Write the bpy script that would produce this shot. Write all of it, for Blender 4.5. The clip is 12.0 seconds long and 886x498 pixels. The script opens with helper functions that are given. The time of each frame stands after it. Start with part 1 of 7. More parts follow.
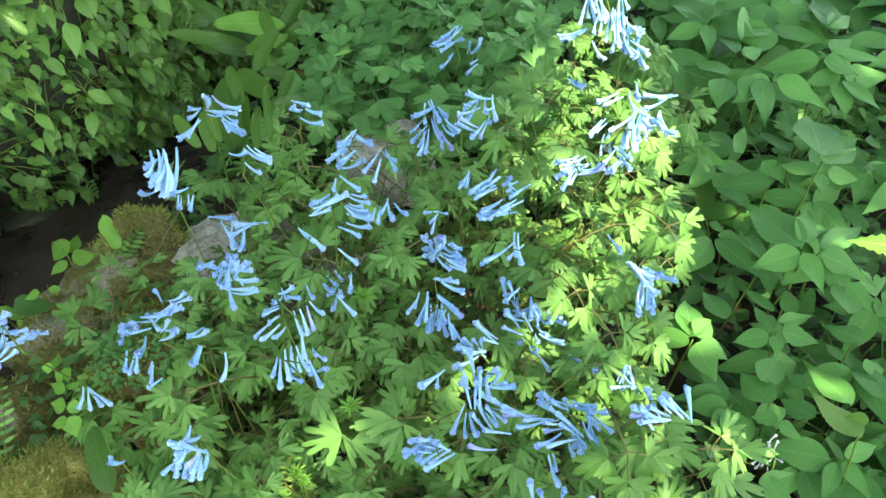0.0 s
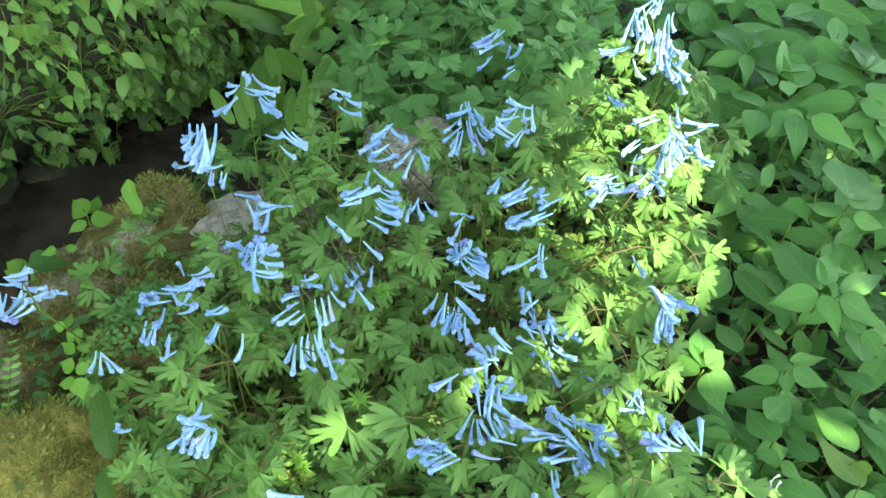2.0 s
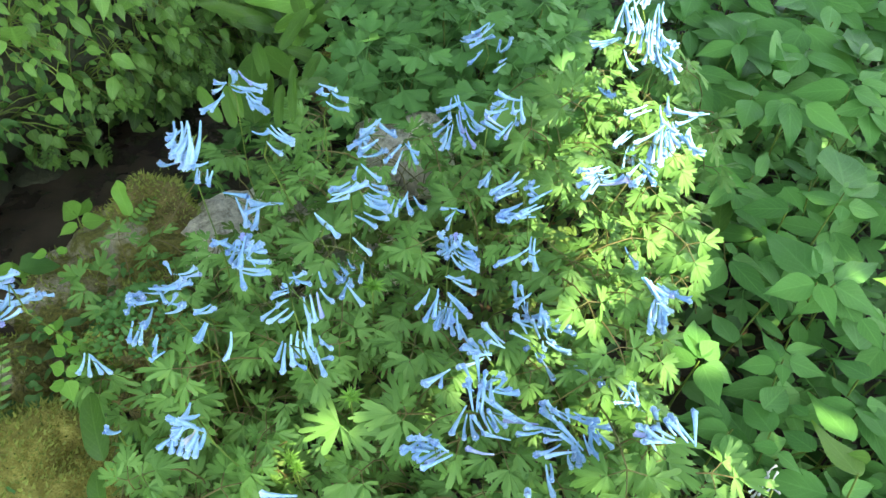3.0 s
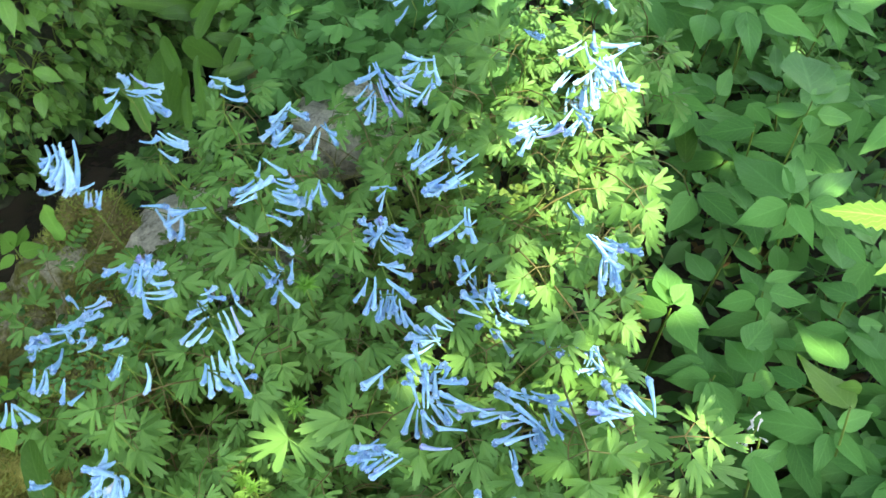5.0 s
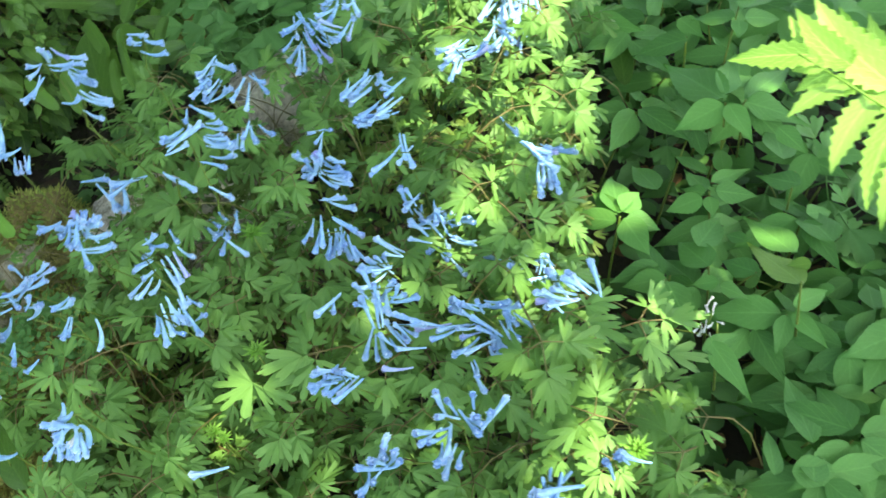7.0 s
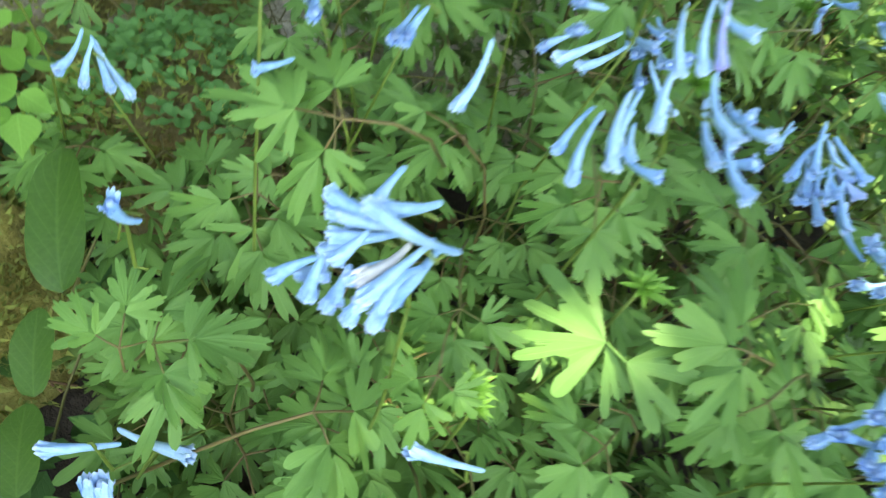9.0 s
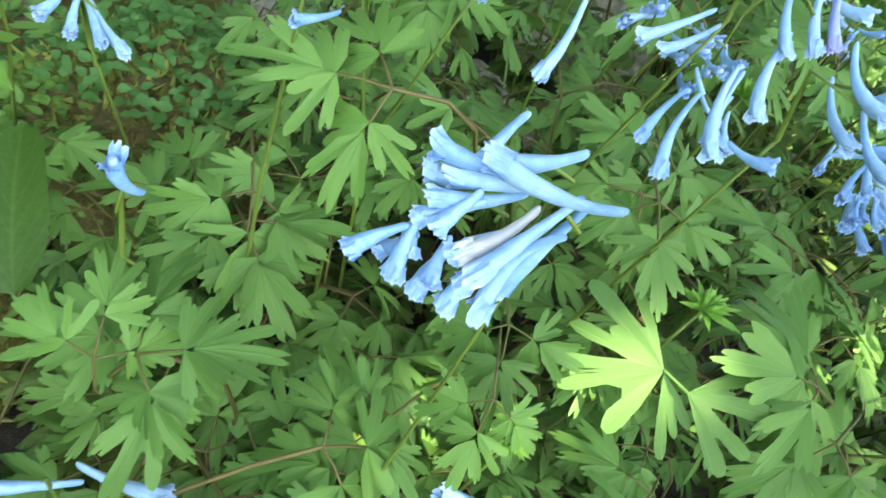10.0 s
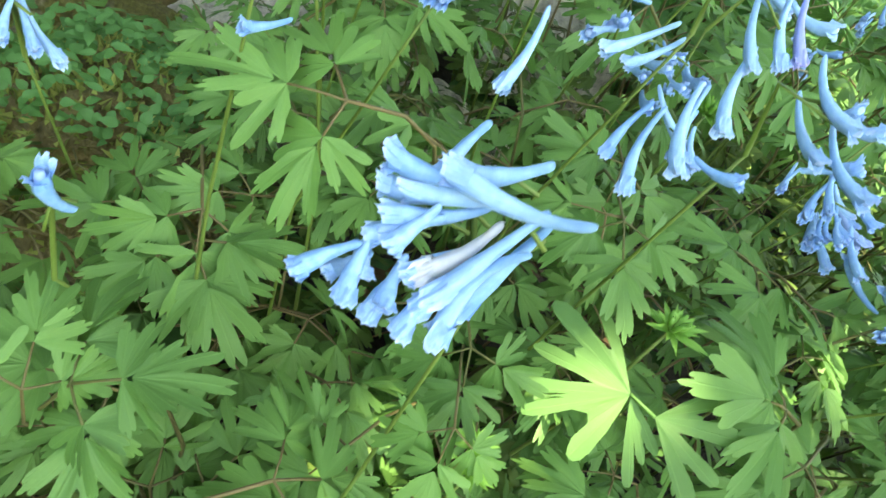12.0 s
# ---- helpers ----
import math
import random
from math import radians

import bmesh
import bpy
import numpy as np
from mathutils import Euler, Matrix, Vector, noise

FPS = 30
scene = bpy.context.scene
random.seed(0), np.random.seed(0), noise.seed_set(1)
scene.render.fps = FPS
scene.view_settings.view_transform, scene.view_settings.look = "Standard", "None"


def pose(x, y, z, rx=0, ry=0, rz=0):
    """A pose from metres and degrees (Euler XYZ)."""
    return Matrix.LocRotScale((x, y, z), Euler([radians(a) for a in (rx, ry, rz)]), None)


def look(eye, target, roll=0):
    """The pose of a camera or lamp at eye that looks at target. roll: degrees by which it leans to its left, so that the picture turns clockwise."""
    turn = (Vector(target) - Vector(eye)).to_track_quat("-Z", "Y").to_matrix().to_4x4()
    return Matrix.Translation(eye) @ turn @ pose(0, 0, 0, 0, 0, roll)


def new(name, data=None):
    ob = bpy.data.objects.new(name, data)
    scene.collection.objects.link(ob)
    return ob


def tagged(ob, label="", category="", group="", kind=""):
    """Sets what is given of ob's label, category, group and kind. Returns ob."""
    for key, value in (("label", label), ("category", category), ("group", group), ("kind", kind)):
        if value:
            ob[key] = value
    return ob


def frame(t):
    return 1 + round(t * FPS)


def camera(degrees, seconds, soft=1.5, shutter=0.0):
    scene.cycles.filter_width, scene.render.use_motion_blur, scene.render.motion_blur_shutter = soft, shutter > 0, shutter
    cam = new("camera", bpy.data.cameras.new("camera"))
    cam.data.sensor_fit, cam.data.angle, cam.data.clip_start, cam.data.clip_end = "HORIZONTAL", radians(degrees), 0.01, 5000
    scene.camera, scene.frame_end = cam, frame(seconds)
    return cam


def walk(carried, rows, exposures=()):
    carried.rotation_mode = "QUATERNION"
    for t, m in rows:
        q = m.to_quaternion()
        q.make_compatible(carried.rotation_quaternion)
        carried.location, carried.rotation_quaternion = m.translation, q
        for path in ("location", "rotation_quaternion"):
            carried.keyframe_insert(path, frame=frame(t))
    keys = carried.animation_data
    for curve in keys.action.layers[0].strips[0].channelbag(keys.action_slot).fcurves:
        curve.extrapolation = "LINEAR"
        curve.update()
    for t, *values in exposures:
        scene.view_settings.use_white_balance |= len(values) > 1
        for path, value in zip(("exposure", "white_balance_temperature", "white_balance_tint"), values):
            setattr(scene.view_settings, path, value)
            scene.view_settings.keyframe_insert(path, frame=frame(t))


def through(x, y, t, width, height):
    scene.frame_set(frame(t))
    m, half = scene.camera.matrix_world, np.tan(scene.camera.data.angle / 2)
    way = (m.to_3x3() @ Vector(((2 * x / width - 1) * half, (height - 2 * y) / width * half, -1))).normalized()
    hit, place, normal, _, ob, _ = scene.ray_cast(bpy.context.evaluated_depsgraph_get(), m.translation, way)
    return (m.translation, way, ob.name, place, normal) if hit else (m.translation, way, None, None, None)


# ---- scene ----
cam = camera(60.1, 12.0, soft=1.5, shutter=0.5)
PATH = [
    (0, (0.04, 0.021, 0.644), (-0.012, 1.555, -0.638), 0.1),
    (0.5, (0.036, 0.026, 0.643), (-0.019, 1.55, -0.65), 0.4),
    (1, (0.025, 0.028, 0.641), (-0.032, 1.546, -0.66), 2.2),
    (1.5, (0.026, 0.026, 0.648), (-0.037, 1.551, -0.644), 4.5),
    (2, (0.024, 0.024, 0.647), (-0.036, 1.55, -0.645), 6.2),
    (2.5, (0.022, 0.023, 0.646), (-0.04, 1.55, -0.644), 6.2),
    (3, (0.031, 0.027, 0.642), (-0.028, 1.55, -0.653), 5.2),
    (3.2, (0.032, 0.028, 0.641), (-0.03, 1.549, -0.656), 5.2),
    (4.8, (0.081, 0.07, 0.626), (-0.003, 1.516, -0.753), -2.8),
    (5, (0.084, 0.075, 0.627), (0.002, 1.518, -0.756), -4.1),
    (5.5, (0.107, 0.086, 0.626), (0.015, 1.506, -0.778), -8.5),
    (6, (0.131, 0.079, 0.615), (0.039, 1.48, -0.809), -11.9),
    (6.5, (0.129, 0.052, 0.607), (0.072, 1.453, -0.819), -12.4),
    (6.7, (0.125, 0.037, 0.602), (0.069, 1.448, -0.815), -12.4),
    (8.3, (-0.06, 0.102, 0.477), (0.026, 1.601, -0.843), 16.2),
    (8.5, (-0.075, 0.122, 0.442), (-0.011, 1.616, -0.886), 18.3),
    (9, (-0.115, 0.18, 0.362), (-0.016, 1.651, -0.988), 23.8),
    (9.5, (-0.128, 0.188, 0.33), (0.032, 1.673, -1.0), 26.8),
    (10, (-0.137, 0.191, 0.319), (0.083, 1.787, -0.865), 28.4),
    (10.5, (-0.134, 0.189, 0.316), (0.137, 1.81, -0.824), 28.6),
    (11, (-0.134, 0.189, 0.31), (0.153, 1.805, -0.833), 28.8),
    (11.5, (-0.136, 0.192, 0.31), (0.138, 1.824, -0.813), 28.7),
    (12, (-0.135, 0.198, 0.314), (0.152, 1.84, -0.791), 29.4),
]
walk(cam, [(t, look(eye, target, roll)) for t, eye, target, roll in PATH], [(0, 3.12, 8900, 2), (4.8, 3.08, 8900, 2), (6.0, 2.98, 8900, 2), (6.7, 2.92, 8900, 2), (8.5, 3.28, 8900, 5), (12, 3.28, 8900, 5)])

# ---- light: a high sun broken by foliage, and the open sky ----
SUN = Vector((0.42, -0.30, 0.86)).normalized()
world = bpy.data.worlds.new("sky")
world.use_nodes = True
scene.world = world
sky = world.node_tree.nodes.new("ShaderNodeTexSky")
sky.sky_type, sky.sun_disc = "NISHITA", False
sky.sun_elevation, sky.sun_rotation = math.asin(SUN.z), math.atan2(SUN.x, SUN.y)
world.node_tree.links.new(sky.outputs[0], world.node_tree.nodes["Background"].inputs[0])
world.node_tree.nodes["Background"].inputs[1].default_value = 0.15
lamp = bpy.data.lights.new("sun", "SUN")
lamp.energy, lamp.angle, lamp.color = 2.4, radians(0.5), (0.97, 1.0, 0.95)
new("sun", lamp).matrix_world = look(SUN * 6, (0, 0, 0))

# ---- materials ----
def shader(name):
    m = bpy.data.materials.new(name)
    m.use_nodes = True
    t = m.node_tree
    t.nodes.clear()
    return m, t


def node(t, kind, **values):
    n = t.nodes.new(kind)
    for k, v in values.items():
        n.inputs[k.replace("_", " ")].default_value = v
    return n


def ramp(t, source, stops):
    n = t.nodes.new("ShaderNodeValToRGB")
    while len(n.color_ramp.elements) < len(stops):
        n.color_ramp.elements.new(0.5)
    for e, (at, c) in zip(n.color_ramp.elements, stops):
        e.position, e.color = at, (*c, 1)
    t.links.new(source, n.inputs[0])
    return n.outputs[0]


def mixed(t, kind, fac, a, b):
    n = t.nodes.new("ShaderNodeMix")
    n.data_type, n.blend_type = "RGBA", kind
    for slot, v in ((0, fac), (6, a), (7, b)):
        if isinstance(v, (int, float)):
            n.inputs[slot].default_value = v
        elif isinstance(v, tuple):
            n.inputs[slot].default_value = (*v, 1)
        else:
            t.links.new(v, n.inputs[slot])
    return n.outputs[2]


def maths(t, op, a, b=0.0):
    n = t.nodes.new("ShaderNodeMath")
    n.operation = op
    for slot, v in ((0, a), (1, b)):
        if isinstance(v, (int, float)):
            n.inputs[slot].default_value = v
        else:
            t.links.new(v, n.inputs[slot])
    return n.outputs[0]


def noise_of(t, scale, detail=4.0, rough=0.55, where="Object"):
    n = node(t, "ShaderNodeTexNoise", Scale=scale, Detail=detail, Roughness=rough)
    c = t.nodes.new("ShaderNodeTexCoord")
    t.links.new(c.outputs[where], n.inputs["Vector"])
    return n.outputs["Fac"]


def bump_of(t, height, strength, distance=0.002):
    b = node(t, "ShaderNodeBump", Strength=strength, Distance=distance)
    t.links.new(height, b.inputs["Height"])
    return b.outputs[0]


def foliage(name, dark, light, through=0.35, rough=0.5, veins=0.25, island=False, fan=False):
    """A leaf: two-scale mottling, a paler midrib and side veins along the leaf's own coordinates, and light passing through."""
    m, t = shader(name)
    out = t.nodes.new("ShaderNodeOutputMaterial")
    if island:
        rnd = t.nodes.new("ShaderNodeNewGeometry").outputs["Random Per Island"]
    else:
        rnd = t.nodes.new("ShaderNodeObjectInfo").outputs["Random"]
    base = ramp(t, maths(t, "ADD", maths(t, "MULTIPLY", noise_of(t, 45.0), 0.5), maths(t, "MULTIPLY", rnd, 0.5)), [(0.15, dark), (0.85, light)])
    fine = noise_of(t, 900.0, 3.0)
    uv = t.nodes.new("ShaderNodeTexCoord")
    xyz = t.nodes.new("ShaderNodeSeparateXYZ")
    t.links.new(uv.outputs["UV"], xyz.inputs[0])
    across = maths(t, "ABSOLUTE", maths(t, "SUBTRACT", xyz.outputs[0], 0.5))
    rib = maths(t, "SUBTRACT", 1.0, maths(t, "MULTIPLY", across, 22.0))
    rib = maths(t, "MAXIMUM", rib, 0.0)
    side = maths(t, "SINE", maths(t, "MULTIPLY", maths(t, "SUBTRACT", xyz.outputs[1], maths(t, "MULTIPLY", across, 0.7)), 44.0))
    side = maths(t, "MULTIPLY", maths(t, "MAXIMUM", maths(t, "SUBTRACT", side, 0.8), 0.0), 2.5)
    if fan:
        spread = maths(t, "COSINE", maths(t, "MULTIPLY", across, math.tau / 0.08))
        side = maths(t, "MULTIPLY", maths(t, "MAXIMUM", maths(t, "SUBTRACT", spread, 0.9), 0.0), 10.0)
        rib = maths(t, "MULTIPLY", rib, 0.0)
    vein = maths(t, "MINIMUM", maths(t, "ADD", rib, side), 1.0)
    pale = tuple(min(1, c * 1.7 + 0.02) for c in light)
    col = mixed(t, "MIX", maths(t, "MULTIPLY", vein, veins), base, pale)
    col = mixed(t, "MULTIPLY", maths(t, "MULTIPLY", fine, 0.35), col, (0.75, 0.8, 0.6))
    p = node(t, "ShaderNodeBsdfPrincipled", Roughness=rough)
    p.inputs["Specular IOR Level"].default_value = 0.27
    t.links.new(col, p.inputs["Base Color"])
    t.links.new(bump_of(t, maths(t, "SUBTRACT", maths(t, "MULTIPLY", fine, 0.5), vein), 0.25, 0.0006), p.inputs["Normal"])
    tr = t.nodes.new("ShaderNodeBsdfTranslucent")
    t.links.new(mixed(t, "MIX", 0.6, col, mixed(t, "MULTIPLY", 1.0, col, (0.98, 1.32, 0.95))), tr.inputs[0])
    mx = t.nodes.new("ShaderNodeMixShader")
    mx.inputs[0].default_value = through
    t.links.new(p.outputs[0], mx.inputs[1])
    t.links.new(tr.outputs[0], mx.inputs[2])
    t.links.new(mx.outputs[0], out.inputs[0])
    return m


def petal(name, dark, light, rough=0.45):
    m, t = shader(name)
    out = t.nodes.new("ShaderNodeOutputMaterial")
    rnd = t.nodes.new("ShaderNodeObjectInfo").outputs["Random"]
    base = ramp(t, maths(t, "ADD", maths(t, "MULTIPLY", noise_of(t, 260.0), 0.7), maths(t, "MULTIPLY", rnd, 0.3)), [(0.3, dark), (0.68, light)])
    base = mixed(t, "MULTIPLY", ramp(t, rnd, [(0.95, (0, 0, 0)), (0.985, (1, 1, 1))]), base, (0.85, 0.62, 0.85))
    p = node(t, "ShaderNodeBsdfPrincipled", Roughness=rough)
    streak = node(t, "ShaderNodeTexNoise", Scale=1.0, Detail=3.0)
    scaled = node(t, "ShaderNodeMapping", Scale=(1500, 90, 1500))
    t.links.new(t.nodes.new("ShaderNodeTexCoord").outputs["Object"], scaled.inputs[0])
    t.links.new(scaled.outputs[0], streak.inputs["Vector"])
    base = mixed(t, "MULTIPLY", maths(t, "MULTIPLY", streak.outputs["Fac"], 0.75), base, (0.50, 0.63, 0.88))
    t.links.new(base, p.inputs["Base Color"])
    t.links.new(bump_of(t, streak.outputs["Fac"], 0.35, 0.0006), p.inputs["Normal"])
    tr = t.nodes.new("ShaderNodeBsdfTranslucent")
    t.links.new(base, tr.inputs[0])
    mx = t.nodes.new("ShaderNodeMixShader")
    mx.inputs[0].default_value = 0.3
    t.links.new(p.outputs[0], mx.inputs[1])
    t.links.new(tr.outputs[0], mx.inputs[2])
    t.links.new(mx.outputs[0], out.inputs[0])
    return m


def solid(name, stops, scale, rough=0.8, bump=0.5, fine=300.0, distance=0.004, moss=None):
    """Stone, soil or bark: broad stains, fine grain and relief; moss grows in patches of its own."""
    m, t = shader(name)
    out = t.nodes.new("ShaderNodeOutputMaterial")
    broad, grain = noise_of(t, scale, 6.0, 0.65), noise_of(t, fine, 5.0, 0.7)
    col = ramp(t, maths(t, "ADD", maths(t, "MULTIPLY", broad, 0.65), maths(t, "MULTIPLY", grain, 0.35)), stops)
    height = maths(t, "ADD", broad, maths(t, "MULTIPLY", grain, 0.6))
    if moss:
        patch = ramp(t, noise_of(t, moss, 4.0, 0.6), [(0.37, (0, 0, 0)), (0.47, (1, 1, 1))])
        green = ramp(t, grain, [(0.25, (0.05, 0.05, 0.012)), (0.55, (0.18, 0.17, 0.035)), (0.8, (0.34, 0.30, 0.09))])
        col = mixed(t, "MIX", patch, col, green)
    p = node(t, "ShaderNodeBsdfPrincipled", Roughness=rough)
    t.links.new(col, p.inputs["Base Color"])
    t.links.new(bump_of(t, height, bump, distance), p.inputs["Normal"])
    t.links.new(p.outputs[0], out.inputs[0])
    return m


CORYDALIS = foliage("corydalis_green", (0.066, 0.158, 0.036), (0.136, 0.285, 0.070), 0.25, 0.52, 0.10, fan=True)
OLIVE = foliage("olive_green", (0.060, 0.110, 0.022), (0.125, 0.200, 0.045), 0.25, 0.6, 0.05, island=True)
STEM = foliage("stem_green", (0.08, 0.14, 0.022), (0.15, 0.22, 0.05), 0.1, 0.5, 0.0)
BROAD = foliage("broad_green", (0.054, 0.170, 0.040), (0.106, 0.285, 0.068), 0.35, 0.6, 0.2)
YELLOWING = foliage("yellowing_green", (0.09, 0.19, 0.03), (0.15, 0.27, 0.05), 0.4, 0.5, 0.2)
COLUMBINE = foliage("columbine_green", (0.064, 0.180, 0.050), (0.130, 0.310, 0.088), 0.35, 0.55, 0.08)
STRAP = foliage("strap_green", (0.050, 0.125, 0.024), (0.105, 0.215, 0.045), 0.45, 0.3, 0.15)
STALK = foliage("stalk_brown", (0.080, 0.095, 0.026), (0.17, 0.125, 0.055), 0.1, 0.5, 0.0)
BANKLEAF = foliage("bank_green", (0.020, 0.062, 0.014), (0.175, 0.36, 0.080), 0.3, 0.38, 0.2)
FRESH = foliage("fresh_green", (0.12, 0.29, 0.045), (0.20, 0.41, 0.085), 0.4, 0.5, 0.15)
FILL = foliage("undergrowth_green", (0.024, 0.072, 0.019), (0.078, 0.20, 0.052), 0.3, 0.55, 0.05, island=True)
CANOPY = foliage("canopy_green", (0.05, 0.10, 0.02), (0.10, 0.18, 0.04), 0.25, 0.5, 0.1, island=True)
FERN = foliage("fern_green", (0.15, 0.32, 0.055), (0.32, 0.52, 0.13), 0.4, 0.42, 0.5)
DRY = foliage("dry_brown", (0.05, 0.028, 0.014), (0.20, 0.12, 0.06), 0.2, 0.8, 0.1, island=True)
BLUE = petal("petal_blue", (0.24, 0.50, 0.76), (0.47, 0.73, 0.88), 0.40)
LIP = petal("petal_lip", (0.21, 0.43, 0.76), (0.46, 0.69, 0.88))
RIM = petal("petal_rim", (0.34, 0.55, 0.84), (0.60, 0.76, 0.92))
PALE = petal("petal_pale", (0.34, 0.54, 0.82), (0.58, 0.74, 0.92))
CREAM = petal("petal_cream", (0.70, 0.66, 0.60), (0.90, 0.87, 0.80))
SOIL = solid("soil", [(0.3, (0.008, 0.006, 0.004)), (0.55, (0.034, 0.024, 0.014)), (0.75, (0.08, 0.055, 0.034))], 9.0, 0.95, 0.8, 160.0, 0.01)
ROCK = solid("mossy_limestone", [(0.34, (0.10, 0.08, 0.055)), (0.48, (0.40, 0.35, 0.26)), (0.62, (0.72, 0.66, 0.54))], 40.0, 0.95, 1.0, 260.0, 0.02, moss=20.0)
BARE = solid("bare_limestone", [(0.35, (0.12, 0.10, 0.075)), (0.45, (0.50, 0.45, 0.36)), (0.58, (0.82, 0.76, 0.64))], 46.0, 0.95, 1.0, 280.0, 0.02)
MOSS = solid("moss", [(0.3, (0.10, 0.09, 0.02)), (0.5, (0.30, 0.28, 0.065)), (0.7, (0.60, 0.56, 0.18))], 40.0, 1.0, 1.0, 420.0, 0.008)
BROWNMOSS = solid("brown_moss", [(0.3, (0.05, 0.043, 0.015)), (0.5, (0.18, 0.15, 0.05)), (0.7, (0.36, 0.29, 0.10))], 55.0, 1.0, 1.0, 420.0, 0.01)
TUFT = foliage("moss_tuft", (0.085, 0.115, 0.024), (0.40, 0.44, 0.12), 0.3, 0.8, 0.0, island=True)
BARK = solid("bark", [(0.3, (0.05, 0.035, 0.02)), (0.7, (0.14, 0.10, 0.07))], 30.0, 0.9, 0.8, 200.0)

# ---- mesh helpers ----
def mesh_of(name, bm, *mats, smooth=True):
    me = bpy.data.meshes.new(name)
    bm.to_mesh(me)
    bm.free()
    for m in mats:
        me.materials.append(m)
    if smooth:
        me.polygons.foreach_set("use_smooth", [True] * len(me.polygons))
    return me


def piece(name, me, parent, m=Matrix(), label=""):
    """One object on a shared mesh, at the world pose m, under its thing or part."""
    ob = new(name, me)
    ob.parent = parent
    ob.matrix_world = m
    if parent:
        ob.matrix_parent_inverse = parent_pose(parent).inverted()
        ob.matrix_basis = m
    return tagged(ob, label)


def parent_pose(ob):
    if ob.parent:
        return parent_pose(ob.parent) @ ob.matrix_parent_inverse @ ob.matrix_basis
    return ob.matrix_basis.copy()


def part(name, bm, mat, parent, label=""):
    return piece(name, mesh_of(name, bm, mat), parent, Matrix(), label)


def thing(name, base, label, category, group="", kind=""):
    ob = new(name)
    ob.empty_display_size = 0.01
    ob.matrix_basis = Matrix.Translation(base)
    return tagged(ob, label, category, group, kind)


def frame_of(place, along, up):
    """A pose whose y runs along and whose z is as near to up as it can be."""
    y = Vector(along).normalized()
    z = Vector(up)
    z = z - y * z.dot(y)
    z = z.normalized() if z.length > 1e-4 else y.orthogonal().normalized()
    x = y.cross(z)
    return Matrix.Translation(place) @ Matrix((x, y, z)).transposed().to_4x4()


def rod(bm, points, radii, sides=6):
    """A tapered, bent rod through points."""
    rings = []
    for i, p in enumerate(points):
        a, b = points[max(i - 1, 0)], points[min(i + 1, len(points) - 1)]
        m = frame_of(p, Vector(b) - Vector(a), (0.3, 0.2, 0.93))
        rings.append([bm.verts.new(m @ Vector((radii[i] * math.cos(k * math.tau / sides), 0, radii[i] * math.sin(k * math.tau / sides)))) for k in range(sides)])
    for r, s in zip(rings, rings[1:]):
        for k in range(sides):
            bm.faces.new((r[k], r[(k + 1) % sides], s[(k + 1) % sides], s[k]))
    bm.faces.new(rings[-1])
    return rings


def arc(a, b, sag, steps=6):
    """Points from a to b with a bow of sag metres upwards."""
    a, b = Vector(a), Vector(b)
    return [a.lerp(b, i / steps) + Vector((0, 0, sag * 4 * (i / steps) * (1 - i / steps))) for i in range(steps + 1)]


def lobed(bm, m, size, lobes, rng, wide=1.25, floor=0.3, droop=0.25, cup=0.1, turns=44, sharp=0.5):
    """A leaflet that fans from its base in lobes of (angle, length, half width), with rounded tips and cut between."""
    uv = bm.loops.layers.uv.verify()
    wave, tone = rng.uniform(0, 6), rng.uniform(0.03, 0.09)
    rows = []
    for k in range(turns + 1):
        a = -wide + 2 * wide * k / turns
        r = floor * (0.35 + 0.65 * math.cos(a / wide * 1.5))
        for at, length, half in lobes:
            u = abs(a - at) / half
            if u < 1:
                r = max(r, floor * 0.9 + (length - floor * 0.9) * (1 - u**2) ** sharp)
        row = []
        for s in (0.0, 0.32, 0.62, 0.85, 1.0):
            d = r * s
            x, y = math.sin(a) * d, math.cos(a) * d
            z = -droop * d * d + cup * x * x * 2 + tone * math.sin(a * 5 + wave) * d
            row.append((bm.verts.new(m @ (Vector((x, y, z)) * size)), (0.5 + 0.45 * a / wide * (0.3 + 0.7 * s), d)))
        rows.append(row)
    for p, q in zip(rows, rows[1:]):
        for i in range(4):
            corners = [p[i], p[i + 1], q[i + 1], q[i]]
            if i == 0:
                corners = [p[0], p[1], q[1]]
            f = bm.faces.new([c[0] for c in corners])
            for loop, c in zip(f.loops, corners):
                loop[uv].uv = c[1]


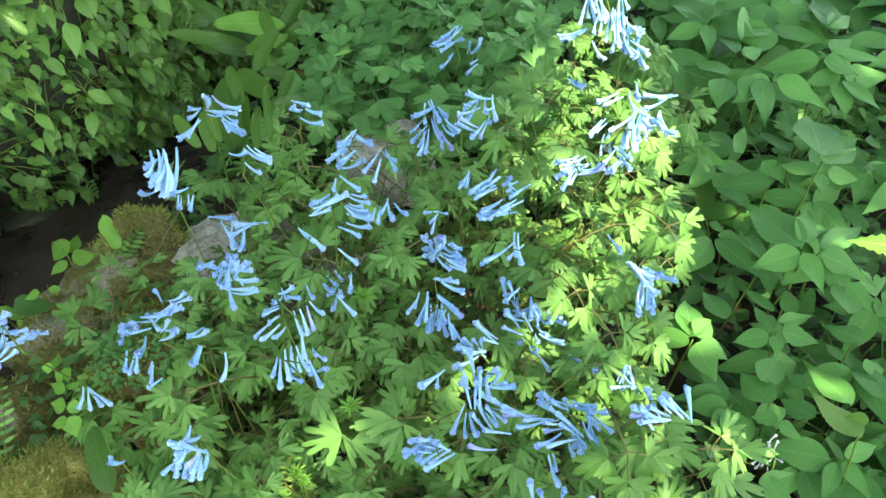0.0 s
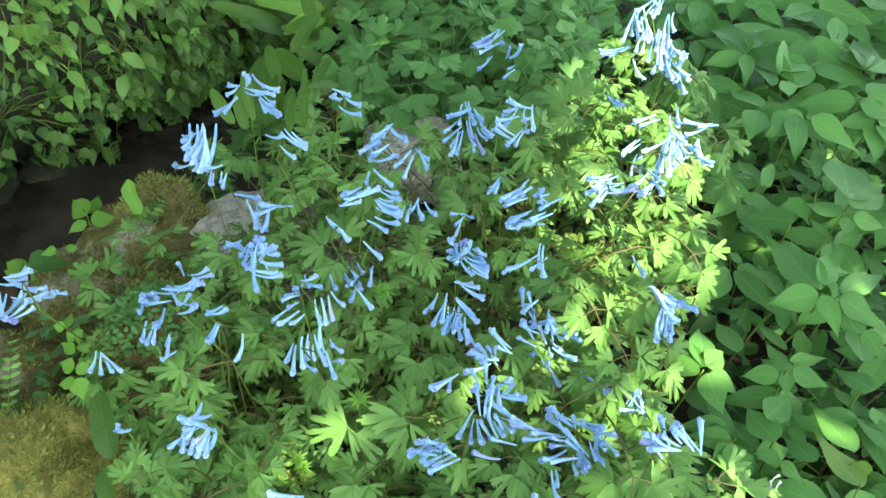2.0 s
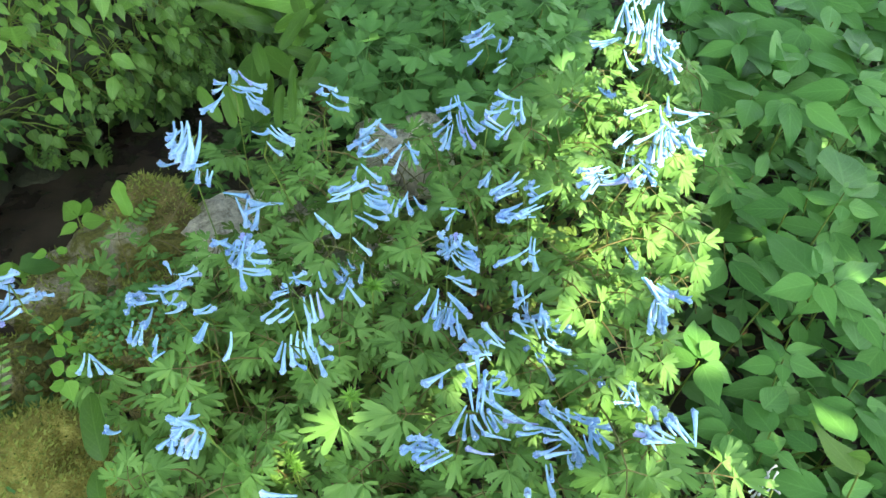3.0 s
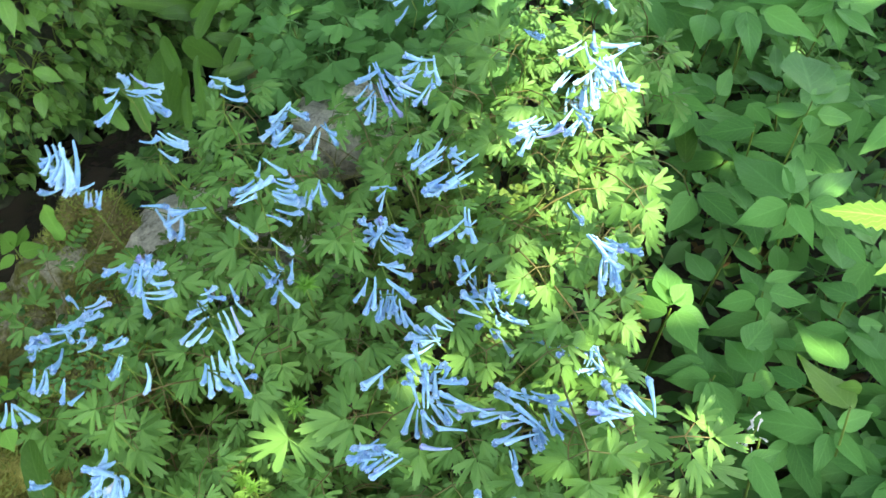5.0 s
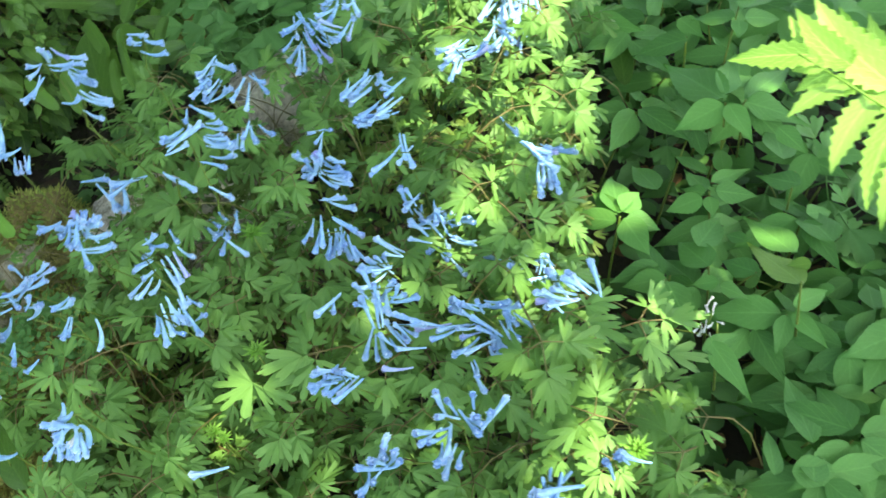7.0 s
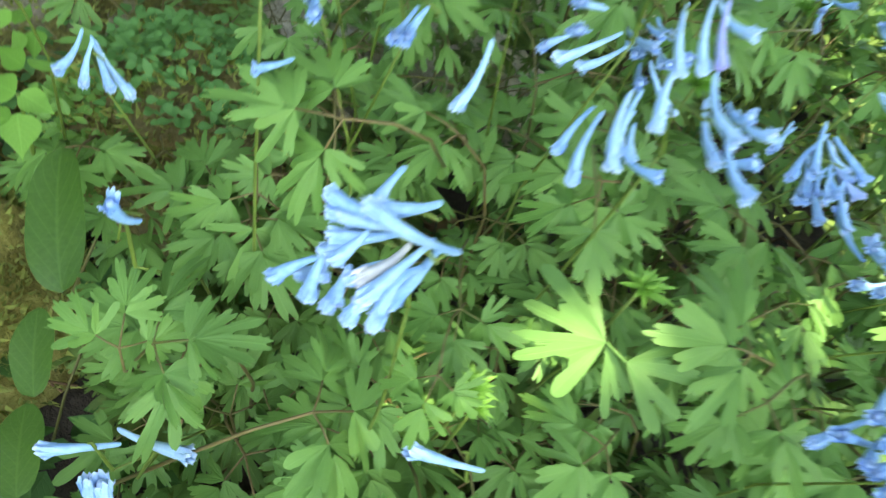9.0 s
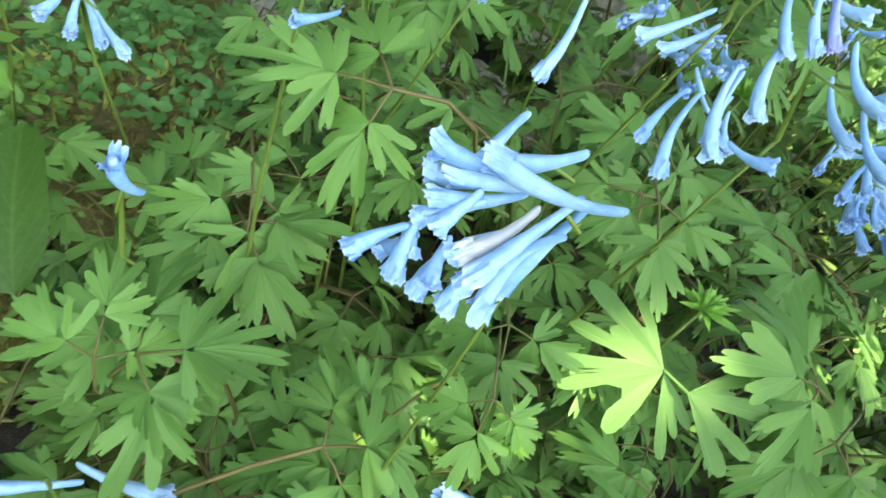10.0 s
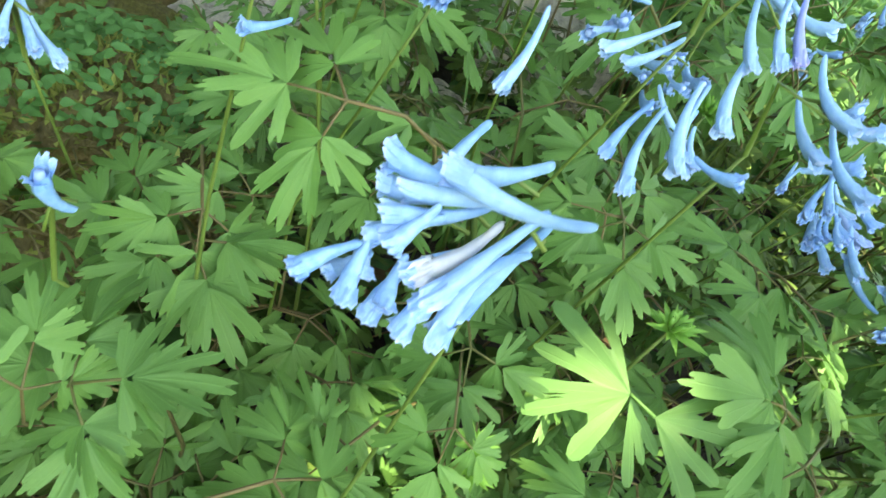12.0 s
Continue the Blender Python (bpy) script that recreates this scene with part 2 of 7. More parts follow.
def cut_leaflet(bm, m, size, lobes, rng, droop=0.2, cup=0.1):
    """A wedge-shaped leaflet cut into lobes of (angle, length, half width, depth of the cut before it), each rounded at its end."""
    uv = bm.loops.layers.uv.verify()
    rim = [(lobes[0][0] - lobes[0][2] * 1.15, 0.16), (lobes[0][0] - lobes[0][2] * 1.08, 0.40)]
    for n, (at, length, half, cut) in enumerate(lobes):
        if n:
            rim.append(((lobes[n - 1][0] + lobes[n - 1][2] + at - half) / 2, cut))
        shape = [(-1.0, 0.55), (-0.88, 0.80), (-0.66, 0.925), (-0.36, 0.985), (-0.08, 1.0), (0.22, 0.985), (0.5, 0.945), (0.8, 0.83), (0.97, 0.60)]
        rim += [(at + half * u, length * r * rng.uniform(0.985, 1.015)) for u, r in shape if r * length > 0.30]
    rim += [(lobes[-1][0] + lobes[-1][2] * 1.08, 0.40), (lobes[-1][0] + lobes[-1][2] * 1.15, 0.16)]
    wave, tone, mid = rng.uniform(0, 6), rng.uniform(0.02, 0.06), (rim[0][0] + rim[-1][0]) / 2
    rows = []
    for a, r in rim:
        row = []
        for s in (0.0, 0.42, 0.75, 1.0):
            d = r * s
            x, y = math.sin(a) * d, math.cos(a) * d
            z = -droop * d * d + cup * (math.sin(a - mid) * d) ** 2 * 2 + tone * math.sin(a * 7 + wave) * d
            row.append((bm.verts.new(m @ (Vector((x, y, z)) * size)), (0.5 + 0.4 * (a - mid), d)))
        rows.append(row)
    for p, q in zip(rows, rows[1:]):
        for i in range(3):
            corners = [p[i], p[i + 1], q[i + 1], q[i]]
            if i == 0:
                corners = [p[0], p[1], q[1]]
            f = bm.faces.new([c[0] for c in corners])
            for loop, c in zip(f.loops, corners):
                loop[uv].uv = c[1]


TOOTHED = (
    [(0.60, -0.92), (0.75, -1.0), (0.85, -0.82), (0.87, -0.52), (0.81, -0.32), (0.92, -0.26), (1.0, -0.03), (0.95, 0.24), (0.83, 0.33), (0.90, 0.56), (0.86, 0.84), (0.74, 1.0), (0.58, 0.92)],
    [(0.58, -0.88), (0.77, -1.0), (0.93, -0.80), (0.97, -0.45), (0.90, -0.14), (0.84, 0.02), (0.92, 0.26), (1.0, 0.55), (0.93, 0.88), (0.75, 1.0), (0.56, 0.90)],
    [(0.58, -0.80), (0.75, -0.95), (0.88, -0.84), (0.97, -0.48), (1.0, 0.02), (0.97, 0.45), (0.88, 0.80), (0.74, 0.92), (0.56, 0.80)])


def finger_leaflet(bm, m, size, lobes, rng, droop=0.2, cup=0.1):
    """A leaflet of oblong, finger-like lobes (angle, length, half width) that join above a wedge-shaped base; most lobes end in short teeth."""
    uv = bm.loops.layers.uv.verify()
    rim = [(lobes[0][0] - 0.42, 0.10), (lobes[0][0] - 0.36, 0.30)]
    for n, (at, length, half) in enumerate(lobes):
        if n:
            before = lobes[n - 1]
            rim.append(((before[0] + at) / 2 + rng.uniform(-0.02, 0.02), min(0.52, 0.95 * (half + before[2]) / 2 / math.sin((at - before[0]) / 2)) * rng.uniform(0.86, 1.08)))
        shape = TOOTHED[rng.choice((0, 0, 1, 1, 2))]
        flip = rng.choice((1, -1))
        for d, off in shape[::flip]:
            x, y = off * flip * half * rng.uniform(0.92, 1.08), d * length * rng.uniform(0.985, 1.015)
            rim.append((at + math.atan2(x, y), math.hypot(x, y)))
    rim += [(lobes[-1][0] + 0.36, 0.30), (lobes[-1][0] + 0.42, 0.10)]
    wave, tone, mid, last = rng.uniform(0, 6), rng.uniform(0.03, 0.08), (rim[0][0] + rim[-1][0]) / 2, -9.0
    rows = []
    for a, r in rim:
        a = last = max(a, last + 0.004)
        row = []
        for s in (0.0, 0.42, 0.75, 1.0):
            d = r * s
            x, y = math.sin(a) * d, math.cos(a) * d
            z = -droop * d * d + cup * (math.sin(a - mid) * d) ** 2 * 2 + tone * math.sin(a * 6 + wave) * d
            row.append((bm.verts.new(m @ (Vector((x, y, z)) * size)), (0.5 + 0.4 * (a - mid), d)))
        rows.append(row)
    for p, q in zip(rows, rows[1:]):
        for i in range(3):
            corners = [p[0], p[1], q[1]] if i == 0 else [p[i], p[i + 1], q[i + 1], q[i]]
            f = bm.faces.new([c[0] for c in corners])
            for loop, c in zip(f.loops, corners):
                loop[uv].uv = c[1]


def ovate(bm, m, length, width, rng, fold=0.18, droop=0.3, belly=0.4, teeth=0, point=1.0, steps=14, wavy=0.02, lead=0.0):
    """A simple leaf along y: widest at belly, drawn to a point, folded at the midrib, toothed at the margin."""
    uv = bm.loops.layers.uv.verify()
    ph, twist = rng.uniform(0, 6), rng.uniform(-0.15, 0.15)
    rows = []
    for i in range(steps + 1):
        s = i / steps
        lead = lead or (0.85 if belly > 0.3 else 0.42)
        tail = lead * (1 - belly) / belly * (0.7 + 0.3 * point)
        top = lead / (lead + tail)
        w = s**lead * (1 - s) ** tail / (top**lead * (1 - top) ** tail)
        if 0 < i < steps and teeth:
            w *= 1 + (teeth if i % 2 else -teeth)
        row = []
        for v in (-1, -0.55, 0, 0.55, 1):
            x = v * w * width / 2
            z = fold * abs(x) - droop * s * s * length + wavy * length * math.sin(s * 9 + ph + v) * abs(v) + twist * x * s
            row.append((bm.verts.new(m @ Vector((x, s * length, z))), (0.5 + v * 0.5, s)))
        rows.append(row)
    for p, q in zip(rows, rows[1:]):
        for i in range(4):
            corners = [p[i], p[i + 1], q[i + 1], q[i]]
            f = bm.faces.new([c[0] for c in corners])
            for loop, c in zip(f.loops, corners):
                loop[uv].uv = c[1]


def height_at(x, y):
    """The ground: a stony shelf that falls on its left to a small stream, and the foot of the bank beyond it."""
    along = Vector((0.43, 0.90))
    across = (x + 0.56) * along.y - (y - 0.86) * along.x
    z = 0.02 + 0.02 * noise.noise((x * 3, y * 3, 0)) + 0.008 * noise.noise((x * 14, y * 14, 3))
    fall = 1 / (1 + math.exp((across - 0.15) * 40))
    z = z * (1 - fall) - 0.10 * fall
    return z

# ---- ground, water and bank ----
def ground():
    fine = [-1.6 + 0.025 * i for i in range(129)]
    xs = [-60, -20, -7] + [-4 + 0.2 * i for i in range(12)] + fine + [1.8 + 0.2 * i for i in range(12)] + [6, 20, 60]
    ys = [-60, -20, -7] + [-4.2 + 0.2 * i for i in range(18)] + [v + 0.9 for v in fine] + [2.7 + 0.2 * i for i in range(12)] + [8, 22, 60]
    verts = [(x, y, height_at(x, y) if abs(x) < 4.5 and abs(y) < 5 else 0.0) for y in ys for x in xs]
    w = len(xs)
    faces = [(j * w + i, j * w + i + 1, (j + 1) * w + i + 1, (j + 1) * w + i) for j in range(len(ys) - 1) for i in range(w - 1)]
    me = bpy.data.meshes.new("ground")
    me.from_pydata(verts, [], faces)
    me.polygons.foreach_set("use_smooth", [True] * len(me.polygons))
    me.materials.append(SOIL)
    tagged(new("ground", me), "dark damp woodland soil under the plants", "ground", kind="structure")


def water():
    m, t = shader("stream_water")
    out = t.nodes.new("ShaderNodeOutputMaterial")
    p = node(t, "ShaderNodeBsdfPrincipled", Roughness=0.06)
    t.links.new(ramp(t, noise_of(t, 12.0), [(0.3, (0.016, 0.014, 0.011)), (0.7, (0.055, 0.045, 0.034))]), p.inputs["Base Color"])
    t.links.new(bump_of(t, noise_of(t, 22.0, 2.0), 0.25, 0.01), p.inputs["Normal"])
    t.links.new(p.outputs[0], out.inputs[0])
    bm = bmesh.new()
    bmesh.ops.create_grid(bm, x_segments=8, y_segments=120, size=1)
    for v in bm.verts:
        v.co = Vector((v.co.x * 0.24, v.co.y * 5.0, 0.002 * noise.noise(v.co * 9)))
    ob = new("water", mesh_of("water", bm, m))
    ob.matrix_basis = Matrix.Translation((-0.55, 0.86, -0.075)) @ Matrix.Rotation(-math.atan2(0.43, 0.90), 4, "Z")
    tagged(ob, "dark still stream running between stones", "water", kind="structure")


def bank_point(u, v):
    """A place on the bank's face: u metres along the stream, v metres up."""
    along, back = Vector((0.43, 0.90, 0)), Vector((-0.90, 0.43, 0))
    lean = 0.015 - 0.17 * min(v, 0.6) + 0.05 * noise.noise((u * 5, v * 5, 1)) + 0.03 * noise.noise((u * 15, v * 15, 4)) + 0.08 * math.exp(-(v / 0.11) ** 2)
    return Vector((-0.60, 0.90, -0.10)) + along * u + back * lean + Vector((0, 0, v))


def bank():
    """The bank's steep face, its crest and the slope behind it, running out at both ends."""
    bm = bmesh.new()
    us = [-5.0, -4.4, -3.6, -2.8, -2.0, -1.5] + [-1.2 + 0.025 * i for i in range(121)] + [2.1, 2.6, 3.4, 4.4, 5.2, 6.0]
    nv = 44
    tall = [max(0.02, min(1.0, (u + 5.0) / 1.6, (6.0 - u) / 1.8)) for u in us]
    grid = [[bm.verts.new(bank_point(u, 1.1 * j / nv * k)) for u, k in zip(us, tall)] for j in range(nv + 1)]
    for out, drop in ((0.35, -0.06), (0.9, 0.12), (1.5, 0.55), (2.1, 0.95), (2.5, 1.15)):
        row = []
        for u, k in zip(us, tall):
            p = bank_point(u, 1.1 * k) + Vector((-0.90, 0.43, 0)) * out
            p.z += -drop * k + 0.06 * k * noise.noise((u * 2, out * 2, 7))
            row.append(bm.verts.new(p))
        grid.append(row)
    for a, b in zip(grid, grid[1:]):
        for i in range(len(us) - 1):
            bm.faces.new((a[i], a[i + 1], b[i + 1], b[i]))
    ob = new("bank", mesh_of("bank", bm, DARKROCK))
    tagged(ob, "steep dark rocky stream bank overgrown with leaves", "bank", kind="structure")


DARKROCK = solid("wet_bank_rock", [(0.3, (0.010, 0.012, 0.006)), (0.55, (0.042, 0.048, 0.024)), (0.78, (0.11, 0.11, 0.065))], 12.0, 0.8, 0.9, 120.0, 0.01)
ground()
water()
bank()


def rock(place, size, mat, seed, label, turn=0.0, name="rock"):
    bm = bmesh.new()
    bmesh.ops.create_icosphere(bm, subdivisions=5, radius=1)
    for v in bm.verts:
        c = v.co.copy()
        k = 1 + 0.30 * noise.noise(c * 1.1 + Vector((seed, 0, 0))) + 0.14 * noise.noise(c * 2.7 + Vector((0, seed, 0))) + 0.05 * noise.noise(c * 8 + Vector((0, 0, seed)))
        cell = noise.cell(c * 2.2 + Vector((seed, seed, 0)))
        k += 0.05 * cell + 0.035 * noise.noise(c * 17 + Vector((seed, 3, 0)))
        v.co = Vector((c.x * size[0], c.y * size[1], c.z * size[2])) * k
    bmesh.ops.smooth_vert(bm, verts=bm.verts, factor=0.4, use_axis_x=True, use_axis_y=True, use_axis_z=True)
    ob = new(name, mesh_of(name, bm, mat))
    ob.matrix_basis = Matrix.Translation(place) @ Matrix.Rotation(turn, 4, "Z")
    if mat in (MOSS, ROCK, BROWNMOSS):
        rng, tufts = random.Random(seed), bmesh.new()
        for v in ob.data.vertices:
            up = v.normal.z
            if up < 0.1 or mat is ROCK and noise.noise(v.co * 18 + Vector((seed, 0, 0))) < 0.02:
                continue
            for _ in range(3 if mat is MOSS else 2):
                p = Vector(place) + v.co + Vector((rng.uniform(-1, 1), rng.uniform(-1, 1), 0)) * size[0] * 0.06
                d = v.normal + Vector((rng.uniform(-0.7, 0.7), rng.uniform(-0.7, 0.7), rng.uniform(-0.2, 0.6)))
                s = d.cross(Vector((rng.uniform(-1, 1), rng.uniform(-1, 1), 0.3))).normalized() * 0.0012
                tall = rng.uniform(0.003, 0.008)
                tufts.faces.new([tufts.verts.new(q) for q in (p - s, p + s, p + d.normalized() * tall)])
        tagged(part("moss", tufts, TUFT, ob, "short olive moss"), kind="stuff")
    return tagged(ob, label, "rock")


rock((-0.324, 0.645, 0.045), (0.085, 0.070, 0.060), ROCK, 1, "boulder patched with moss and grey lichen")
rock((-0.233, 0.662, 0.055), (0.090, 0.070, 0.060), BARE, 2, "pale grey weathered limestone boulder")
rock((-0.050, 0.771, 0.142), (0.060, 0.052, 0.052), BARE, 3, "pale weathered stone among the leaves")
rock((-0.150, 0.684, 0.060), (0.060, 0.060, 0.050), BARE, 4, "grey stone in the shade of the leaves")
rock((-0.389, 0.601, 0.005), (0.070, 0.080, 0.060), ROCK, 5, "low mossy stone by the stream")
rock((-0.320, 0.370, 0.025), (0.075, 0.070, 0.060), MOSS, 6, "stone cushioned with olive moss")
rock((-0.391, 0.477, 0.012), (0.060, 0.060, 0.050), ROCK, 7, "lichen-spotted stone by the stream")
rock((-0.180, 1.020, 0.095), (0.046, 0.040, 0.045), BROWNMOSS, 8, "low boulder covered in brown-green moss")
rock((-0.093, 0.682, 0.055), (0.050, 0.050, 0.050), BARE, 9, "small grey stone in a gap of the leaves")
for k, u in enumerate((-0.22, -0.13, -0.05, 0.03, 0.12)):
    rock(bank_point(u, 0.01) + Vector((0.02, -0.01, 0)), (0.065 - 0.006 * k, 0.05, 0.055 - 0.008 * k), DARKROCK, 40 + k, "wet dark stone at the foot of the bank")
rock((-0.286, 0.631, 0.012), (0.070, 0.060, 0.050), ROCK, 12, "grey mossy stone under the leaves")
rock((-0.236, 0.474, 0.090), (0.060, 0.050, 0.054), BROWNMOSS, 14, "low stone overgrown with moss among the leaves")
rock((-0.318, 0.676, 0.062), (0.052, 0.045, 0.068), BROWNMOSS, 16, "boulder furred with brown-green moss beside the stream")
rock((-0.190, 0.690, 0.088), (0.050, 0.040, 0.044), BARE, 17, "pale weathered limestone among flower stalks")
rock((-0.258, 0.548, 0.060), (0.055, 0.045, 0.048), BROWNMOSS, 15, "low stone under brown moss and tiny creeping leaves")

# ---- the blue corydalis ----
def stalk_rod(bm, points, radii, sides):
    first = len(bm.faces)
    rod(bm, points, radii, sides)
    bm.faces.ensure_lookup_table()
    for f in bm.faces[first:]:
        f.material_index = 1


def corydalis_leaf_mesh(seed, close=1.0):
    """A twice-divided leaf on a bent stalk: three groups of wedge-shaped, cut leaflets round a node at the origin."""
    rng = random.Random(seed)
    bm = bmesh.new()
    stalk_rod(bm, [(0, 0, 0), (0.004, -0.02, -0.012), (0.006, -0.035, -0.04), (0.004, -0.045, -0.09)], [0.0007, 0.0008, 0.0009, 0.0010], 5)
    for base_turn, stalk, scale in ((0, 0.019, 1.0), (1.2, 0.014, 0.85), (-1.2, 0.014, 0.85)):
        stalk *= close
        turn = base_turn + rng.uniform(-0.15, 0.15)
        m = Matrix.Rotation(-turn, 4, "Z") @ Matrix.Rotation(rng.uniform(-0.3, 0.15), 4, "X")
        end = m @ Vector((0, stalk, 0.001))
        stalk_rod(bm, [(0, 0, 0), end * 0.5 + Vector((0, 0, 0.0008)), end], [0.0006, 0.0005, 0.0005], 4)
        for sub, k in ((0, 1.0), (1.15, 0.82), (-1.15, 0.82)):
            s = m @ Matrix.Translation((0, stalk + (0.004 if not sub else 0), 0.001 if sub else 0.0016)) @ Matrix.Rotation(-sub - rng.uniform(-0.12, 0.12), 4, "Z") @ Matrix.Rotation(rng.uniform(-0.4, 0.12), 4, "X") @ Matrix.Rotation(rng.uniform(-0.3, 0.3), 4, "Y")
            j = lambda: rng.uniform(0.86, 1.1)
            w = rng.uniform(0.9, 1.1)
            h = rng.uniform(0.085, 0.112)
            if sub:
                lobes = [(-0.44 * w, 0.80 * j(), h), (0.0, 1.0 * j(), h * 1.1), (0.44 * w, 0.78 * j(), h)]
                if rng.random() < 0.25:
                    lobes = [(-0.27 * w, 0.90 * j(), h), (0.27 * w, 1.0 * j(), h)]
            else:
                lobes = [(-0.46 * w, 0.84 * j(), h), (-0.02, 1.06 * j(), h * 1.15), (0.45 * w, 0.86 * j(), h)]
                if rng.random() < 0.45:
                    lobes = [(-0.72, 0.62 * j(), h * 0.85), (-0.36, 0.90 * j(), h * 0.9), (0.0, 1.08 * j(), h), (0.36, 0.92 * j(), h * 0.9), (0.72, 0.64 * j(), h * 0.85)]
            finger_leaflet(bm, s, 0.032 * scale * k * rng.uniform(0.9, 1.1), lobes, rng, rng.uniform(0.05, 0.45), 0.3)
    return mesh_of("corydalis_leaf", bm, CORYDALIS, STALK)


def flower_mesh(seed, lip_open=1.0):
    """A spurred tube along y from the blunt spur's tip to the flared mouth, 26 mm long, with an upper and a lower lip."""
    rng = random.Random(seed)
    bm = bmesh.new()
    bend, tilt = rng.uniform(0.0012, 0.0050), rng.uniform(-0.0018, 0.0018)
    profile = [(0.0, 0.0004), (0.0006, 0.0008), (0.002, 0.00098), (0.005, 0.00105), (0.009, 0.00125), (0.0125, 0.00155), (0.016, 0.0019), (0.0195, 0.0022), (0.022, 0.0022), (0.0235, 0.0021)]
    centre = lambda y: Vector((tilt * math.sin(y * 120), y, bend * (1 - y / 0.013) ** 2 - bend))
    rings = []
    for y, r in profile:
        c = centre(y)
        ring = []
        for k in range(12):
            a = k * math.tau / 12
            q = r * (1 + 0.07 * math.sin(3 * a + y * 260 + seed) + 0.05 * math.sin(y * 900 + k))
            ring.append(bm.verts.new(c + Vector((q * math.cos(a) * 0.88, 0, q * math.sin(a) * 1.15))))
        rings.append(ring)
    for a, b in zip(rings, rings[1:]):
        for k in range(12):
            bm.faces.new((a[k], a[(k + 1) % 12], b[(k + 1) % 12], b[k]))
    bm.faces.new(rings[0])
    mouth = centre(0.0225)
    for side in (1, -1):
        grid = []
        for i in range(8):
            s = i / 7
            w = 0.0021 + 0.0006 * s ** 1.4 * lip_open
            row = []
            for n in range(13):
                v = n / 6 - 1
                ruffle = 0.0007 * math.sin(v * 9 + seed * 2 + side) * s + 0.0004 * math.sin(v * 19 + seed) * s * s
                crest = 0.0011 * max(0.0, 0.3 - abs(v)) * 3 * (1 - s)
                rise = 0.0013 + (0.0013 + 0.0005 * side) * s * s * lip_open + 0.0006 * (1 - v * v) - 0.0010 * abs(v) ** 1.5 * (1 - 0.4 * s)
                row.append(bm.verts.new(mouth + Vector((v * w, -0.0026 + (0.0056 + 0.0005 * math.sin(v * 11 + seed)) * s - 0.0016 * v * v * s, side * (rise + crest + ruffle)))))
            grid.append(row)
        for k, (a, c) in enumerate(zip(grid, grid[1:])):
            for i in range(12):
                f = bm.faces.new((a[i], a[i + 1], c[i + 1], c[i]))
                f.material_index = 3 if k == 6 else 1
    inner = [centre(0.017), centre(0.021), centre(0.0240)]
    first = len(bm.faces)
    rod(bm, inner, [0.0013, 0.0017, 0.0011], 8)
    bm.faces.ensure_lookup_table()
    for f in bm.faces[first:]:
        f.material_index = 2
    first = len(bm.faces)
    rod(bm, [centre(0.012), centre(0.010) + Vector((0, 0, -0.003)), centre(0.007) + Vector((0, 0, -0.007))], [0.0006, 0.0005, 0.0005], 5)
    bm.faces.ensure_lookup_table()
    for f in bm.faces[first:]:
        f.material_index = 4
    return mesh_of("flower", bm, BLUE, LIP, PALE, RIM, STEM)


LEAVES = [corydalis_leaf_mesh(s) for s in range(9)]
BLUNT = corydalis_leaf_mesh(8, 0.45)


def cut_leaf(place, up, leaflets):
    """One broad leaf of few large leaflets, each (base, direction, length, lobes), on its bent stalk."""
    place = Vector(place)
    owner = min(plants, key=lambda p: (p[1].xy - place.xy).length)[0]
    rng = random.Random(5)
    bm = bmesh.new()
    rod(bm, [place, place + Vector((0.006, 0.008, -0.012)), place + Vector((0.008, 0.02, -0.05)), place + Vector((0.006, 0.03, -0.1))], [0.0006, 0.0006, 0.0007, 0.0008], 5)
    for base, along, size, lobes in leaflets:
        base = Vector(base)
        if (base - place).length > 0.001:
            rod(bm, [place, base], [0.0006, 0.0006], 5)
        cut_leaflet(bm, frame_of(base, along, up), size, lobes, rng, 0.06, -0.06)
    piece("leaf", mesh_of("corydalis_leaf", bm, CORYDALIS), owner)

FLOWERS = [flower_mesh(s, 0.7 + 0.12 * s) for s in range(6)]
BUDS = [flower_mesh(20 + s, 0.1) for s in range(2)]
WIDE = flower_mesh(44, 1.5)
FADED = flower_mesh(31, 1.2)
for slot in range(4):
    FADED.materials[slot] = CREAM
chance = random.Random(7)
crowd = random.Random(17)
plants = []


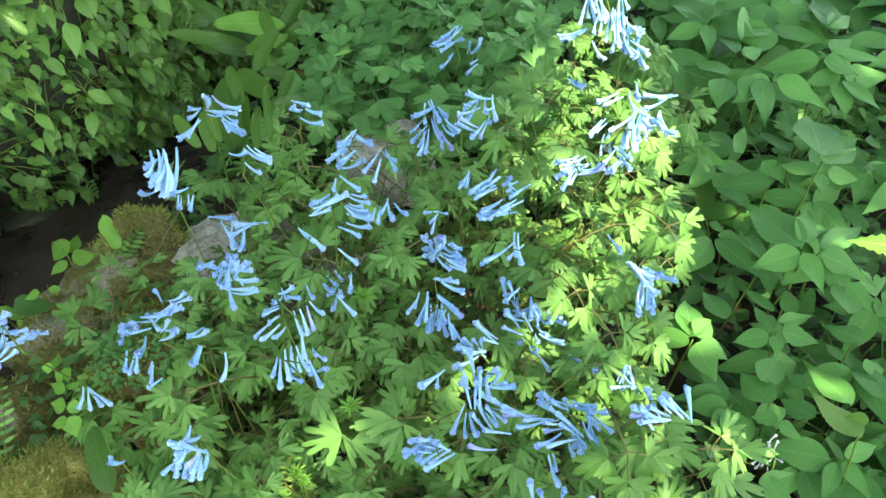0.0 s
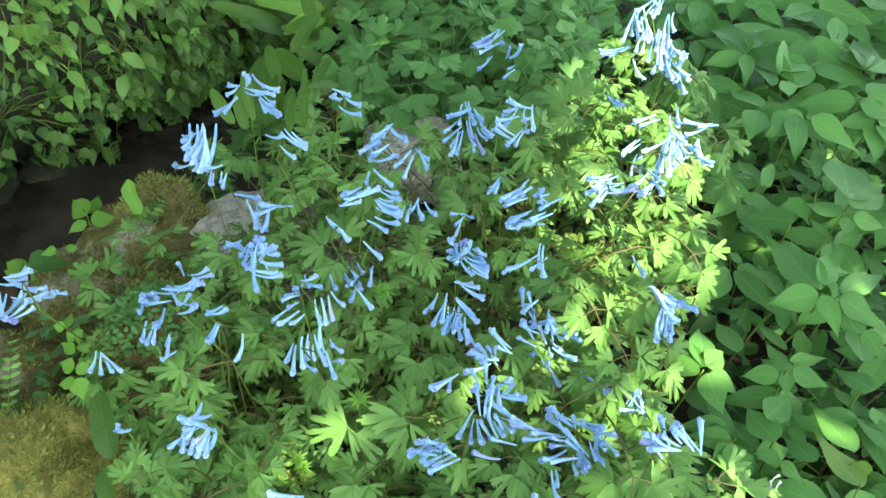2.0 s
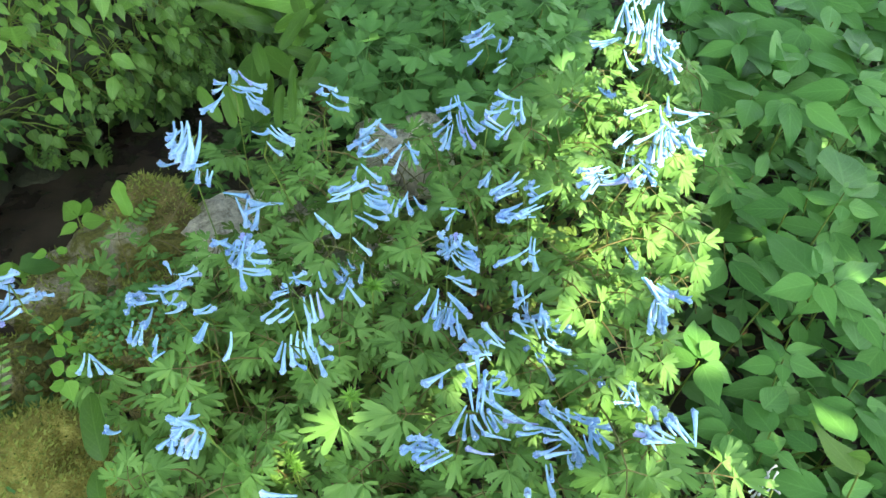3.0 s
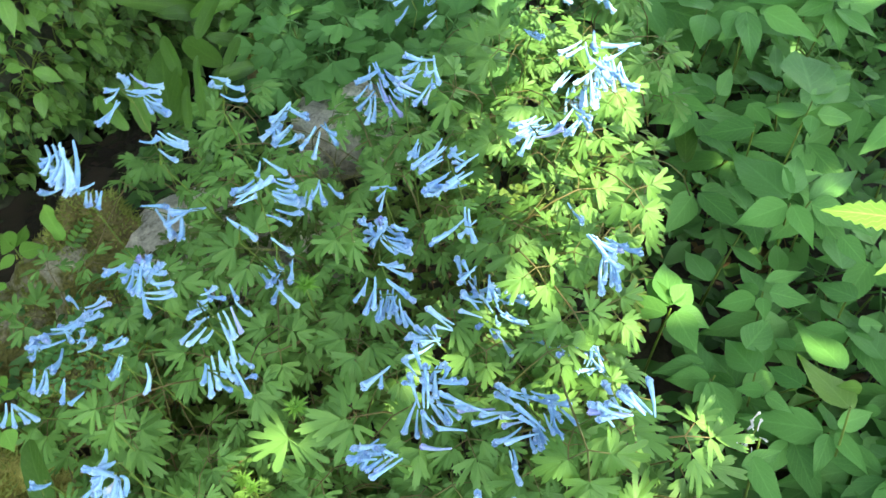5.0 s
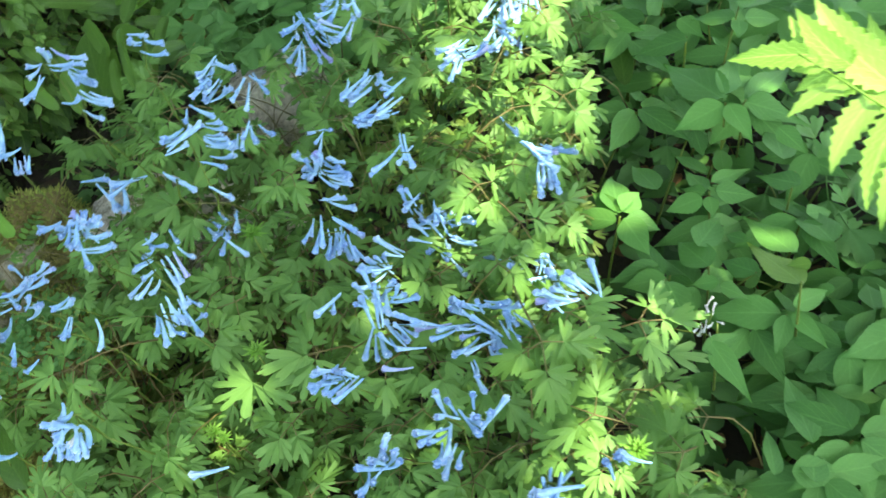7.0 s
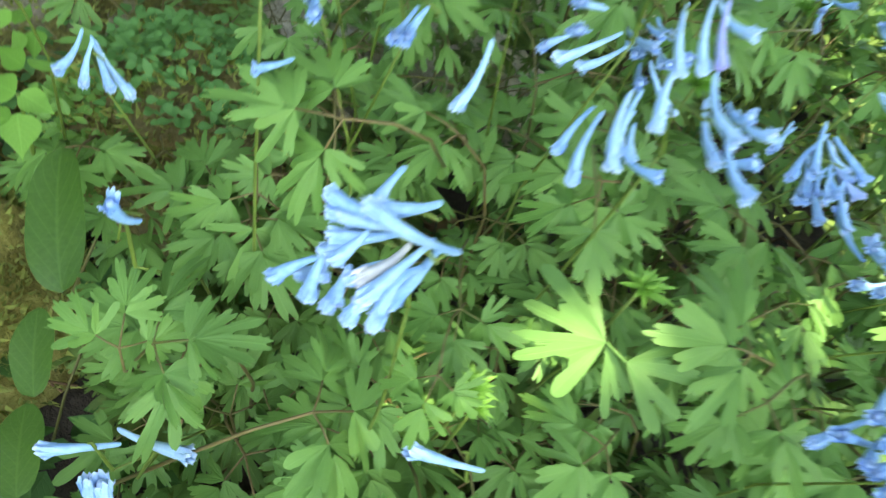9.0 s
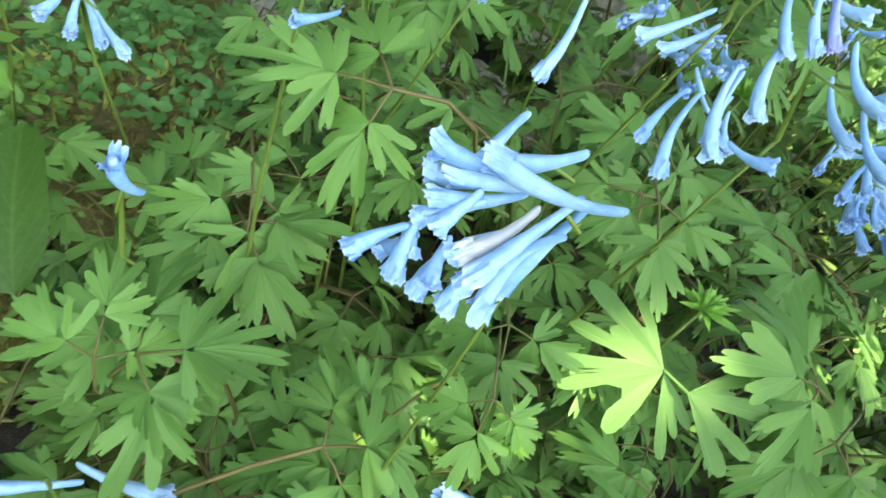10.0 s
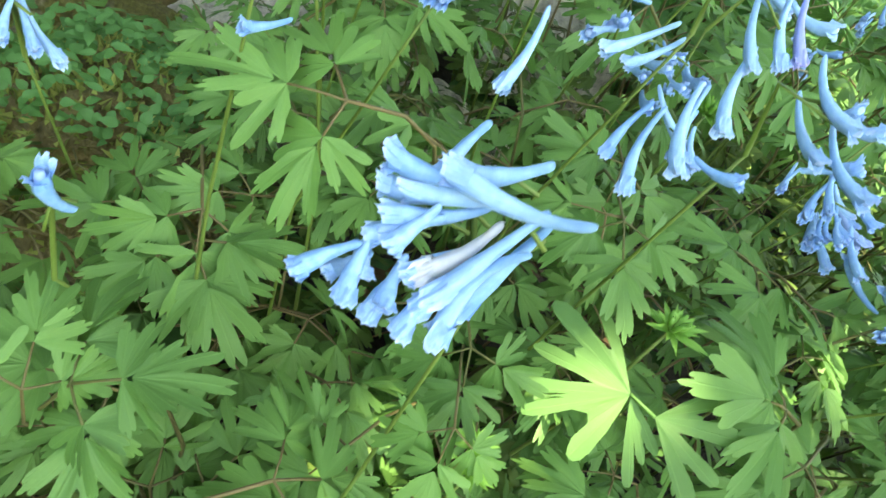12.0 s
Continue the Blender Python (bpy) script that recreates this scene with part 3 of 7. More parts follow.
def flowering_plant(top, mouth, rachis, count, spread, extent, hub, size=1.0, root=None, few=False, faded=False):
    """A corydalis with one raceme: its flowers stand along the rachis and fan over spread degrees round the mouth's direction."""
    top, mouth, rachis = Vector(top), Vector(mouth), Vector(rachis)
    base = Vector((top.x * 0.93 + chance.uniform(-0.03, 0.03), top.y + chance.uniform(0.04, 0.11), 0))
    base = Vector((*root, 0)) if root else base
    base.z = height_at(base.x, base.y)
    ob = thing("corydalis_plant", base, "corydalis with small faded cream-white flowers over cut leaves" if faded else "corydalis with %s sky-blue spurred flowers over cut leaves" % ("few" if few or 0 < count < 5 else "many"), "flower", "blue corydalis clump")
    view = mouth.cross(rachis).normalized()
    low = top - mouth * 0.010 - Vector((0, 0, 0.02))
    bm = bmesh.new()
    mid = base.lerp(low, 0.6) + Vector((chance.uniform(-0.015, 0.015), 0.01, 0.01))
    rod(bm, [base, base.lerp(mid, 0.5) + Vector((0.004, 0, 0)), mid, mid.lerp(low, 0.6), low], [0.0009, 0.0008, 0.0006, 0.00045, 0.0004], 6)
    part("stem", bm, STEM, ob)
    bm = bmesh.new()
    rod(bm, [low, top - rachis * extent * 0.5 - mouth * 0.004, top + rachis * extent * 0.5 - mouth * 0.002], [0.0007, 0.0006, 0.0004], 5)
    spots = []
    for i in range(count):
        s = (i + 0.5) / count - 0.5
        turn = radians(spread) * s + radians(chance.uniform(-20, 20))
        flip = 1 if view.dot(Vector((0, -0.76, 0.64))) > 0 else -1
        d = Matrix.Rotation(-turn * flip * (1 if rachis.cross(mouth).dot(view) < 0 else -1), 4, view) @ mouth
        d = (d + view * chance.uniform(-0.5, 0.5) + Vector((0, 0, chance.uniform(-0.15, 0.1)))).normalized()
        node_at = top + rachis * extent * s + view * chance.uniform(-0.006, 0.006) + mouth * chance.uniform(-0.005, 0.005)
        length = 0.0285 * size * chance.uniform(0.86, 1.06)
        tail = node_at + d * length * (hub * 0.5 - 0.5)
        spots.append((tail, d, length))
    raceme = part("flower_head", bm, STEM, ob)
    for tail, d, length in spots:
        me = chance.choice(FLOWERS) if chance.random() < 0.93 or count < 3 else chance.choice(BUDS)
        me = FADED if faded else me
        up = Vector((0, -0.3, 0.95)) + Vector((chance.uniform(-0.4, 0.4), chance.uniform(-0.4, 0.4), 0))
        piece("flower", me, raceme, frame_of(tail, d, up) @ Matrix.Scale(length / 0.0265, 4))
    plants.append((ob, base, top))
    return raceme


def flower(raceme, mouth, tip, bud=False, me=None):
    """One flower on a raceme, from its mouth back to the spur's tip."""
    mouth, tip = Vector(mouth), Vector(tip)
    d = mouth - tip
    m = frame_of(tip, d, (chance.uniform(-0.3, 0.3), -0.4, 0.9))
    k = d.length / 0.0275
    thick = max(0.66, min(k * 0.92, 0.84)) if tip.y > 0.335 else 0.78
    if crowd.random() < 0.34 and tip.y > 0.335:
        side = Vector((crowd.uniform(-1, 1), crowd.uniform(0.1, 1), crowd.uniform(-0.9, 0.1))) * 0.0048
        turn = d + Vector((crowd.uniform(-1, 1), crowd.uniform(-0.6, 1), crowd.uniform(-1, 0.5))) * d.length * 0.35
        short = k * crowd.uniform(0.65, 0.9)
        piece("flower", crowd.choice(FLOWERS), raceme, frame_of(tip + side, turn, (0, -0.4, 0.9)) @ Matrix.Diagonal((thick * 0.9, short, thick * 0.9, 1)))
    return piece("flower", me or chance.choice(BUDS if bud else FLOWERS), raceme, m @ Matrix.Diagonal((thick, k, thick, 1)))


head = flowering_plant((-0.165, 0.436, 0.356), (-0.29, -0.71, -0.64), (0.98, -0.11, -0.18), 0, 0, 0.014, 0.3)
flower(head, (-0.157, 0.424, 0.343), (-0.155, 0.436, 0.375))
flower(head, (-0.157, 0.428, 0.340), (-0.148, 0.440, 0.375))
flower(head, (-0.164, 0.432, 0.338), (-0.160, 0.444, 0.359))
flower(head, (-0.163, 0.426, 0.346), (-0.160, 0.438, 0.374))
flower(head, (-0.168, 0.430, 0.346), (-0.167, 0.442, 0.371))
flower(head, (-0.152, 0.424, 0.349), (-0.156, 0.436, 0.369))
flower(head, (-0.157, 0.428, 0.348), (-0.147, 0.440, 0.343))
flower(head, (-0.162, 0.432, 0.341), (-0.162, 0.444, 0.355))
flower(head, (-0.168, 0.426, 0.360), (-0.164, 0.438, 0.368))
flower(head, (-0.170, 0.430, 0.364), (-0.162, 0.442, 0.366))
flower(head, (-0.166, 0.424, 0.355), (-0.159, 0.436, 0.364))
flower(head, (-0.175, 0.428, 0.348), (-0.174, 0.440, 0.337))
flower(head, (-0.154, 0.432, 0.330), (-0.157, 0.444, 0.334))
flower(head, (-0.144, 0.426, 0.333), (-0.144, 0.438, 0.338))
flower(head, (-0.166, 0.430, 0.348), (-0.164, 0.442, 0.360))
flower(head, (-0.155, 0.424, 0.346), (-0.154, 0.436, 0.363))
flower(head, (-0.162, 0.428, 0.353), (-0.156, 0.440, 0.370))
flower(head, (-0.160, 0.432, 0.342), (-0.164, 0.444, 0.361))
head = flowering_plant((-0.170, 0.564, 0.329), (0.14, -0.72, -0.68), (0.99, 0.11, 0.08), 0, 0, 0.009, 0.8)
flower(head, (-0.184, 0.558, 0.336), (-0.177, 0.569, 0.330))
flower(head, (-0.186, 0.556, 0.327), (-0.178, 0.571, 0.330))
flower(head, (-0.184, 0.542, 0.318), (-0.177, 0.559, 0.327))
flower(head, (-0.194, 0.544, 0.314), (-0.178, 0.564, 0.322))
flower(head, (-0.155, 0.569, 0.331), (-0.169, 0.577, 0.338))
flower(head, (-0.144, 0.575, 0.327), (-0.167, 0.576, 0.334))
flower(head, (-0.152, 0.569, 0.328), (-0.173, 0.569, 0.329))
flower(head, (-0.148, 0.575, 0.322), (-0.170, 0.573, 0.326))
flower(head, (-0.147, 0.564, 0.318), (-0.163, 0.571, 0.323))
flower(head, (-0.142, 0.563, 0.310), (-0.163, 0.571, 0.319))
flower(head, (-0.152, 0.555, 0.317), (-0.160, 0.566, 0.322))
flower(head, (-0.141, 0.553, 0.316), (-0.160, 0.572, 0.316))
flower(head, (-0.170, 0.569, 0.341), (-0.175, 0.571, 0.328))
flower(head, (-0.169, 0.562, 0.347), (-0.175, 0.574, 0.325))
head = flowering_plant((-0.078, 0.523, 0.354), (0.95, -0.26, -0.17), (-0.04, -0.65, -0.76), 0, 0, 0.008, 0.3, few=True)
flower(head, (-0.066, 0.522, 0.354), (-0.086, 0.528, 0.361))
flower(head, (-0.065, 0.517, 0.350), (-0.085, 0.522, 0.351))
flower(head, (-0.075, 0.520, 0.362), (-0.091, 0.527, 0.362))
flower(head, (-0.087, 0.518, 0.364), (-0.083, 0.526, 0.355))
head = flowering_plant((-0.110, 0.471, 0.348), (0.95, -0.26, -0.17), (-0.04, -0.65, -0.76), 0, 0, 0.006, 0.4, few=True)
flower(head, (-0.094, 0.470, 0.345), (-0.116, 0.474, 0.353))
flower(head, (-0.095, 0.467, 0.350), (-0.113, 0.474, 0.356))
flower(head, (-0.103, 0.465, 0.339), (-0.117, 0.474, 0.342))
flower(head, (-0.111, 0.468, 0.356), (-0.126, 0.471, 0.351))
head = flowering_plant((-0.051, 0.547, 0.307), (-0.37, -0.69, -0.62), (0.99, 0.11, 0.08), 0, 0, 0.014, 0.6)
flower(head, (-0.067, 0.543, 0.302), (-0.053, 0.557, 0.308))
flower(head, (-0.075, 0.543, 0.296), (-0.058, 0.560, 0.306))
flower(head, (-0.065, 0.547, 0.307), (-0.049, 0.561, 0.318))
flower(head, (-0.061, 0.553, 0.297), (-0.051, 0.568, 0.312))
flower(head, (-0.035, 0.547, 0.312), (-0.050, 0.558, 0.316))
flower(head, (-0.033, 0.542, 0.315), (-0.050, 0.557, 0.313))
flower(head, (-0.063, 0.538, 0.300), (-0.050, 0.552, 0.304))
flower(head, (-0.067, 0.546, 0.289), (-0.051, 0.560, 0.298))
flower(head, (-0.039, 0.544, 0.301), (-0.060, 0.541, 0.292))
flower(head, (-0.042, 0.539, 0.305), (-0.061, 0.541, 0.293))
flower(head, (-0.043, 0.532, 0.294), (-0.030, 0.547, 0.304))
flower(head, (-0.035, 0.534, 0.282), (-0.029, 0.550, 0.298))
flower(head, (-0.014, 0.541, 0.301), (-0.028, 0.552, 0.303))
flower(head, (-0.015, 0.540, 0.291), (-0.026, 0.558, 0.301))
flower(head, (-0.063, 0.544, 0.315), (-0.057, 0.555, 0.312))
flower(head, (-0.057, 0.541, 0.301), (-0.066, 0.553, 0.304))
flower(head, (-0.063, 0.539, 0.293), (-0.065, 0.561, 0.304))
head = flowering_plant((-0.043, 0.448, 0.325), (0.93, -0.29, -0.21), (0.61, -0.50, -0.62), 0, 0, 0.021, 0.2)
flower(head, (-0.039, 0.455, 0.332), (-0.065, 0.444, 0.324))
flower(head, (-0.045, 0.452, 0.331), (-0.065, 0.441, 0.322))
flower(head, (-0.065, 0.438, 0.332), (-0.056, 0.450, 0.330))
flower(head, (-0.064, 0.437, 0.335), (-0.055, 0.459, 0.326))
flower(head, (-0.051, 0.453, 0.334), (-0.051, 0.466, 0.335))
flower(head, (-0.031, 0.454, 0.333), (-0.048, 0.464, 0.339))
flower(head, (-0.027, 0.447, 0.334), (-0.039, 0.454, 0.330))
flower(head, (-0.024, 0.444, 0.331), (-0.040, 0.451, 0.330))
flower(head, (-0.025, 0.445, 0.322), (-0.043, 0.452, 0.322))
flower(head, (-0.024, 0.446, 0.313), (-0.045, 0.456, 0.318))
flower(head, (-0.026, 0.443, 0.318), (-0.044, 0.451, 0.320))
flower(head, (-0.023, 0.440, 0.323), (-0.043, 0.450, 0.316))
flower(head, (-0.031, 0.436, 0.306), (-0.049, 0.445, 0.308))
flower(head, (-0.024, 0.441, 0.313), (-0.044, 0.451, 0.307))
flower(head, (-0.019, 0.446, 0.319), (-0.014, 0.460, 0.323))
flower(head, (-0.020, 0.442, 0.313), (-0.019, 0.457, 0.318))
flower(head, (-0.008, 0.439, 0.320), (-0.015, 0.463, 0.317))
head = flowering_plant((0.008, 0.618, 0.295), (0.05, -0.73, -0.68), (0.99, 0.11, 0.08), 0, 0, 0.012, 0.9)
flower(head, (-0.010, 0.606, 0.288), (0.001, 0.620, 0.293))
flower(head, (-0.011, 0.615, 0.271), (0.006, 0.629, 0.284))
flower(head, (-0.007, 0.615, 0.300), (0.011, 0.626, 0.305))
flower(head, (-0.011, 0.617, 0.297), (0.012, 0.628, 0.303))
flower(head, (0.004, 0.616, 0.290), (0.003, 0.632, 0.304))
flower(head, (0.018, 0.614, 0.294), (0.008, 0.633, 0.307))
flower(head, (0.004, 0.598, 0.269), (0.007, 0.614, 0.288))
flower(head, (-0.002, 0.598, 0.267), (0.003, 0.612, 0.288))
flower(head, (0.018, 0.606, 0.283), (0.011, 0.621, 0.299))
flower(head, (0.021, 0.604, 0.277), (0.009, 0.622, 0.294))
flower(head, (0.025, 0.619, 0.297), (0.015, 0.632, 0.300))
flower(head, (0.037, 0.620, 0.281), (0.018, 0.631, 0.295))
flower(head, (0.031, 0.604, 0.288), (0.019, 0.616, 0.292))
flower(head, (0.030, 0.596, 0.277), (0.018, 0.615, 0.286))
head = flowering_plant((0.045, 0.544, 0.348), (0.84, -0.41, -0.35), (0.98, -0.11, -0.18), 0, 0, 0.011, 0.6)
flower(head, (0.032, 0.537, 0.347), (0.051, 0.545, 0.349))
flower(head, (0.037, 0.544, 0.350), (0.052, 0.554, 0.352))
flower(head, (0.034, 0.540, 0.344), (0.050, 0.542, 0.333))
flower(head, (0.031, 0.540, 0.339), (0.051, 0.545, 0.326))
flower(head, (0.053, 0.537, 0.351), (0.062, 0.547, 0.349))
flower(head, (0.039, 0.543, 0.364), (0.061, 0.552, 0.353))
flower(head, (0.058, 0.541, 0.347), (0.055, 0.555, 0.352))
flower(head, (0.064, 0.535, 0.342), (0.060, 0.555, 0.355))
flower(head, (0.060, 0.537, 0.342), (0.058, 0.549, 0.340))
flower(head, (0.044, 0.533, 0.329), (0.056, 0.553, 0.333))
flower(head, (0.042, 0.544, 0.353), (0.052, 0.555, 0.353))
flower(head, (0.039, 0.546, 0.335), (0.051, 0.565, 0.349))
head = flowering_plant((0.024, 0.821, 0.270), (-0.78, -0.50, -0.37), (0.46, -0.56, -0.69), 0, 0, 0.023, 0.5)
flower(head, (0.004, 0.820, 0.270), (0.024, 0.828, 0.279))
flower(head, (0.000, 0.836, 0.265), (0.021, 0.837, 0.279))
flower(head, (0.008, 0.813, 0.267), (0.028, 0.821, 0.277))
flower(head, (0.013, 0.821, 0.270), (0.033, 0.827, 0.279))
flower(head, (0.014, 0.827, 0.272), (0.034, 0.834, 0.288))
flower(head, (0.009, 0.827, 0.275), (0.028, 0.841, 0.286))
flower(head, (0.036, 0.824, 0.279), (0.025, 0.831, 0.271))
flower(head, (0.043, 0.823, 0.276), (0.040, 0.825, 0.259))
flower(head, (0.054, 0.820, 0.283), (0.043, 0.825, 0.260))
flower(head, (0.010, 0.805, 0.251), (0.024, 0.817, 0.264))
flower(head, (0.006, 0.821, 0.240), (0.021, 0.829, 0.256))
flower(head, (0.044, 0.813, 0.254), (0.052, 0.824, 0.254))
flower(head, (0.039, 0.805, 0.244), (0.052, 0.827, 0.247))
flower(head, (0.009, 0.822, 0.276), (-0.001, 0.829, 0.270))
flower(head, (0.021, 0.823, 0.278), (0.003, 0.838, 0.266))
head = flowering_plant((0.066, 0.483, 0.308), (-0.91, -0.36, -0.20), (0.30, -0.61, -0.73), 0, 0, 0.015, 0.3)
flower(head, (0.050, 0.483, 0.313), (0.065, 0.495, 0.319))
flower(head, (0.043, 0.479, 0.314), (0.061, 0.495, 0.319))
flower(head, (0.059, 0.484, 0.319), (0.066, 0.495, 0.320))
flower(head, (0.048, 0.491, 0.303), (0.062, 0.505, 0.317))
flower(head, (0.068, 0.488, 0.318), (0.080, 0.496, 0.315))
flower(head, (0.048, 0.484, 0.307), (0.065, 0.494, 0.310))
flower(head, (0.047, 0.486, 0.305), (0.064, 0.503, 0.306))
flower(head, (0.072, 0.477, 0.312), (0.089, 0.488, 0.318))
flower(head, (0.066, 0.470, 0.307), (0.079, 0.481, 0.309))
flower(head, (0.063, 0.474, 0.299), (0.085, 0.486, 0.305))
flower(head, (0.056, 0.479, 0.299), (0.076, 0.484, 0.297))
flower(head, (0.051, 0.476, 0.299), (0.072, 0.487, 0.291))
flower(head, (0.052, 0.477, 0.300), (0.070, 0.487, 0.305))
flower(head, (0.051, 0.465, 0.306), (0.067, 0.486, 0.302))
flower(head, (0.059, 0.471, 0.297), (0.069, 0.484, 0.300))
flower(head, (0.053, 0.479, 0.291), (0.073, 0.493, 0.297))
flower(head, (0.051, 0.472, 0.298), (0.063, 0.480, 0.294))
flower(head, (0.072, 0.481, 0.318), (0.080, 0.486, 0.310))
flower(head, (0.073, 0.481, 0.330), (0.079, 0.491, 0.310))
head = flowering_plant((0.180, 0.639, 0.284), (-0.66, -0.58, -0.47), (0.61, -0.50, -0.62), 0, 0, 0.029, 0.5)
flower(head, (0.164, 0.644, 0.297), (0.183, 0.650, 0.304))
flower(head, (0.157, 0.645, 0.300), (0.179, 0.656, 0.305))
flower(head, (0.159, 0.638, 0.272), (0.174, 0.648, 0.281))
flower(head, (0.153, 0.630, 0.272), (0.169, 0.645, 0.284))
flower(head, (0.170, 0.635, 0.275), (0.195, 0.640, 0.295))
flower(head, (0.190, 0.614, 0.256), (0.197, 0.636, 0.295))
flower(head, (0.187, 0.622, 0.275), (0.193, 0.633, 0.296))
flower(head, (0.183, 0.614, 0.242), (0.191, 0.628, 0.259))
flower(head, (0.177, 0.616, 0.235), (0.187, 0.630, 0.254))
flower(head, (0.198, 0.627, 0.267), (0.198, 0.642, 0.291))
flower(head, (0.195, 0.643, 0.270), (0.194, 0.650, 0.293))
flower(head, (0.205, 0.626, 0.269), (0.200, 0.642, 0.294))
flower(head, (0.202, 0.634, 0.275), (0.198, 0.644, 0.298))
flower(head, (0.166, 0.629, 0.261), (0.176, 0.641, 0.279))
flower(head, (0.172, 0.628, 0.258), (0.177, 0.646, 0.275))
flower(head, (0.175, 0.620, 0.253), (0.172, 0.634, 0.274))
flower(head, (0.165, 0.618, 0.254), (0.167, 0.635, 0.270))
flower(head, (0.184, 0.622, 0.262), (0.191, 0.636, 0.288))
flower(head, (0.190, 0.633, 0.266), (0.191, 0.640, 0.290))
head = flowering_plant((0.170, 0.531, 0.335), (0.05, -0.73, -0.68), (0.98, -0.11, -0.18), 0, 0, 0.019, 0.5)
flower(head, (0.169, 0.540, 0.352), (0.165, 0.555, 0.360))
flower(head, (0.171, 0.543, 0.359), (0.172, 0.567, 0.361))
flower(head, (0.175, 0.540, 0.353), (0.192, 0.546, 0.359))
flower(head, (0.174, 0.556, 0.357), (0.198, 0.553, 0.359))
flower(head, (0.179, 0.534, 0.350), (0.170, 0.547, 0.351))
flower(head, (0.183, 0.531, 0.341), (0.175, 0.553, 0.346))
flower(head, (0.185, 0.531, 0.349), (0.188, 0.542, 0.351))
flower(head, (0.194, 0.523, 0.339), (0.188, 0.544, 0.350))
flower(head, (0.189, 0.523, 0.344), (0.186, 0.537, 0.349))
flower(head, (0.199, 0.518, 0.345), (0.182, 0.539, 0.347))
flower(head, (0.169, 0.522, 0.327), (0.167, 0.537, 0.349))
flower(head, (0.173, 0.533, 0.317), (0.174, 0.543, 0.341))
flower(head, (0.164, 0.525, 0.325), (0.167, 0.540, 0.342))
flower(head, (0.161, 0.531, 0.321), (0.166, 0.543, 0.340))
flower(head, (0.178, 0.527, 0.337), (0.173, 0.543, 0.346))
flower(head, (0.172, 0.525, 0.333), (0.175, 0.548, 0.344))
flower(head, (0.168, 0.517, 0.323), (0.160, 0.532, 0.325))
flower(head, (0.166, 0.510, 0.318), (0.159, 0.534, 0.316))
flower(head, (0.147, 0.523, 0.313), (0.159, 0.535, 0.323))
flower(head, (0.148, 0.511, 0.315), (0.164, 0.532, 0.317))
head = flowering_plant((0.183, 0.790, 0.330), (-0.21, -0.72, -0.66), (0.30, -0.61, -0.73), 0, 0, 0.041, 0.5)
flower(head, (0.156, 0.787, 0.309), (0.163, 0.799, 0.341))
flower(head, (0.158, 0.793, 0.319), (0.168, 0.805, 0.341))
flower(head, (0.135, 0.788, 0.294), (0.164, 0.789, 0.308))
flower(head, (0.144, 0.791, 0.292), (0.167, 0.794, 0.305))
flower(head, (0.184, 0.781, 0.322), (0.169, 0.796, 0.350))
flower(head, (0.167, 0.794, 0.326), (0.181, 0.801, 0.352))
flower(head, (0.164, 0.801, 0.339), (0.182, 0.806, 0.356))
flower(head, (0.177, 0.782, 0.317), (0.169, 0.793, 0.339))
flower(head, (0.174, 0.789, 0.312), (0.164, 0.796, 0.336))
flower(head, (0.180, 0.788, 0.339), (0.188, 0.797, 0.358))
flower(head, (0.178, 0.797, 0.339), (0.188, 0.807, 0.359))
flower(head, (0.188, 0.796, 0.346), (0.181, 0.809, 0.355))
flower(head, (0.184, 0.785, 0.314), (0.177, 0.797, 0.332))
flower(head, (0.187, 0.788, 0.317), (0.178, 0.808, 0.332))
flower(head, (0.172, 0.784, 0.325), (0.166, 0.796, 0.343))
flower(head, (0.172, 0.795, 0.322), (0.163, 0.804, 0.343))
flower(head, (0.176, 0.774, 0.308), (0.178, 0.787, 0.325))
flower(head, (0.169, 0.769, 0.309), (0.174, 0.787, 0.324))
flower(head, (0.180, 0.763, 0.286), (0.169, 0.777, 0.300))
flower(head, (0.186, 0.765, 0.283), (0.171, 0.775, 0.299))
head = flowering_plant((0.195, 0.718, 0.320), (0.46, -0.65, -0.60), (0.13, -0.64, -0.76), 0, 0, 0.028, 0.4)
flower(head, (0.184, 0.721, 0.320), (0.180, 0.735, 0.351))
flower(head, (0.180, 0.727, 0.331), (0.179, 0.741, 0.350))
flower(head, (0.187, 0.714, 0.318), (0.182, 0.730, 0.351))
flower(head, (0.191, 0.725, 0.325), (0.185, 0.743, 0.365))
flower(head, (0.193, 0.730, 0.352), (0.189, 0.744, 0.367))
flower(head, (0.186, 0.742, 0.338), (0.186, 0.750, 0.362))
flower(head, (0.203, 0.717, 0.337), (0.189, 0.730, 0.346))
flower(head, (0.211, 0.723, 0.335), (0.192, 0.741, 0.338))
flower(head, (0.216, 0.708, 0.316), (0.198, 0.719, 0.329))
flower(head, (0.213, 0.707, 0.320), (0.195, 0.718, 0.328))
flower(head, (0.214, 0.706, 0.302), (0.204, 0.720, 0.317))
flower(head, (0.217, 0.715, 0.297), (0.205, 0.728, 0.314))
flower(head, (0.194, 0.715, 0.312), (0.194, 0.726, 0.337))
flower(head, (0.180, 0.718, 0.315), (0.184, 0.729, 0.334))
flower(head, (0.180, 0.724, 0.309), (0.185, 0.730, 0.333))
flower(head, (0.204, 0.710, 0.311), (0.191, 0.723, 0.326))
flower(head, (0.199, 0.707, 0.315), (0.190, 0.728, 0.329))
flower(head, (0.203, 0.722, 0.340), (0.203, 0.723, 0.322))
flower(head, (0.202, 0.712, 0.338), (0.205, 0.720, 0.315))
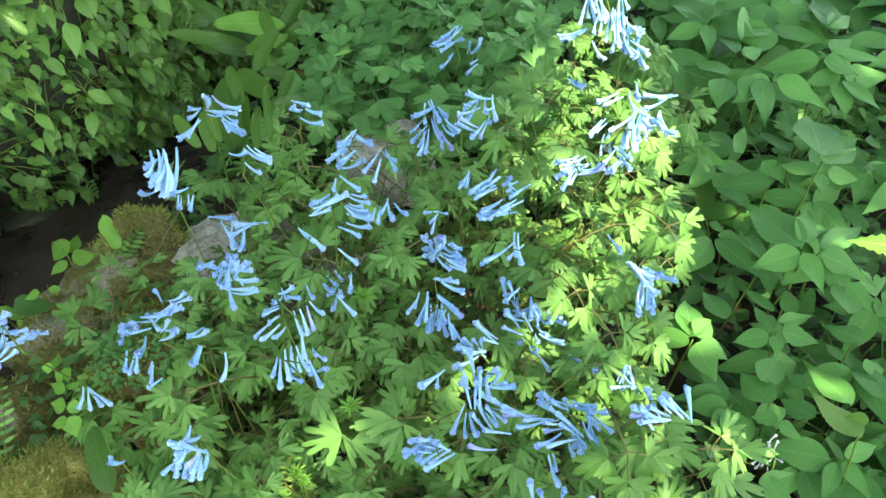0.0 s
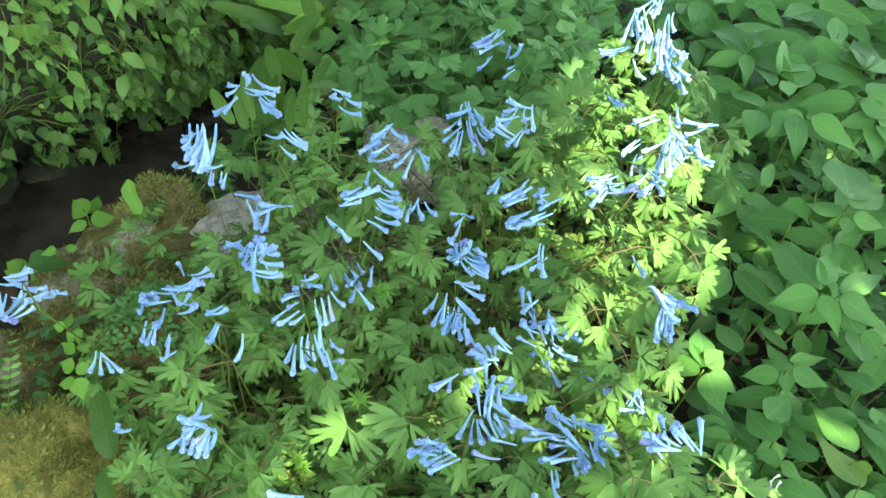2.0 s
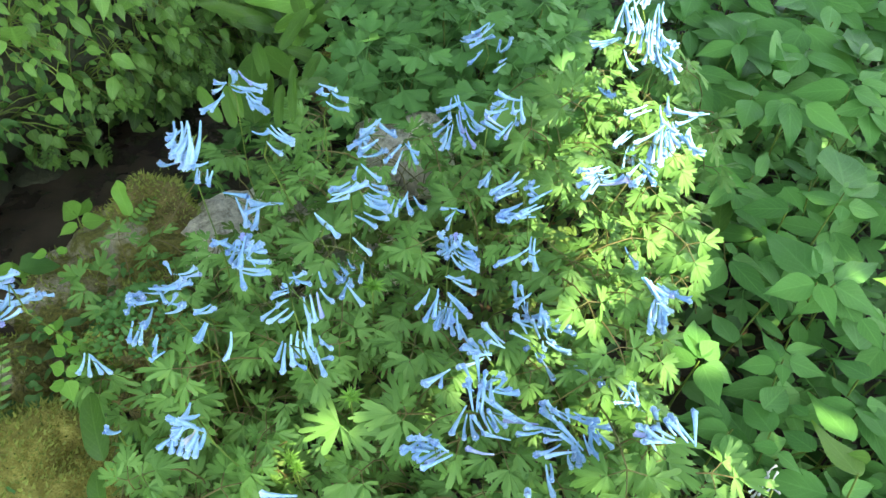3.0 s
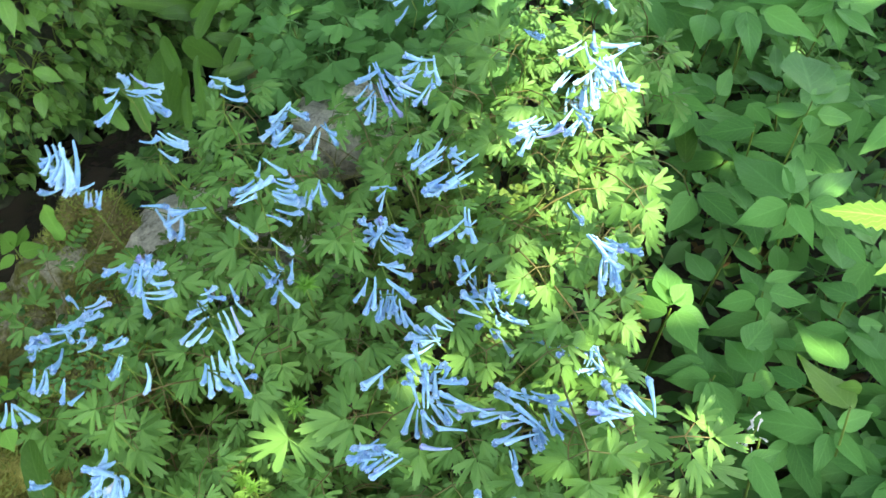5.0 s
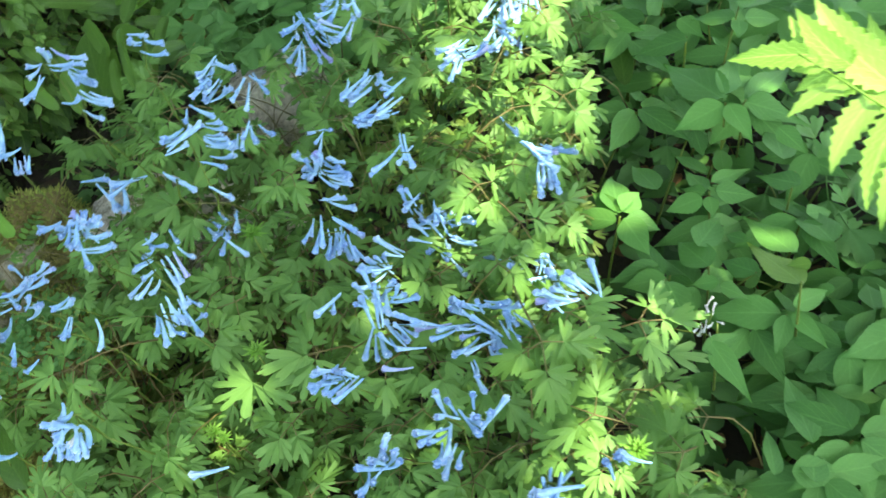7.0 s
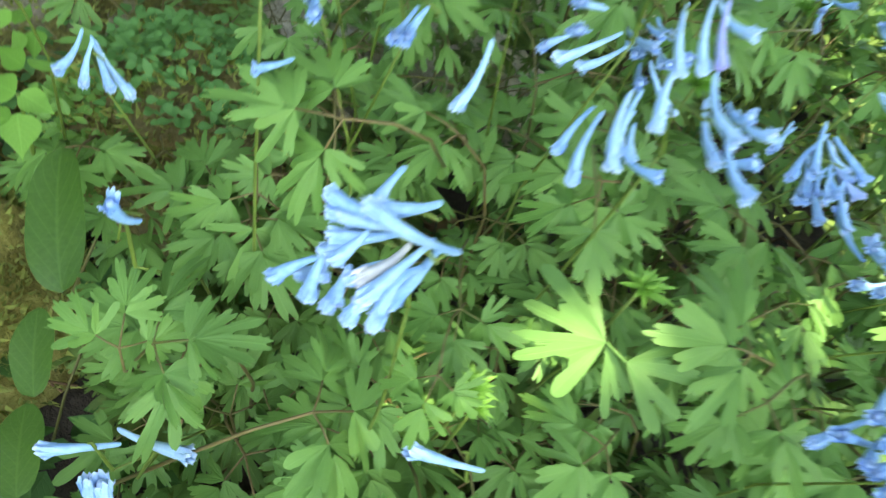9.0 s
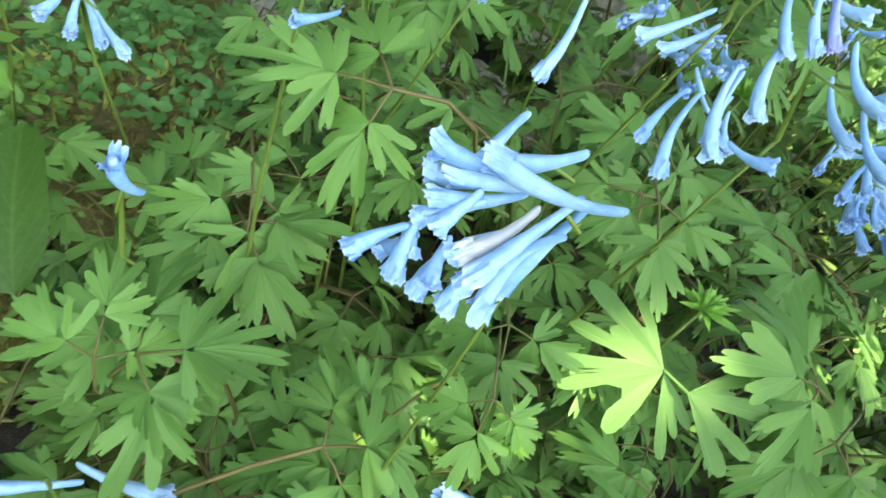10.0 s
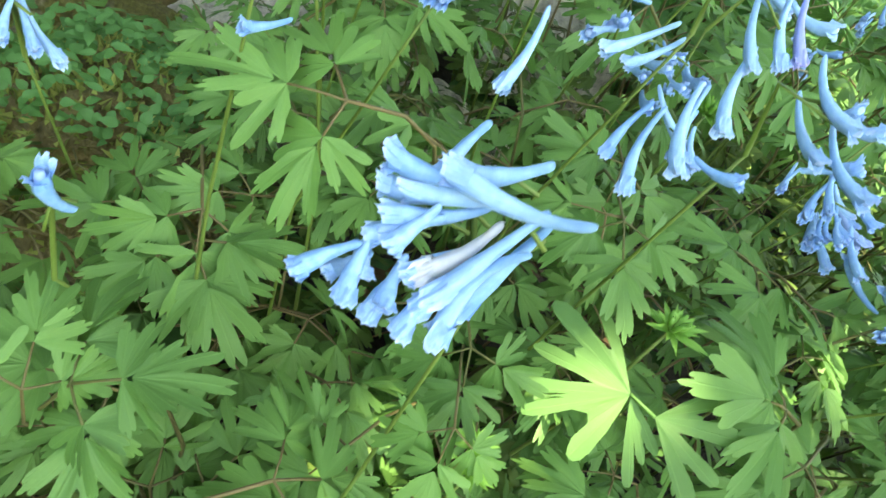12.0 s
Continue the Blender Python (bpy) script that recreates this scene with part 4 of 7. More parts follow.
flower(head, (0.187, 0.725, 0.331), (0.187, 0.737, 0.348))
flower(head, (0.199, 0.714, 0.314), (0.193, 0.728, 0.330))
head = flowering_plant((0.141, 0.643, 0.320), (0.89, -0.36, -0.29), (-0.21, -0.64, -0.74), 0, 0, 0.005, 0.2, few=True)
flower(head, (0.144, 0.634, 0.321), (0.130, 0.647, 0.323))
flower(head, (0.141, 0.641, 0.322), (0.133, 0.652, 0.319))
head = flowering_plant((0.131, 0.542, 0.300), (-0.94, -0.31, -0.13), (1.00, -0.00, -0.05), 0, 0, 0.014, 0.4)
flower(head, (0.112, 0.534, 0.291), (0.129, 0.545, 0.302))
flower(head, (0.119, 0.534, 0.278), (0.131, 0.545, 0.298))
flower(head, (0.118, 0.542, 0.298), (0.138, 0.549, 0.304))
flower(head, (0.111, 0.540, 0.304), (0.133, 0.553, 0.302))
flower(head, (0.120, 0.546, 0.301), (0.141, 0.547, 0.298))
flower(head, (0.121, 0.542, 0.292), (0.144, 0.550, 0.297))
flower(head, (0.149, 0.535, 0.308), (0.134, 0.540, 0.297))
flower(head, (0.153, 0.533, 0.306), (0.131, 0.540, 0.292))
flower(head, (0.117, 0.539, 0.294), (0.131, 0.550, 0.303))
flower(head, (0.117, 0.532, 0.298), (0.134, 0.549, 0.300))
head = flowering_plant((0.029, 0.445, 0.283), (0.99, -0.12, -0.00), (0.39, -0.59, -0.71), 0, 0, 0.018, 0.2)
flower(head, (0.040, 0.440, 0.288), (0.023, 0.448, 0.285))
flower(head, (0.044, 0.438, 0.278), (0.022, 0.451, 0.281))
flower(head, (0.037, 0.447, 0.286), (0.025, 0.456, 0.282))
flower(head, (0.044, 0.444, 0.278), (0.024, 0.461, 0.283))
flower(head, (0.044, 0.439, 0.275), (0.027, 0.448, 0.274))
flower(head, (0.041, 0.435, 0.284), (0.027, 0.445, 0.281))
flower(head, (0.039, 0.431, 0.271), (0.021, 0.438, 0.268))
flower(head, (0.044, 0.431, 0.260), (0.020, 0.443, 0.264))
flower(head, (0.017, 0.446, 0.297), (0.020, 0.446, 0.282))
flower(head, (0.022, 0.451, 0.298), (0.019, 0.450, 0.283))
flower(head, (0.025, 0.442, 0.298), (0.014, 0.450, 0.276))
flower(head, (0.013, 0.449, 0.288), (0.023, 0.452, 0.277))
flower(head, (0.031, 0.444, 0.296), (0.038, 0.449, 0.287))
flower(head, (0.025, 0.447, 0.300), (0.024, 0.448, 0.286))
flower(head, (0.013, 0.439, 0.307), (0.018, 0.453, 0.288))
flower(head, (0.012, 0.442, 0.286), (0.019, 0.452, 0.282))
flower(head, (0.019, 0.429, 0.293), (0.021, 0.452, 0.281))
head = flowering_plant((0.077, 0.460, 0.275), (-0.53, -0.65, -0.55), (1.00, -0.00, -0.05), 0, 0, 0.013, 0.4, few=True)
flower(head, (0.053, 0.454, 0.267), (0.065, 0.466, 0.269))
flower(head, (0.054, 0.456, 0.268), (0.078, 0.465, 0.281))
flower(head, (0.073, 0.456, 0.271), (0.086, 0.469, 0.276))
flower(head, (0.085, 0.453, 0.266), (0.081, 0.470, 0.286))
head = flowering_plant((0.020, 0.437, 0.233), (-0.04, -0.73, -0.68), (0.99, 0.11, 0.08), 0, 0, 0.013, 0.8)
flower(head, (0.006, 0.424, 0.229), (0.015, 0.443, 0.243))
flower(head, (0.013, 0.425, 0.233), (0.014, 0.448, 0.245))
flower(head, (0.015, 0.422, 0.225), (0.019, 0.440, 0.231))
flower(head, (0.014, 0.426, 0.223), (0.016, 0.448, 0.231))
flower(head, (0.023, 0.424, 0.227), (0.025, 0.440, 0.229))
flower(head, (0.030, 0.428, 0.214), (0.022, 0.449, 0.226))
flower(head, (0.029, 0.430, 0.228), (0.025, 0.447, 0.232))
flower(head, (0.016, 0.428, 0.220), (0.021, 0.451, 0.228))
flower(head, (0.038, 0.436, 0.233), (0.021, 0.450, 0.240))
flower(head, (0.043, 0.440, 0.224), (0.023, 0.451, 0.236))
flower(head, (-0.002, 0.435, 0.232), (0.007, 0.451, 0.237))
flower(head, (0.025, 0.429, 0.226), (0.028, 0.445, 0.229))
flower(head, (0.036, 0.420, 0.220), (0.030, 0.440, 0.230))
head = flowering_plant((0.170, 0.425, 0.281), (0.22, -0.71, -0.67), (0.89, 0.32, 0.34), 0, 0, 0.010, 0.4)
flower(head, (0.164, 0.406, 0.268), (0.166, 0.425, 0.281))
flower(head, (0.163, 0.400, 0.270), (0.165, 0.425, 0.277))
flower(head, (0.171, 0.410, 0.266), (0.172, 0.428, 0.276))
flower(head, (0.174, 0.414, 0.267), (0.174, 0.437, 0.274))
flower(head, (0.175, 0.411, 0.267), (0.172, 0.429, 0.277))
flower(head, (0.178, 0.415, 0.255), (0.175, 0.432, 0.272))
flower(head, (0.178, 0.413, 0.278), (0.161, 0.429, 0.290))
flower(head, (0.168, 0.415, 0.285), (0.157, 0.436, 0.290))
flower(head, (0.175, 0.422, 0.285), (0.157, 0.437, 0.288))
flower(head, (0.174, 0.419, 0.283), (0.163, 0.439, 0.285))
flower(head, (0.179, 0.425, 0.286), (0.166, 0.436, 0.281))
flower(head, (0.191, 0.422, 0.286), (0.173, 0.441, 0.280))
head = flowering_plant((0.156, 0.464, 0.280), (0.61, -0.58, -0.54), (0.74, -0.42, -0.53), 0, 0, 0.008, 0.2, few=True)
flower(head, (0.159, 0.462, 0.279), (0.149, 0.477, 0.282))
flower(head, (0.158, 0.459, 0.278), (0.152, 0.473, 0.279))
head = flowering_plant((0.086, 0.439, 0.224), (-0.91, -0.36, -0.20), (0.46, -0.56, -0.69), 0, 0, 0.024, 0.3)
flower(head, (0.075, 0.457, 0.250), (0.081, 0.453, 0.234))
flower(head, (0.071, 0.465, 0.247), (0.077, 0.458, 0.223))
flower(head, (0.072, 0.452, 0.239), (0.084, 0.460, 0.236))
flower(head, (0.072, 0.439, 0.244), (0.085, 0.460, 0.240))
flower(head, (0.084, 0.445, 0.233), (0.079, 0.456, 0.230))
flower(head, (0.083, 0.442, 0.231), (0.084, 0.466, 0.224))
flower(head, (0.072, 0.445, 0.227), (0.091, 0.444, 0.219))
flower(head, (0.071, 0.434, 0.223), (0.088, 0.434, 0.214))
flower(head, (0.073, 0.446, 0.231), (0.089, 0.439, 0.210))
flower(head, (0.089, 0.443, 0.230), (0.075, 0.448, 0.221))
flower(head, (0.100, 0.447, 0.235), (0.080, 0.455, 0.219))
flower(head, (0.094, 0.446, 0.237), (0.100, 0.437, 0.219))
flower(head, (0.085, 0.442, 0.232), (0.096, 0.440, 0.212))
flower(head, (0.099, 0.434, 0.230), (0.094, 0.451, 0.235))
flower(head, (0.093, 0.434, 0.230), (0.094, 0.457, 0.234))
flower(head, (0.107, 0.436, 0.239), (0.098, 0.442, 0.229))
flower(head, (0.121, 0.433, 0.229), (0.104, 0.448, 0.221))
flower(head, (0.109, 0.436, 0.229), (0.101, 0.444, 0.222))
flower(head, (0.106, 0.430, 0.220), (0.098, 0.442, 0.217))
flower(head, (0.121, 0.429, 0.213), (0.101, 0.442, 0.208))
flower(head, (0.100, 0.425, 0.216), (0.098, 0.437, 0.213))
flower(head, (0.085, 0.422, 0.219), (0.093, 0.439, 0.205))
flower(head, (0.097, 0.418, 0.213), (0.093, 0.428, 0.208))
flower(head, (0.108, 0.408, 0.203), (0.099, 0.431, 0.199))
head = flowering_plant((0.052, 0.407, 0.227), (-0.94, -0.31, -0.13), (1.00, -0.00, -0.05), 0, 0, 0.013, 0.4)
flower(head, (0.038, 0.409, 0.229), (0.049, 0.411, 0.219))
flower(head, (0.030, 0.433, 0.226), (0.046, 0.418, 0.214))
flower(head, (0.040, 0.402, 0.229), (0.059, 0.406, 0.224))
flower(head, (0.034, 0.405, 0.229), (0.057, 0.411, 0.220))
flower(head, (0.049, 0.408, 0.235), (0.055, 0.408, 0.223))
flower(head, (0.039, 0.419, 0.226), (0.059, 0.408, 0.216))
flower(head, (0.055, 0.408, 0.237), (0.068, 0.411, 0.228))
flower(head, (0.049, 0.426, 0.238), (0.067, 0.420, 0.219))
flower(head, (0.045, 0.401, 0.225), (0.059, 0.410, 0.222))
flower(head, (0.033, 0.395, 0.219), (0.054, 0.410, 0.216))
head = flowering_plant((0.056, 0.352, 0.258), (-0.21, -0.72, -0.66), (0.99, 0.11, 0.08), 0, 0, 0.014, 0.6)
flower(head, (0.042, 0.356, 0.258), (0.048, 0.341, 0.240))
flower(head, (0.052, 0.354, 0.261), (0.053, 0.340, 0.241))
flower(head, (0.041, 0.344, 0.262), (0.047, 0.348, 0.252))
flower(head, (0.053, 0.352, 0.269), (0.054, 0.348, 0.254))
flower(head, (0.045, 0.366, 0.271), (0.050, 0.358, 0.249))
flower(head, (0.066, 0.355, 0.262), (0.057, 0.352, 0.247))
flower(head, (0.064, 0.355, 0.266), (0.052, 0.359, 0.247))
flower(head, (0.070, 0.346, 0.262), (0.060, 0.352, 0.254))
flower(head, (0.079, 0.354, 0.249), (0.055, 0.356, 0.246))
flower(head, (0.025, 0.347, 0.253), (0.025, 0.361, 0.252))
flower(head, (0.014, 0.344, 0.256), (0.030, 0.364, 0.252))
flower(head, (0.050, 0.347, 0.259), (0.055, 0.360, 0.257))
flower(head, (0.059, 0.336, 0.256), (0.058, 0.361, 0.253))
head = flowering_plant((0.066, 0.349, 0.224), (-0.04, -0.73, -0.68), (0.99, -0.06, -0.12), 0, 0, 0.021, 0.6)
flower(head, (0.045, 0.335, 0.215), (0.045, 0.354, 0.220))
flower(head, (0.035, 0.340, 0.210), (0.044, 0.361, 0.220))
flower(head, (0.048, 0.346, 0.231), (0.059, 0.341, 0.218))
flower(head, (0.058, 0.356, 0.236), (0.073, 0.352, 0.226))
flower(head, (0.051, 0.360, 0.238), (0.070, 0.357, 0.223))
flower(head, (0.057, 0.352, 0.231), (0.067, 0.346, 0.217))
flower(head, (0.052, 0.359, 0.229), (0.063, 0.347, 0.211))
flower(head, (0.067, 0.351, 0.232), (0.089, 0.346, 0.226))
flower(head, (0.068, 0.353, 0.220), (0.094, 0.354, 0.218))
flower(head, (0.066, 0.338, 0.227), (0.058, 0.351, 0.224))
flower(head, (0.079, 0.346, 0.231), (0.059, 0.356, 0.223))
flower(head, (0.056, 0.341, 0.218), (0.076, 0.342, 0.213))
flower(head, (0.077, 0.343, 0.219), (0.099, 0.348, 0.221))
flower(head, (0.082, 0.347, 0.221), (0.105, 0.352, 0.217))
flower(head, (0.045, 0.333, 0.212), (0.066, 0.334, 0.206))
flower(head, (0.054, 0.336, 0.218), (0.049, 0.350, 0.217))
flower(head, (0.052, 0.331, 0.224), (0.047, 0.355, 0.218))
flower(head, (0.072, 0.342, 0.227), (0.062, 0.354, 0.224))
head = flowering_plant((0.116, 0.346, 0.221), (-0.78, -0.50, -0.37), (0.74, -0.42, -0.53), 0, 0, 0.019, 0.5)
flower(head, (0.094, 0.359, 0.227), (0.106, 0.358, 0.217))
flower(head, (0.094, 0.359, 0.229), (0.108, 0.361, 0.211))
flower(head, (0.100, 0.354, 0.230), (0.111, 0.352, 0.219))
flower(head, (0.100, 0.355, 0.236), (0.116, 0.360, 0.217))
flower(head, (0.111, 0.359, 0.232), (0.115, 0.355, 0.219))
flower(head, (0.095, 0.362, 0.235), (0.112, 0.364, 0.220))
flower(head, (0.119, 0.349, 0.237), (0.110, 0.357, 0.228))
flower(head, (0.126, 0.340, 0.246), (0.113, 0.356, 0.230))
flower(head, (0.127, 0.350, 0.228), (0.128, 0.345, 0.213))
flower(head, (0.130, 0.354, 0.229), (0.130, 0.344, 0.207))
flower(head, (0.132, 0.342, 0.228), (0.128, 0.354, 0.223))
flower(head, (0.138, 0.340, 0.243), (0.126, 0.354, 0.225))
flower(head, (0.104, 0.353, 0.226), (0.124, 0.337, 0.218))
flower(head, (0.097, 0.332, 0.212), (0.120, 0.335, 0.219))
flower(head, (0.129, 0.332, 0.222), (0.124, 0.348, 0.221))
flower(head, (0.134, 0.329, 0.222), (0.130, 0.352, 0.218))
flower(head, (0.118, 0.326, 0.212), (0.115, 0.341, 0.212))
flower(head, (0.120, 0.322, 0.223), (0.121, 0.347, 0.213))
flower(head, (0.124, 0.330, 0.219), (0.119, 0.345, 0.218))
flower(head, (0.125, 0.329, 0.218), (0.115, 0.349, 0.215))
flower(head, (0.104, 0.318, 0.207), (0.104, 0.333, 0.205))
flower(head, (0.108, 0.312, 0.197), (0.102, 0.336, 0.199))
flower(head, (0.096, 0.344, 0.226), (0.109, 0.347, 0.219))
flower(head, (0.090, 0.329, 0.218), (0.110, 0.344, 0.213))
head = flowering_plant((0.024, 0.313, 0.231), (-0.78, -0.50, -0.37), (0.46, -0.56, -0.69), 0, 0, 0.010, 0.3)
flower(head, (0.013, 0.307, 0.227), (0.024, 0.323, 0.229))
flower(head, (0.003, 0.315, 0.218), (0.023, 0.328, 0.228))
flower(head, (0.015, 0.306, 0.227), (0.032, 0.319, 0.228))
flower(head, (0.003, 0.313, 0.230), (0.027, 0.320, 0.224))
flower(head, (0.021, 0.305, 0.227), (0.035, 0.318, 0.227))
flower(head, (0.017, 0.303, 0.224), (0.038, 0.314, 0.229))
flower(head, (0.017, 0.313, 0.238), (0.026, 0.317, 0.229))
flower(head, (0.008, 0.314, 0.240), (0.028, 0.322, 0.231))
flower(head, (0.026, 0.314, 0.239), (0.035, 0.315, 0.229))
flower(head, (0.023, 0.313, 0.243), (0.030, 0.320, 0.220))
flower(head, (0.013, 0.308, 0.238), (0.023, 0.313, 0.230))
flower(head, (0.014, 0.307, 0.253), (0.026, 0.320, 0.233))
head = flowering_plant((0.156, 0.312, 0.284), (-0.21, -0.72, -0.66), (0.99, 0.11, 0.08), 0, 0, 0.010, 0.6)
flower(head, (0.144, 0.310, 0.287), (0.161, 0.305, 0.280))
flower(head, (0.140, 0.311, 0.286), (0.160, 0.306, 0.277))
flower(head, (0.150, 0.309, 0.288), (0.164, 0.308, 0.280))
flower(head, (0.140, 0.312, 0.275), (0.166, 0.309, 0.275))
flower(head, (0.155, 0.312, 0.293), (0.170, 0.303, 0.284))
flower(head, (0.159, 0.322, 0.286), (0.174, 0.304, 0.283))
flower(head, (0.162, 0.316, 0.290), (0.172, 0.309, 0.278))
flower(head, (0.173, 0.321, 0.295), (0.177, 0.307, 0.276))
flower(head, (0.149, 0.311, 0.281), (0.156, 0.306, 0.269))
flower(head, (0.150, 0.319, 0.293), (0.161, 0.313, 0.271))
flower(head, (0.158, 0.314, 0.290), (0.166, 0.312, 0.278))
flower(head, (0.145, 0.306, 0.277), (0.167, 0.313, 0.270))
head = flowering_plant((0.157, 0.399, 0.214), (0.61, -0.58, -0.54), (0.98, -0.11, -0.18), 0, 0, 0.016, 0.5)
flower(head, (0.137, 0.402, 0.219), (0.147, 0.403, 0.209))
flower(head, (0.121, 0.418, 0.212), (0.144, 0.409, 0.202))
flower(head, (0.149, 0.400, 0.223), (0.156, 0.398, 0.211))
flower(head, (0.138, 0.392, 0.224), (0.151, 0.404, 0.206))
flower(head, (0.159, 0.397, 0.223), (0.157, 0.393, 0.208))
flower(head, (0.164, 0.397, 0.217), (0.161, 0.398, 0.203))
flower(head, (0.166, 0.384, 0.215), (0.159, 0.399, 0.214))
flower(head, (0.171, 0.380, 0.209), (0.165, 0.404, 0.216))
flower(head, (0.162, 0.400, 0.220), (0.169, 0.398, 0.208))
flower(head, (0.147, 0.388, 0.209), (0.170, 0.397, 0.202))
head = flowering_plant((-0.105, 0.381, 0.316), (0.97, -0.20, -0.10), (0.30, -0.61, -0.73), 0, 0, 0.011, 0.3)
flower(head, (-0.115, 0.387, 0.324), (-0.102, 0.383, 0.306))
flower(head, (-0.126, 0.389, 0.320), (-0.107, 0.389, 0.305))
flower(head, (-0.114, 0.371, 0.317), (-0.114, 0.388, 0.322))
flower(head, (-0.106, 0.366, 0.317), (-0.109, 0.391, 0.324))
flower(head, (-0.117, 0.376, 0.322), (-0.116, 0.389, 0.320))
flower(head, (-0.124, 0.373, 0.331), (-0.122, 0.394, 0.318))
flower(head, (-0.093, 0.380, 0.324), (-0.106, 0.385, 0.319))
flower(head, (-0.102, 0.360, 0.307), (-0.111, 0.381, 0.313))
flower(head, (-0.089, 0.378, 0.317), (-0.105, 0.381, 0.314))
flower(head, (-0.089, 0.377, 0.310), (-0.109, 0.376, 0.307))
flower(head, (-0.095, 0.388, 0.299), (-0.117, 0.385, 0.302))
flower(head, (-0.112, 0.369, 0.317), (-0.111, 0.383, 0.317))
flower(head, (-0.102, 0.381, 0.325), (-0.113, 0.384, 0.318))
flower(head, (-0.097, 0.390, 0.323), (-0.120, 0.389, 0.309))
flower(head, (-0.098, 0.384, 0.324), (-0.108, 0.386, 0.315))
flower(head, (-0.104, 0.382, 0.330), (-0.112, 0.386, 0.307))
head = flowering_plant((-0.158, 0.393, 0.282), (0.99, -0.15, -0.04), (0.05, -0.64, -0.76), 0, 0, 0.007, 0.2, few=True)
flower(head, (-0.149, 0.400, 0.285), (-0.165, 0.396, 0.278))
flower(head, (-0.145, 0.397, 0.281), (-0.161, 0.395, 0.275))
flower(head, (-0.149, 0.392, 0.278), (-0.170, 0.386, 0.276))
flower(head, (-0.167, 0.392, 0.291), (-0.166, 0.395, 0.278))
head = flowering_plant((-0.166, 0.368, 0.280), (0.14, -0.72, -0.68), (0.99, 0.11, 0.08), 0, 0, 0.014, 0.6)
flower(head, (-0.178, 0.360, 0.283), (-0.166, 0.371, 0.277))
flower(head, (-0.184, 0.364, 0.285), (-0.168, 0.381, 0.275))
flower(head, (-0.181, 0.363, 0.286), (-0.177, 0.369, 0.275))
flower(head, (-0.168, 0.348, 0.276), (-0.172, 0.372, 0.268))
flower(head, (-0.167, 0.374, 0.287), (-0.165, 0.377, 0.275))
flower(head, (-0.157, 0.364, 0.283), (-0.166, 0.374, 0.283))
flower(head, (-0.146, 0.368, 0.297), (-0.171, 0.371, 0.287))
flower(head, (-0.154, 0.373, 0.284), (-0.161, 0.372, 0.272))
flower(head, (-0.148, 0.368, 0.280), (-0.164, 0.372, 0.264))
flower(head, (-0.148, 0.371, 0.278), (-0.162, 0.374, 0.273))
flower(head, (-0.150, 0.384, 0.289), (-0.169, 0.378, 0.273))
flower(head, (-0.181, 0.355, 0.280), (-0.183, 0.366, 0.277))
flower(head, (-0.175, 0.351, 0.293), (-0.182, 0.368, 0.278))
flower(head, (-0.175, 0.365, 0.289), (-0.174, 0.369, 0.278))
head = flowering_plant((-0.167, 0.333, 0.286), (0.05, -0.73, -0.68), (1.00, -0.00, -0.05), 0, 0, 0.011, 0.5, few=True)
flower(head, (-0.164, 0.326, 0.282), (-0.165, 0.343, 0.284))
flower(head, (-0.165, 0.325, 0.286), (-0.168, 0.340, 0.289))
flower(head, (-0.160, 0.327, 0.283), (-0.164, 0.342, 0.284))
flower(head, (-0.149, 0.322, 0.280), (-0.152, 0.336, 0.281))
head = flowering_plant((-0.134, 0.360, 0.271), (0.05, -0.73, -0.68), (0.98, -0.11, -0.18), 0, 0, 0.014, 0.5)
flower(head, (-0.136, 0.349, 0.266), (-0.134, 0.366, 0.268))
flower(head, (-0.132, 0.345, 0.269), (-0.131, 0.362, 0.271))
flower(head, (-0.139, 0.361, 0.280), (-0.132, 0.374, 0.276))
flower(head, (-0.126, 0.367, 0.282), (-0.139, 0.366, 0.274))
flower(head, (-0.116, 0.345, 0.254), (-0.113, 0.355, 0.273))
flower(head, (-0.096, 0.374, 0.263), (-0.081, 0.378, 0.277))
flower(head, (-0.169, 0.346, 0.244), (-0.160, 0.354, 0.247))
head = flowering_plant((-0.070, 0.373, 0.291), (0.74, -0.50, -0.45), (0.74, -0.42, -0.53), 0, 0, 0.020, 0.4)
flower(head, (-0.095, 0.384, 0.278), (-0.085, 0.396, 0.274))
flower(head, (-0.100, 0.374, 0.266), (-0.091, 0.389, 0.267))
flower(head, (-0.091, 0.384, 0.271), (-0.088, 0.395, 0.267))
flower(head, (-0.090, 0.395, 0.280), (-0.085, 0.406, 0.276))
flower(head, (-0.075, 0.383, 0.296), (-0.081, 0.394, 0.295))
flower(head, (-0.070, 0.387, 0.304), (-0.082, 0.388, 0.295))
flower(head, (-0.066, 0.386, 0.294), (-0.081, 0.392, 0.292))
flower(head, (-0.055, 0.376, 0.304), (-0.062, 0.388, 0.304))
flower(head, (-0.049, 0.374, 0.292), (-0.061, 0.385, 0.292))
head = flowering_plant((-0.061, 0.338, 0.280), (0.31, -0.69, -0.65), (1.00, -0.00, -0.05), 0, 0, 0.015, 0.5)
flower(head, (-0.052, 0.332, 0.283), (-0.063, 0.347, 0.290))
flower(head, (-0.045, 0.326, 0.274), (-0.055, 0.343, 0.281))
flower(head, (-0.044, 0.341, 0.285), (-0.053, 0.350, 0.282))
flower(head, (-0.044, 0.340, 0.277), (-0.053, 0.344, 0.269))
flower(head, (-0.053, 0.335, 0.274), (-0.060, 0.352, 0.281))
flower(head, (-0.061, 0.341, 0.263), (-0.071, 0.349, 0.260))
